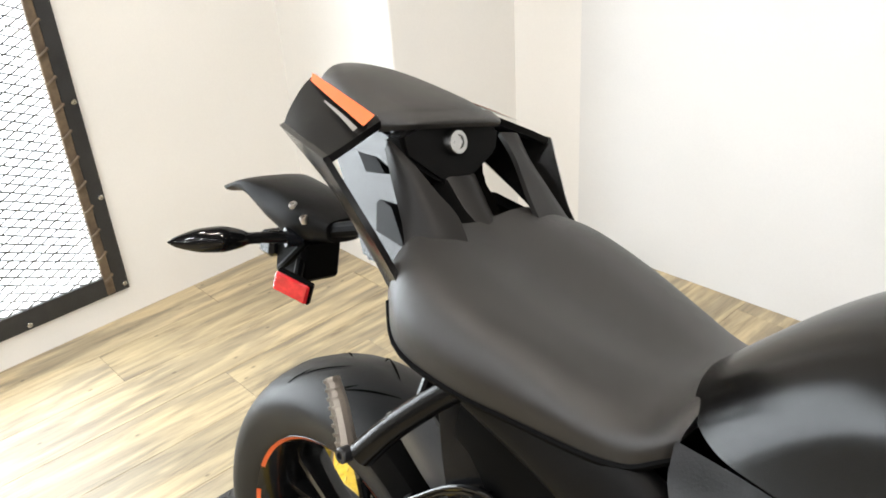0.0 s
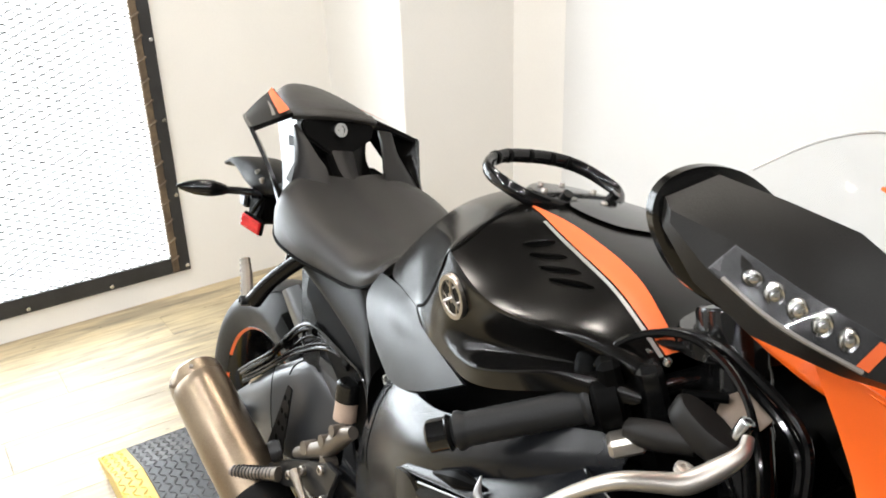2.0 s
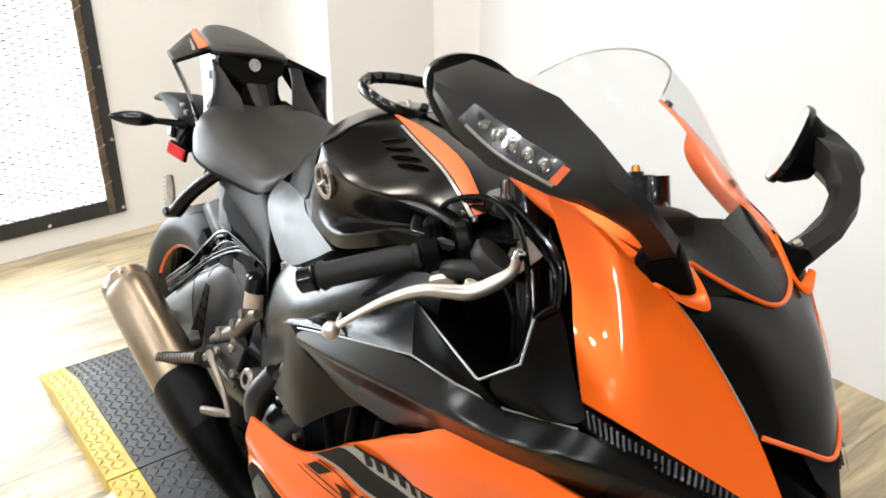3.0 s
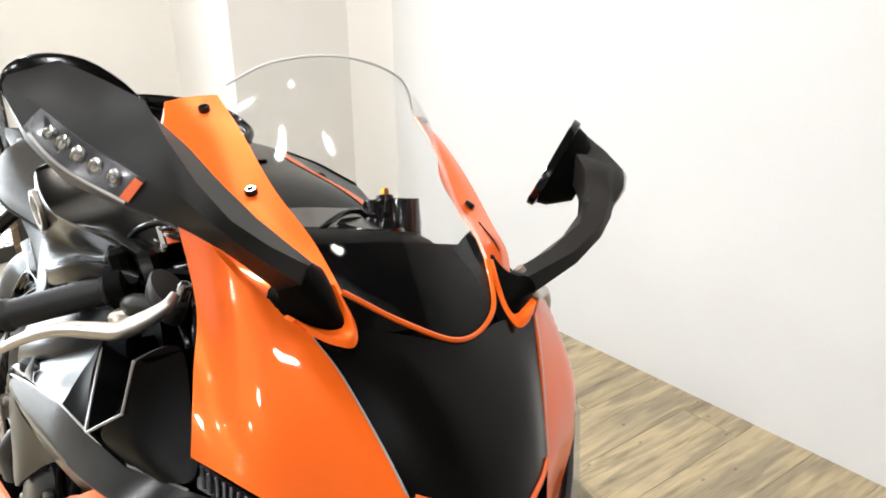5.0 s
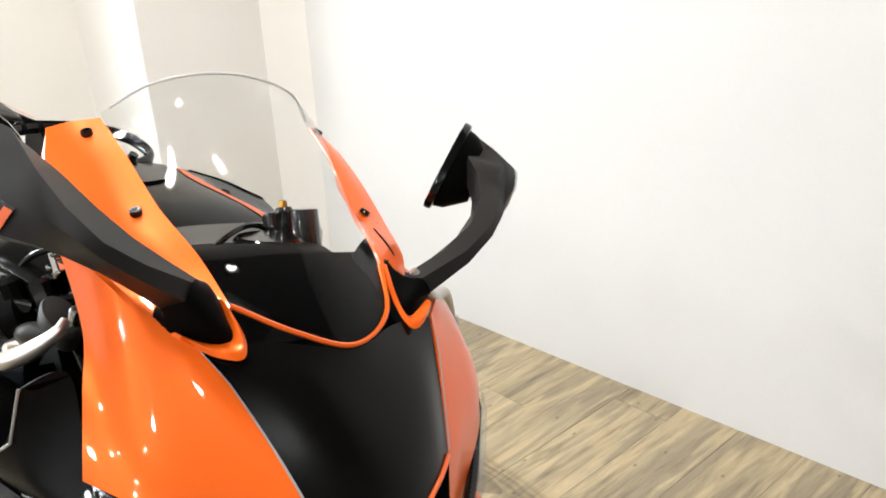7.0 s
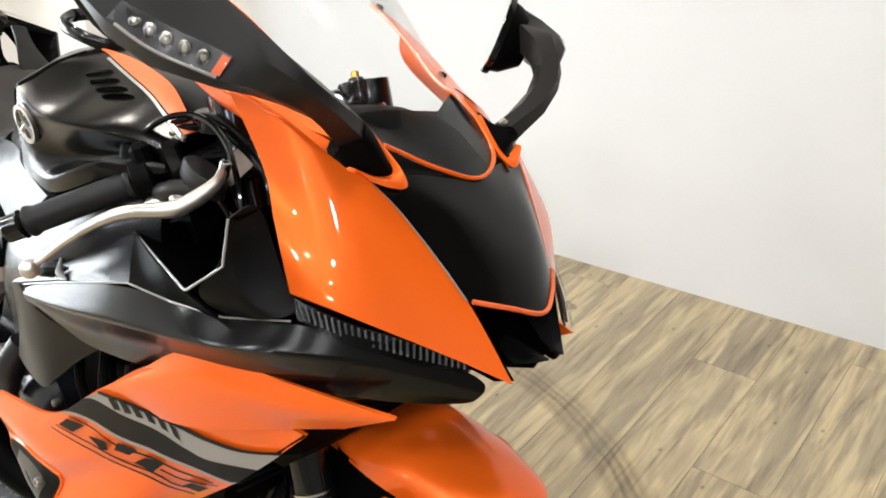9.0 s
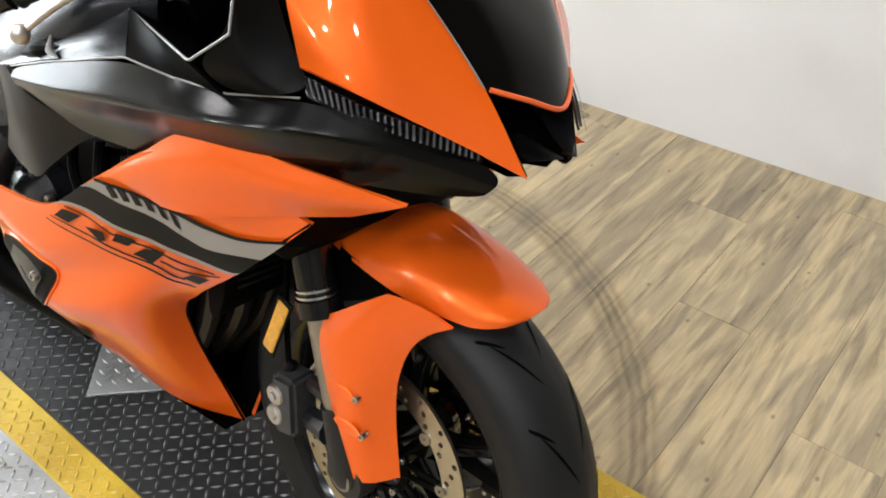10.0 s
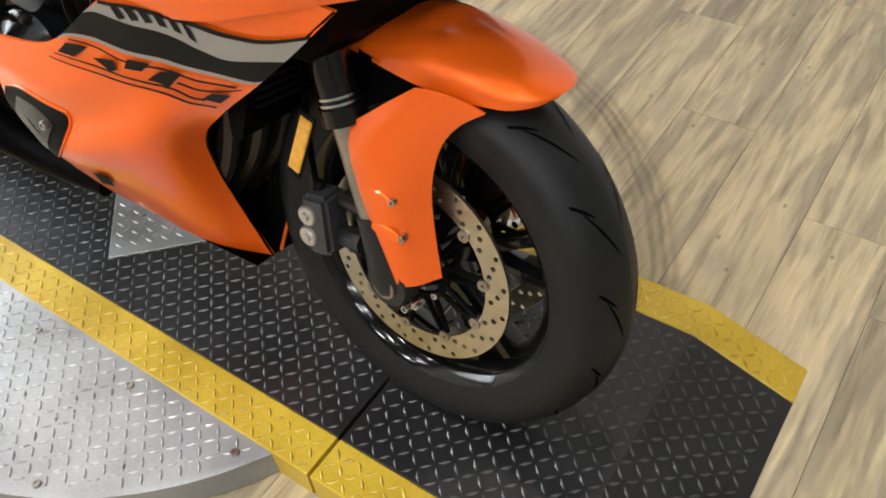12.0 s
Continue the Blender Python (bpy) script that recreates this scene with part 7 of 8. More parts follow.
for s in (-1, 1):
    TRIM = [
        side([(1.089, -0.181, 1.131), (1.095, -0.158, 1.140), (1.101, -0.130, 1.146)] if s < 0 else [(1.052, -0.190, 1.122), (1.068, -0.165, 1.138), (1.085, -0.140, 1.146)], s),
        side([(1.140, -0.194, 1.087), (1.154, -0.162, 1.108), (1.165, -0.130, 1.120)], s),
        side([(1.225, -0.188, 1.052), (1.234, -0.156, 1.069), (1.240, -0.125, 1.078)], s),
        side([(1.300, -0.166, 1.025), (1.305, -0.140, 1.040), (1.307, -0.116, 1.047)], s),
        side([(1.358, -0.122, 1.008), (1.360, -0.116, 1.011), (1.361, -0.110, 1.013)], s),
    ]
    if s > 0:
        TRIM = [
            [(1.085, 0.160, 1.140), (1.083, 0.155, 1.145), (1.082, 0.148, 1.146)],
            [(1.130, 0.165, 1.120), (1.128, 0.152, 1.126), (1.126, 0.140, 1.128)],
            [(1.190, 0.162, 1.088), (1.186, 0.145, 1.096), (1.182, 0.128, 1.098)],
            [(1.255, 0.152, 1.052), (1.248, 0.132, 1.062), (1.241, 0.110, 1.066)],
            [(1.305, 0.135, 1.034), (1.302, 0.115, 1.043), (1.296, 0.094, 1.050)],
            [(1.345, 0.108, 1.020), (1.342, 0.094, 1.028), (1.338, 0.079, 1.033)],
        ]
    SHOULDER = [
        [(1.093, -0.182, 1.127), (1.140, -0.194, 1.087), (1.225, -0.188, 1.052), (1.300, -0.166, 1.025), (1.352, -0.148, 1.008)],
        [(1.122, -0.196, 1.086), (1.165, -0.204, 1.058), (1.235, -0.202, 1.032), (1.306, -0.180, 1.016), (1.353, -0.150, 1.009)],
        [(1.190, -0.212, 1.064), (1.240, -0.214, 1.054), (1.312, -0.205, 1.038), (1.345, -0.178, 1.006), (1.356, -0.162, 1.000)],
    ] if s < 0 else [
        [(1.130, 0.164, 1.118), (1.190, 0.161, 1.086), (1.255, 0.151, 1.050), (1.305, 0.134, 1.032), (1.345, 0.107, 1.018)],
        [(1.150, 0.164, 1.070), (1.205, 0.162, 1.042), (1.262, 0.158, 1.016), (1.310, 0.146, 1.004), (1.352, 0.120, 1.000)],
        [(1.285, 0.188, 0.985), (1.295, 0.184, 0.988), (1.318, 0.176, 0.992), (1.342, 0.156, 0.993), (1.362, 0.134, 0.992)],
    ]
    panel("cowl_shoulder", SHOULDER, M["orange"], bike, 0.004, 12, 20, "glossy orange cowl shoulder under the mirror", sharp=60)
    trim = panel("screen_trim", TRIM, M["orange"], bike, 0.004, 24, 8, "orange panel beside the windscreen", sharp=60)
    tk = Skin(TRIM)
    for u in (0.10, 0.50) if s < 0 else (0.06, 0.58):
        bpart("screen_screw", bolt(tk.lift(u, 0.66, 0.002, (0, s, 1)), (0.2, s * 0.5, 1), 0.0062, 0.003), "gloss_black", trim, "black dome screw")
    # pointed orange tongue below the mirror foot
    rim_out = [(1.358, -0.112, 1.014), (1.385, -0.108, 0.993), (1.400, -0.116, 0.979), (1.392, -0.134, 0.979), (1.378, -0.149, 0.984)] if s < 0 else [(1.338, 0.076, 1.032), (1.366, 0.073, 1.008), (1.385, 0.072, 0.992), (1.400, 0.078, 0.982), (1.399, 0.092, 0.986), (1.389, 0.108, 0.997)]
    rim_in = [(1.345, -0.120, 1.018), (1.368, -0.117, 1.000), (1.380, -0.121, 0.988), (1.372, -0.142, 0.988), (1.356, -0.166, 0.998)] if s < 0 else [(1.338, 0.086, 1.032), (1.362, 0.081, 1.007), (1.376, 0.082, 0.993), (1.384, 0.087, 0.990), (1.382, 0.099, 0.996), (1.376, 0.114, 1.003)]
    panel("mirror_surround", [rim_out, [tuple(a.lerp(b, 0.5) + Vector((0.004, 0, 0.003))) for a, b in zip(map(Vector, rim_out), map(Vector, rim_in))], rim_in], M["orange"], trim, 0.004, 6, 30)

    # mirror: one blade from the foot to the head
    rings = [
        [(1.193, -0.351, 1.152), (1.203, -0.356, 1.146), (1.204, -0.355, 1.138), (1.196, -0.350, 1.132), (1.190, -0.347, 1.138), (1.189, -0.348, 1.148)],
        [(1.202, -0.315, 1.170), (1.240, -0.334, 1.136), (1.232, -0.346, 1.117), (1.221, -0.340, 1.104), (1.198, -0.325, 1.125), (1.194, -0.313, 1.160)],
        [(1.240, -0.292, 1.163), (1.281, -0.307, 1.117), (1.274, -0.328, 1.094), (1.256, -0.318, 1.080), (1.215, -0.295, 1.110), (1.214, -0.285, 1.152)],
        [(1.280, -0.270, 1.154), (1.322, -0.277, 1.100), (1.314, -0.288, 1.076), (1.296, -0.275, 1.066), (1.245, -0.255, 1.095), (1.248, -0.255, 1.142)],
        [(1.332, -0.268, 1.131), (1.352, -0.268, 1.098), (1.336, -0.270, 1.073), (1.316, -0.250, 1.062), (1.285, -0.225, 1.085), (1.298, -0.238, 1.122)],
        [(1.368, -0.258, 1.107), (1.374, -0.256, 1.088), (1.352, -0.252, 1.066), (1.332, -0.226, 1.055), (1.312, -0.205, 1.072), (1.334, -0.222, 1.100)],
        [(1.388, -0.238, 1.083), (1.390, -0.236, 1.070), (1.364, -0.230, 1.056), (1.344, -0.200, 1.044), (1.330, -0.184, 1.056), (1.356, -0.200, 1.078)],
        [(1.385, -0.204, 1.065), (1.388, -0.205, 1.052), (1.362, -0.206, 1.040), (1.345, -0.176, 1.030), (1.336, -0.160, 1.042), (1.360, -0.172, 1.060)],
        [(1.369, -0.153, 1.042), (1.376, -0.162, 1.028), (1.354, -0.172, 1.016), (1.340, -0.152, 1.012), (1.334, -0.138, 1.026), (1.350, -0.138, 1.038)],
    ]
    if s > 0:
        # the mirror on this side is folded a little differently
        folds = ((0.030, 0.017, -0.005), (0.030, 0.017, -0.005), (0.018, 0.014, -0.003), (0.0, 0.010, 0.0), (-0.015, 0.008, 0.0), (-0.024, 0.008, 0.0), (-0.022, 0.020, -0.004), (-0.008, 0.032, -0.012), (0.0, 0.043, -0.018))
        rings = [[tuple(Vector(p_) + Vector(d_)) for p_ in r] for r, d_ in zip(rings, folds)]
        rings[2][:2] = [(1.270, -0.304, 1.150), (1.300, -0.311, 1.132)]
        rings[3][:2] = [(1.302, -0.288, 1.136), (1.326, -0.286, 1.116)]
        # its arm is slim
        for k, f_ in ((3, 0.35), (4, 0.50), (5, 0.55), (6, 0.50), (7, 0.30)):
            for n_, m_ in ((3, 2), (4, 1), (5, 0)):
                rings[k][n_] = tuple(Vector(rings[k][n_]).lerp(Vector(rings[k][m_]), f_))
        # the shell stays in front of the glass, and its foot leans inwards
        mid, up, out = Vector((1.228, 0.262, 1.124)), Vector((-0.0195, 0.0714, 0.0963)), Vector((-0.690, 0.715, -0.09))
        normal = up.cross(out).normalized()
        if normal.x > 0:
            normal.negate()
        for k, r in enumerate(rings):
            for n_, p_ in enumerate(r):
                v = Vector((p_[0], -p_[1], p_[2]))
                if k < 6:
                    v -= normal * max(0.0, (v - mid).dot(normal) + 0.018)
                r[n_] = (v.x, -v.y, v.z)
    rings = [[tuple((Vector(a) * 3 + Vector(b) + Vector(c)) / 5) for a, b, c in zip(r, rings[max(k - 1, 0)], rings[min(k + 1, 8)])] if 5 <= k < 8 else r for k, r in enumerate(rings)]
    own = grid([side(r, s) for r in rings], None, wrap=True, caps=True)
    bmesh.ops.bevel(own, geom=[e for e in own.edges if len(e.link_faces) == 2 and e.calc_face_angle(0) > 0.05], offset=0.0025, segments=2, affect="EDGES")
    mir = bpart("mirror", own, "shell", label="matt black faired mirror with built-in indicator", sharp=38 if s < 0 else 45)
    own = loft([side(r, s) for r in (rings[-1], [(1.368, -0.132, 1.024), (1.380, -0.140, 1.008), (1.358, -0.168, 1.004), (1.338, -0.162, 1.012), (1.326, -0.130, 1.028), (1.346, -0.126, 1.032)] if s < 0 else [(1.362, -0.094, 1.018), (1.378, -0.098, 1.004), (1.362, -0.128, 1.002), (1.342, -0.124, 1.012), (1.330, -0.096, 1.032), (1.346, -0.090, 1.030)], [(1.366, -0.116, 1.004), (1.381, -0.118, 0.988), (1.360, -0.165, 0.993), (1.336, -0.170, 1.010), (1.318, -0.124, 1.026), (1.342, -0.117, 1.022)] if s < 0 else [(1.362, -0.081, 1.010), (1.379, -0.084, 0.990), (1.366, -0.126, 0.996), (1.345, -0.136, 1.008), (1.328, -0.096, 1.034), (1.338, -0.083, 1.032)])], 24, 10)
    bpart("foot", own, "black", mir, "black rubber mirror foot")
    # clear indicator lens over five small lamps on the front of the head
    stations = [side(r, s) for r in rings[1:4]]
    toward = Vector((0.75, 0.62 * s, -0.05))
    LED = [[tuple(Vector(r[1]).lerp(Vector(r[2]), f) + toward * 0.0008) for r in stations] for f in (0.06, 0.94)]
    ind = panel("indicator", LED, M["rib"], mir, 0.001, 6, 18, "clear LED indicator with an amber tip")
    ek = Skin(LED)
    for k in range(5):
        f = 0.22 + 0.15 * k
        c = ek.lift(0.48, f, 0.0006, toward)
        own = lathe([(0.0004, 0.003), (0.003, 0.0026), (0.0045, 0.001), (0.0062, 0.0022), (0.0078, 0.0005), (0.0084, -0.002)], 14, "z")
        own.transform(Matrix.Translation(c) @ toward.to_track_quat("Z", "Y").to_matrix().to_4x4() @ Matrix.Diagonal((0.85, 1.0 if k else 0.7, 1, 1)))
        bpart("led", own, "chrome", ind)
    len_ = panel("lens", [[tuple(Vector(p) + toward * 0.0028) for p in r] for r in LED], M["lens"], ind, 0.001, 6, 18)
    len_.visible_shadow = False
    bpart("lens_edge", tube([ek.lift(0.97, 0.1 + 0.88 * k / 12, 0.0016, toward) for k in range(13)], 0.0016, 6), "silver_band", ind)
    bpart("amber_tip", ek.patch([(0.1, 0.93), (0.1, 1.0)], [(0.9, 0.93), (0.9, 1.0)], 0.0022, toward, 4, 3), "orange_matt", ind)
    if s > 0:
        across = up.cross(normal).normalized() * 0.034
        oval = lambda d_, k_: [tuple(mid + normal * d_ + (up * 0.53 * math.copysign(abs(math.sin(a)) ** 0.85, math.sin(a)) + across * math.cos(a)) * k_) for a in [math.pi * 2 * n_ / 40 for n_ in range(40)]]
        bpart("mirror_pod", loft([oval(-0.045, 0.50), oval(-0.020, 0.84), oval(-0.006, 0.90)], 40), "black", mir)
        bpart("mirror_rim", loft([oval(-0.008, 0.90), oval(-0.006, 0.985), oval(0.0, 1.0), oval(0.003, 0.99), oval(0.003, 0.93)], 40), "gloss_black", mir)
        bpart("mirror_glass", loft([oval(0.0030, 0.935), oval(0.0040, 0.930)], 40), "mirror", mir, "mirror glass")
        continue
    pod = loft([side(r, s) for r in ([(1.212, -0.316, 1.142), (1.214, -0.326, 1.124), (1.230, -0.298, 1.096), (1.250, -0.262, 1.096), (1.236, -0.262, 1.128)], [(1.200, -0.318, 1.158), (1.196, -0.326, 1.132), (1.208, -0.298, 1.098), (1.226, -0.258, 1.098), (1.216, -0.256, 1.140)])], 20)
    bpart("mirror_pod", pod, "black", mir)
    rim_pts = [(1.189, -0.350, 1.160), (1.188, -0.352, 1.135), (1.196, -0.325, 1.100), (1.210, -0.285, 1.078), (1.224, -0.246, 1.072), (1.229, -0.236, 1.084), (1.222, -0.246, 1.140), (1.208, -0.285, 1.170), (1.196, -0.322, 1.174)]
    plate = lambda dx, k: [tuple(Vector((1.206, -0.297, 1.125)) + (Vector(p) - Vector((1.206, -0.297, 1.125))) * k + Vector((-0.95, 0.30, 0)) * dx) for p in rim_pts]
    rim = bpart("mirror_rim", loft([side(plate(d_, k_), s) for d_, k_ in ((-0.002, 0.92), (0.0, 1.0), (0.008, 1.0), (0.010, 0.96))], 36), "gloss_black", mir)
    bpart("mirror_glass", loft([side(plate(d_, k_), s) for d_, k_ in ((0.0095, 0.93), (0.0106, 0.93))], 36), "mirror", mir, "mirror glass")

# dash, yoke and cockpit
own = loft([[(1.20, -0.10, 1.00), (1.20, 0.10, 1.00), (1.16, 0.10, 1.015), (1.16, -0.10, 1.015)], [(1.26, -0.085, 0.985), (1.26, 0.085, 0.985), (1.24, 0.08, 1.02), (1.24, -0.08, 1.02)], [(1.36, -0.08, 0.955), (1.36, 0.08, 0.955), (1.36, 0.07, 0.97), (1.36, -0.07, 0.97)]], 20, 12)
dash = bpart("instrument_panel", own, "black", label="black instrument panel behind the screen")
own = loft([[(1.170 + r * a * 0.7, 0.045 + r * b, 1.022 + h) for a, b in ((1, 0), (0.7, 0.7), (0, 1), (-0.7, 0.7), (-1, 0), (-0.7, -0.7), (0, -1), (0.7, -0.7))] for r, h in ((0.045, -0.02), (0.045, 0.0), (0.04, 0.004))], 24)
bpart("dial_hood", own, "gloss_black", dash)
own = grid([[(1.24, -0.13, 1.02), (1.26, 0.0, 1.03), (1.24, 0.13, 1.02)], [(1.30, -0.10, 1.005), (1.32, 0.0, 1.005), (1.30, 0.10, 1.005)], [(1.37, -0.10, 0.965), (1.38, 0.0, 0.955), (1.37, 0.10, 0.965)]])
bmesh.ops.solidify(own, geom=own.faces[:], thickness=0.003)
bpart("screen_shroud", own, "black", dash, "black shroud under the screen")
for s in (-1, 1):
    WING = [side([(1.270, -0.119, 1.056), (1.307, -0.114, 1.042), (1.352, -0.106, 1.012), (1.388, -0.100, 0.980)], s), side([(1.260, -0.105, 1.030), (1.300, -0.100, 1.010), (1.345, -0.094, 0.985), (1.372, -0.090, 0.962)], s), side([(1.250, -0.100, 1.000), (1.290, -0.090, 0.985), (1.330, -0.082, 0.965), (1.360, -0.08, 0.955)], s)]
    panel("shroud_side", WING, M["black"], dash, 0.003, 8, 14)
own = loft([[(1.08, -0.135, 0.985), (1.14, -0.135, 0.985), (1.16, 0.0, 0.985), (1.14, 0.135, 0.985), (1.08, 0.135, 0.985), (1.05, 0.0, 0.985)], [(1.08, -0.135, 1.005), (1.14, -0.135, 1.005), (1.16, 0.0, 1.005), (1.14, 0.135, 1.005), (1.08, 0.135, 1.005), (1.05, 0.0, 1.005)]], 32)
yoke = bpart("top_yoke", own, "gloss_black", label="black top yoke with fork caps", steer=True)
for s in (-1, 1):
    bpart("fork_cap", merge(lathe([(0.0005, 0.05), (0.010, 0.05), (0.012, 0.046), (0.026, 0.044), (0.028, 0.04), (0.028, -0.04)], 24, "z"), lathe([(0.0005, 0.0), (0.001, 0.0)], 6, "z"), Matrix()), "gloss_black", yoke).data.transform(STEER @ Matrix.Translation((1.118, 0.104 * s, 0.985)) @ Vector((-RAKE, 0, 1)).to_track_quat("Z", "Y").to_matrix().to_4x4())
    bpart("preload_adjuster", lathe([(0.0005, 0.007), (0.0045, 0.007), (0.006, 0.005), (0.006, -0.002)], 6, "z"), "gold", yoke, "gold fork adjuster").data.transform(STEER @ Matrix.Translation((1.101, 0.104 * s, 1.034)) @ Vector((-RAKE, 0, 1)).to_track_quat("Z", "Y").to_matrix().to_4x4())
    # clip-on bar, grip, switchgear, lever
    own = tube(side([(1.110, -0.105, 0.965), (1.075, -0.165, 0.935), (1.045, -0.210, 0.912), (0.960, -0.302, 0.852)], s), 0.011, 12)
    barr = bpart("handlebar", own, "gloss_black", label="black clip-on handlebar")
    g0, g1 = Vector(side([(1.050, -0.203, 0.915)], s)[0]), Vector(side([(0.968, -0.294, 0.857)], s)[0])
    rad = [0.0205, 0.0205] + [0.0165 + 0.0006 * (k % 2) for k in range(28)] + [0.0195, 0.0195, 0.014]
    own = tube([g0.lerp(g1, k / (len(rad) - 1)) for k in range(len(rad))], rad, 18)
    bpart("grip", own, "rubber", barr, "ribbed black rubber grip")
    e = (g1 - g0).normalized()
    own = tube([g1, g1 + e * 0.004, g1 + e * 0.006, g1 + e * 0.024, g1 + e * 0.027], [0.0145, 0.0185, 0.0165, 0.0165, 0.012], 16)
    bpart("bar_end", own, "gloss_black", barr)
    own = tube([g0 - e * 0.030, g0 - e * 0.026, g0 - e * 0.006, g0 - e * 0.002], [0.022, 0.030, 0.030, 0.024], 14)
    turn = e.to_track_quat("X", "Z").to_matrix().to_4x4()
    merge(own, box(-0.011, 0.011, -0.017, 0.017, -0.040, 0.034, 0.006), Matrix.Translation(g0 - e * 0.016 + Vector((0.004, 0, 0.012))) @ turn)
    sw = bpart("switchgear", own, "black", barr)
    own = box(-0.013, 0.013, -0.020, 0.020, -0.042, 0.030, 0.006)
    own.transform(Matrix.Translation(g0 - e * 0.052 + Vector((0.006, 0, 0.006))) @ turn)
    bpart("switch_housing", own, "gloss_black", sw)
    for q in (-0.012, 0.010):
        bpart("housing_screw", bolt(tuple(g0 - e * 0.052 + Vector((0.004 + q, 0, 0.038))), (0.2, 0, 1), 0.004, 0.003), "chrome", sw)
    # cable elbow above the throttle drum
    own = tube(side([(1.040, -0.200, 0.925), (1.026, -0.192, 0.950), (1.034, -0.182, 0.966), (1.052, -0.168, 0.975)], s), [0.013, 0.013, 0.011, 0.007], 12, 16)
    bpart("cable_elbow", own, "black", sw)
    # clamp and flat reservoir body of the master cylinder
    own = lathe([(0.0004, 0.010), (0.9, 0.010), (1.0, 0.006), (1.0, -0.010), (0.86, -0.014), (0.0004, -0.014)], 28, "z")
    own.transform(Matrix.Translation(side([(1.160, -0.185, 0.944)], s)[0]) @ Matrix.Rotation(0.32, 4, "Y") @ Matrix.Diagonal((0.036, 0.018, 1, 1)))
    tube(side([(1.098, -0.198, 0.912), (1.128, -0.200, 0.922), (1.160, -0.190, 0.930)], s), [0.012, 0.014, 0.011], 12, 10, own)
    mc = bpart("master_cylinder", own, "shell", barr, "black master cylinder with flat cap")
    own = box(-0.020, 0.014, -0.014, 0.014, -0.016, 0.002, 0.004)
    own.transform(Matrix.Translation(side([(1.094, -0.205, 0.905)], s)[0]) @ turn)
    bpart("bar_clamp", own, "lever", mc, "pale alloy bar clamp")
    bpart("banjo_bolt", bolt(side([(1.192, -0.182, 0.960)], s)[0], (0.3, 0, 1), 0.007, 0.009), "chrome", mc)
    path = [(1.117, -0.360, 0.859), (1.134, -0.335, 0.886), (1.149, -0.312, 0.905), (1.164, -0.288, 0.917), (1.180, -0.262, 0.920), (1.193, -0.243, 0.923), (1.203, -0.222, 0.936), (1.210, -0.205, 0.952), (1.206, -0.196, 0.962)]
    shift = Vector((0.148, -0.087, 0.067)) if s > 0 else Vector()
    own = tube([tuple(Vector(p) + shift) for p in side(path, s)], [0.0040, 0.0045, 0.0058, 0.0074, 0.0085, 0.0095, 0.0092, 0.0065, 0.005], 12, 44)
    merge(own, lathe([(0.0004, 0.0105), (0.006, 0.009), (0.0095, 0.004), (0.0100, 0.0), (0.009, -0.005), (0.005, -0.009), (0.0004, -0.0105)], 16, "z"), Matrix.Translation(Vector(side([(1.115, -0.363, 0.855)], s)[0]) + shift))
    lv = bpart("lever", own, "lever", barr, "champagne alloy lever with ball end")
    bpart("lever_bolt", bolt(tuple(Vector(side([(1.186, -0.238, 0.930)], s)[0]) + shift), (0.2, 0, 1), 0.0085, 0.003), "lever", lv)
# cables and hoses, cockpit clutter
bpart("control_cable", tube([(1.050, -0.170, 0.975), (1.075, -0.150, 0.994), (1.110, -0.142, 1.002), (1.150, -0.142, 0.996), (1.225, -0.148, 0.965), (1.245, -0.15, 0.90)], 0.0048, 8, 36), "gloss_black", label="black control cable")
bpart("control_cable", tube([(1.045, -0.172, 0.970), (1.080, -0.152, 0.984), (1.120, -0.142, 0.988), (1.165, -0.142, 0.980), (1.225, -0.146, 0.945), (1.235, -0.15, 0.86)], 0.0048, 8, 36), "gloss_black", label="black control cable")
bpart("control_cable", tube([(1.06, 0.19, 0.94), (1.08, 0.15, 0.99), (1.14, 0.12, 1.0), (1.2, 0.14, 0.94)], 0.0038, 8, 30), "gloss_black", label="black control cable")
bpart("control_cable", tube([(1.15, -0.18, 0.94), (1.19, -0.17, 0.90), (1.20, -0.16, 0.84), (1.20, -0.13, 0.78)], 0.0038, 8, 20), "gloss_black", label="black control cable")
bpart("control_cable", tube([(1.03, -0.20, 0.935), (1.06, -0.185, 0.985), (1.11, -0.165, 1.005), (1.17, -0.165, 0.985), (1.215, -0.175, 0.925), (1.225, -0.17, 0.85)], 0.0038, 8, 36), "gloss_black", label="black control cable")
bpart("control_cable", tube([(1.10, 0.12, 0.99), (1.13, 0.05, 1.03), (1.17, -0.02, 1.02), (1.20, -0.06, 0.98)], 0.0038, 8, 24), "gloss_black", label="black control cable")
own = loft([[(1.150, -0.135, 0.970), (1.185, -0.150, 0.955), (1.18, -0.165, 0.935), (1.145, -0.15, 0.945)], [(1.155, -0.12, 0.985), (1.19, -0.135, 0.97), (1.185, -0.15, 0.95), (1.15, -0.135, 0.96)]], 16)
res = bpart("brake_reservoir", own, "reservoir_front", label="milky front brake fluid reservoir")
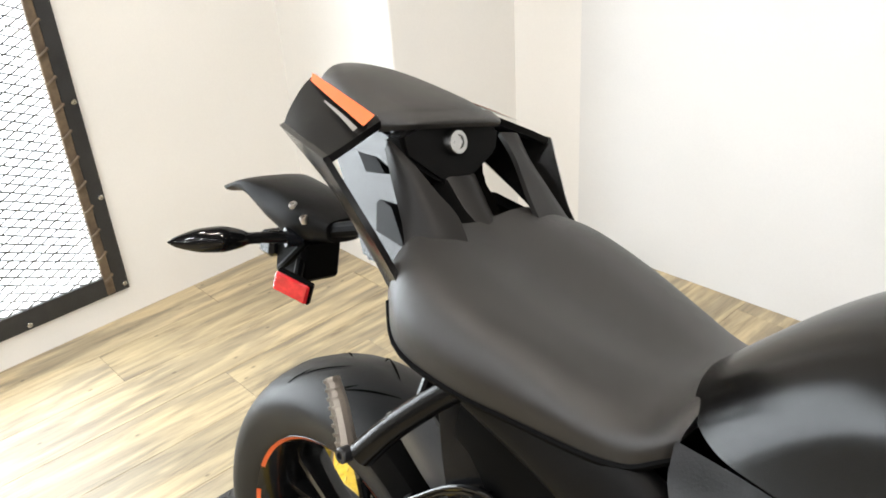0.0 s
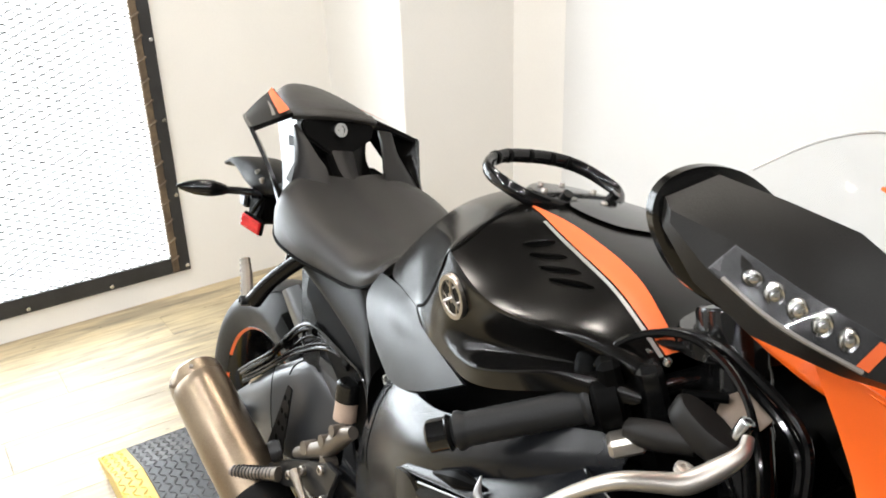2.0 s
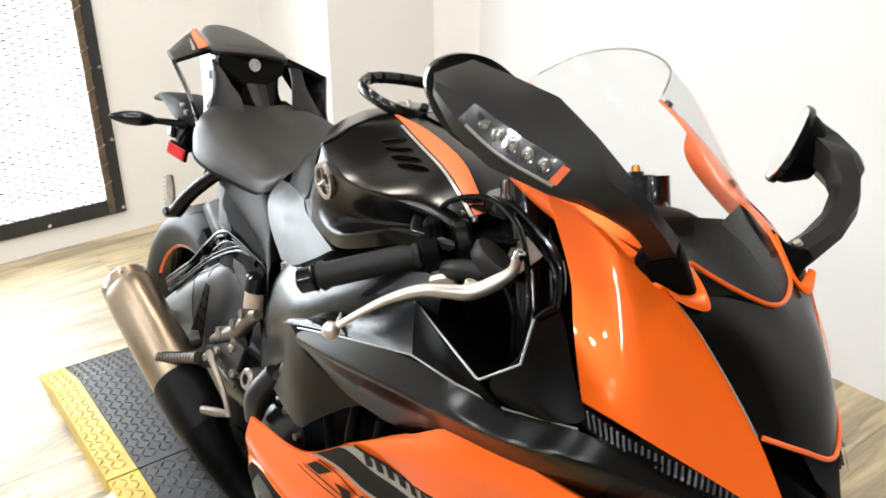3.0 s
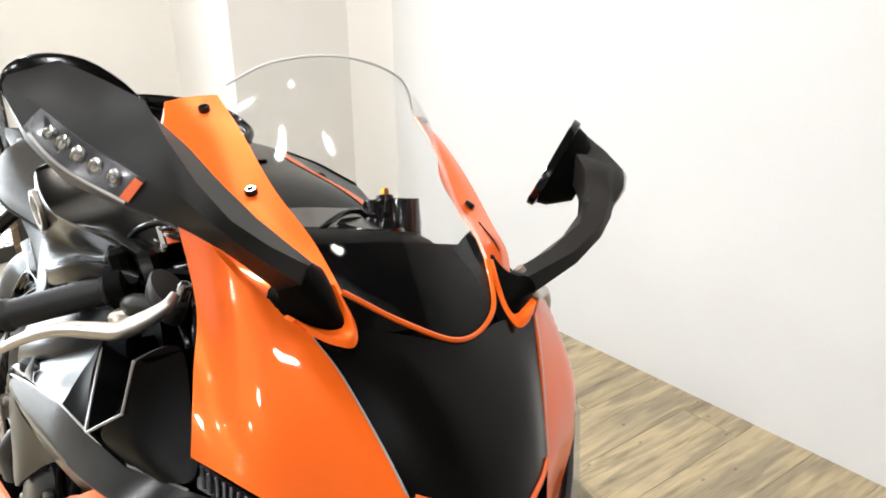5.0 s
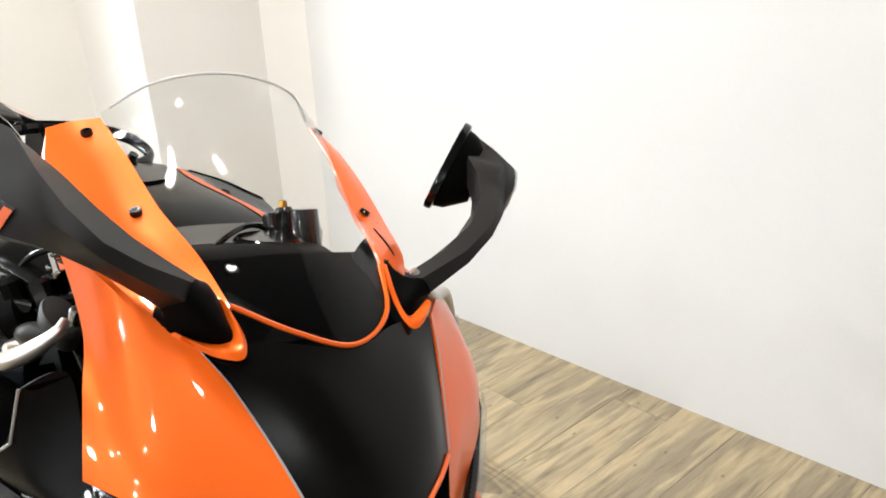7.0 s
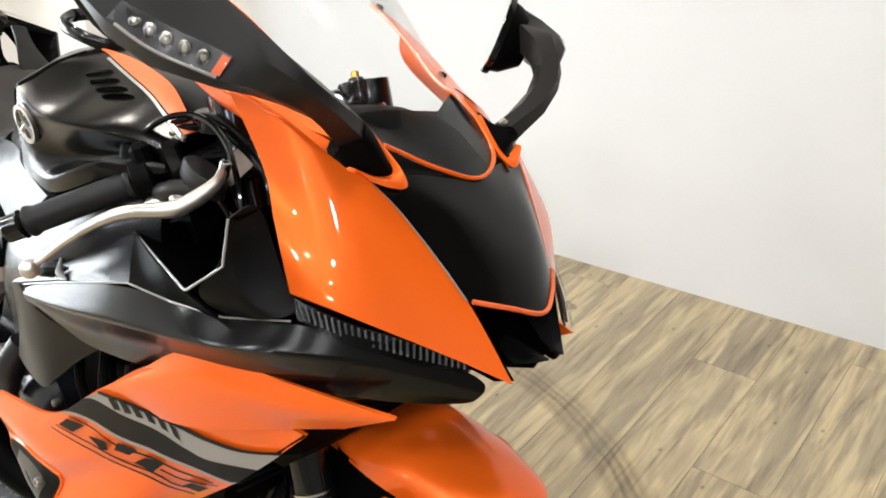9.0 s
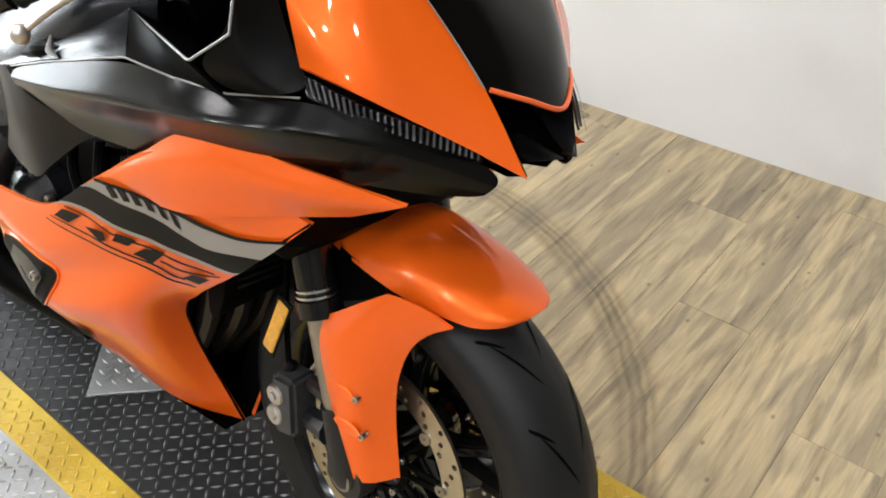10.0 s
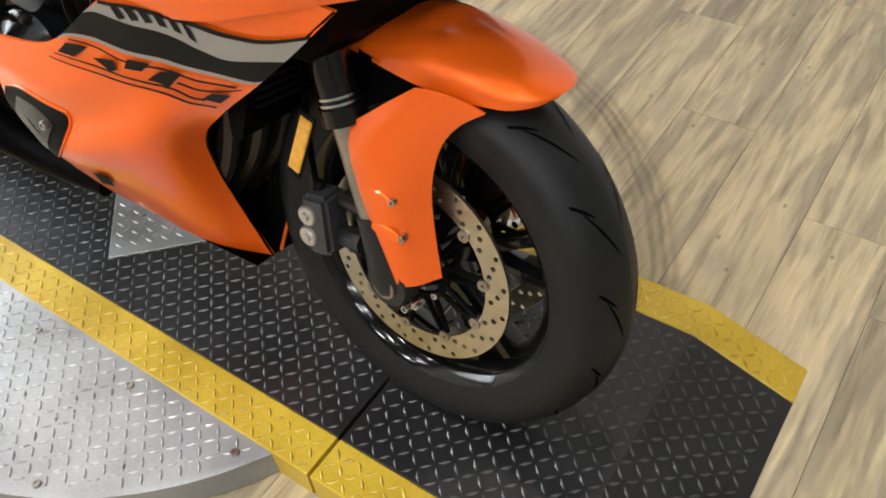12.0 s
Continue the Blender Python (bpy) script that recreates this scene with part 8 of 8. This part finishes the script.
bpart("reservoir_arm", tube([(1.12, -0.17, 0.955), (1.15, -0.145, 0.962)], 0.005, 8), "black", res)
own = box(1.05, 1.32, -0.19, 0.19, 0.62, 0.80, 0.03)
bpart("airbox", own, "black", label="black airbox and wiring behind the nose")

# ---- floor planks ----
PW, PL = 0.178, 1.22
plank_mesh = bpy.data.meshes.new("plank")
own = box(-PW / 2 + 0.0005, PW / 2 - 0.0005, -PL / 2 + 0.0005, PL / 2 - 0.0005, -0.0024, 0.0, 0.0006)
own.to_mesh(plank_mesh)
own.free()
plank_mesh.materials.append(M["wood"])
far_verts, far_faces = [], []
for i in range(42):
    for j in range(-5, 3):
        x = -1.62 + PW * (i + 0.5)
        y = 0.615 + PL * (j + (0.5, 0.17, 0.84, 0.35, 0.66)[i % 5])
        if y - PL / 2 > 2.0 or y + PL / 2 < -4.9:
            continue
        # cut where the back wall stands
        end = min(PL / 2, 1.72 + 0.033 * x - y)
        if end < -PL / 2 + 0.03:
            continue
        if -1.7 < x < 2.9 and y > -1.6:
            mesh = plank_mesh
            if end < PL / 2:
                own = box(-PW / 2 + 0.0005, PW / 2 - 0.0005, -PL / 2 + 0.0005, end, -0.0024, 0.0, 0.0006)
                mesh = bpy.data.meshes.new("cut_plank")
                own.to_mesh(mesh)
                own.free()
                mesh.materials.append(M["wood"])
            ob = new("plank", mesh)
            ob.location = (x, y, FLOOR)
            ob.parent = floor
        else:
            k = len(far_verts)
            far_verts += [(x + a * (PW / 2 - 0.0005), y + (end if b > 0 else -PL / 2 + 0.0005), FLOOR + c) for c in (-0.0024, 0) for a, b in ((-1, -1), (1, -1), (1, 1), (-1, 1))]
            far_faces += [(k + 4, k + 5, k + 6, k + 7), (k, k + 1, k + 5, k + 4), (k + 1, k + 2, k + 6, k + 5), (k + 2, k + 3, k + 7, k + 6), (k + 3, k, k + 4, k + 7)]
me = bpy.data.meshes.new("far_planks")
me.from_pydata(far_verts, [], far_faces)
me.materials.append(M["wood"])
far = new("far_planks", me)
far.parent = floor
tagged(far, kind="stuff")
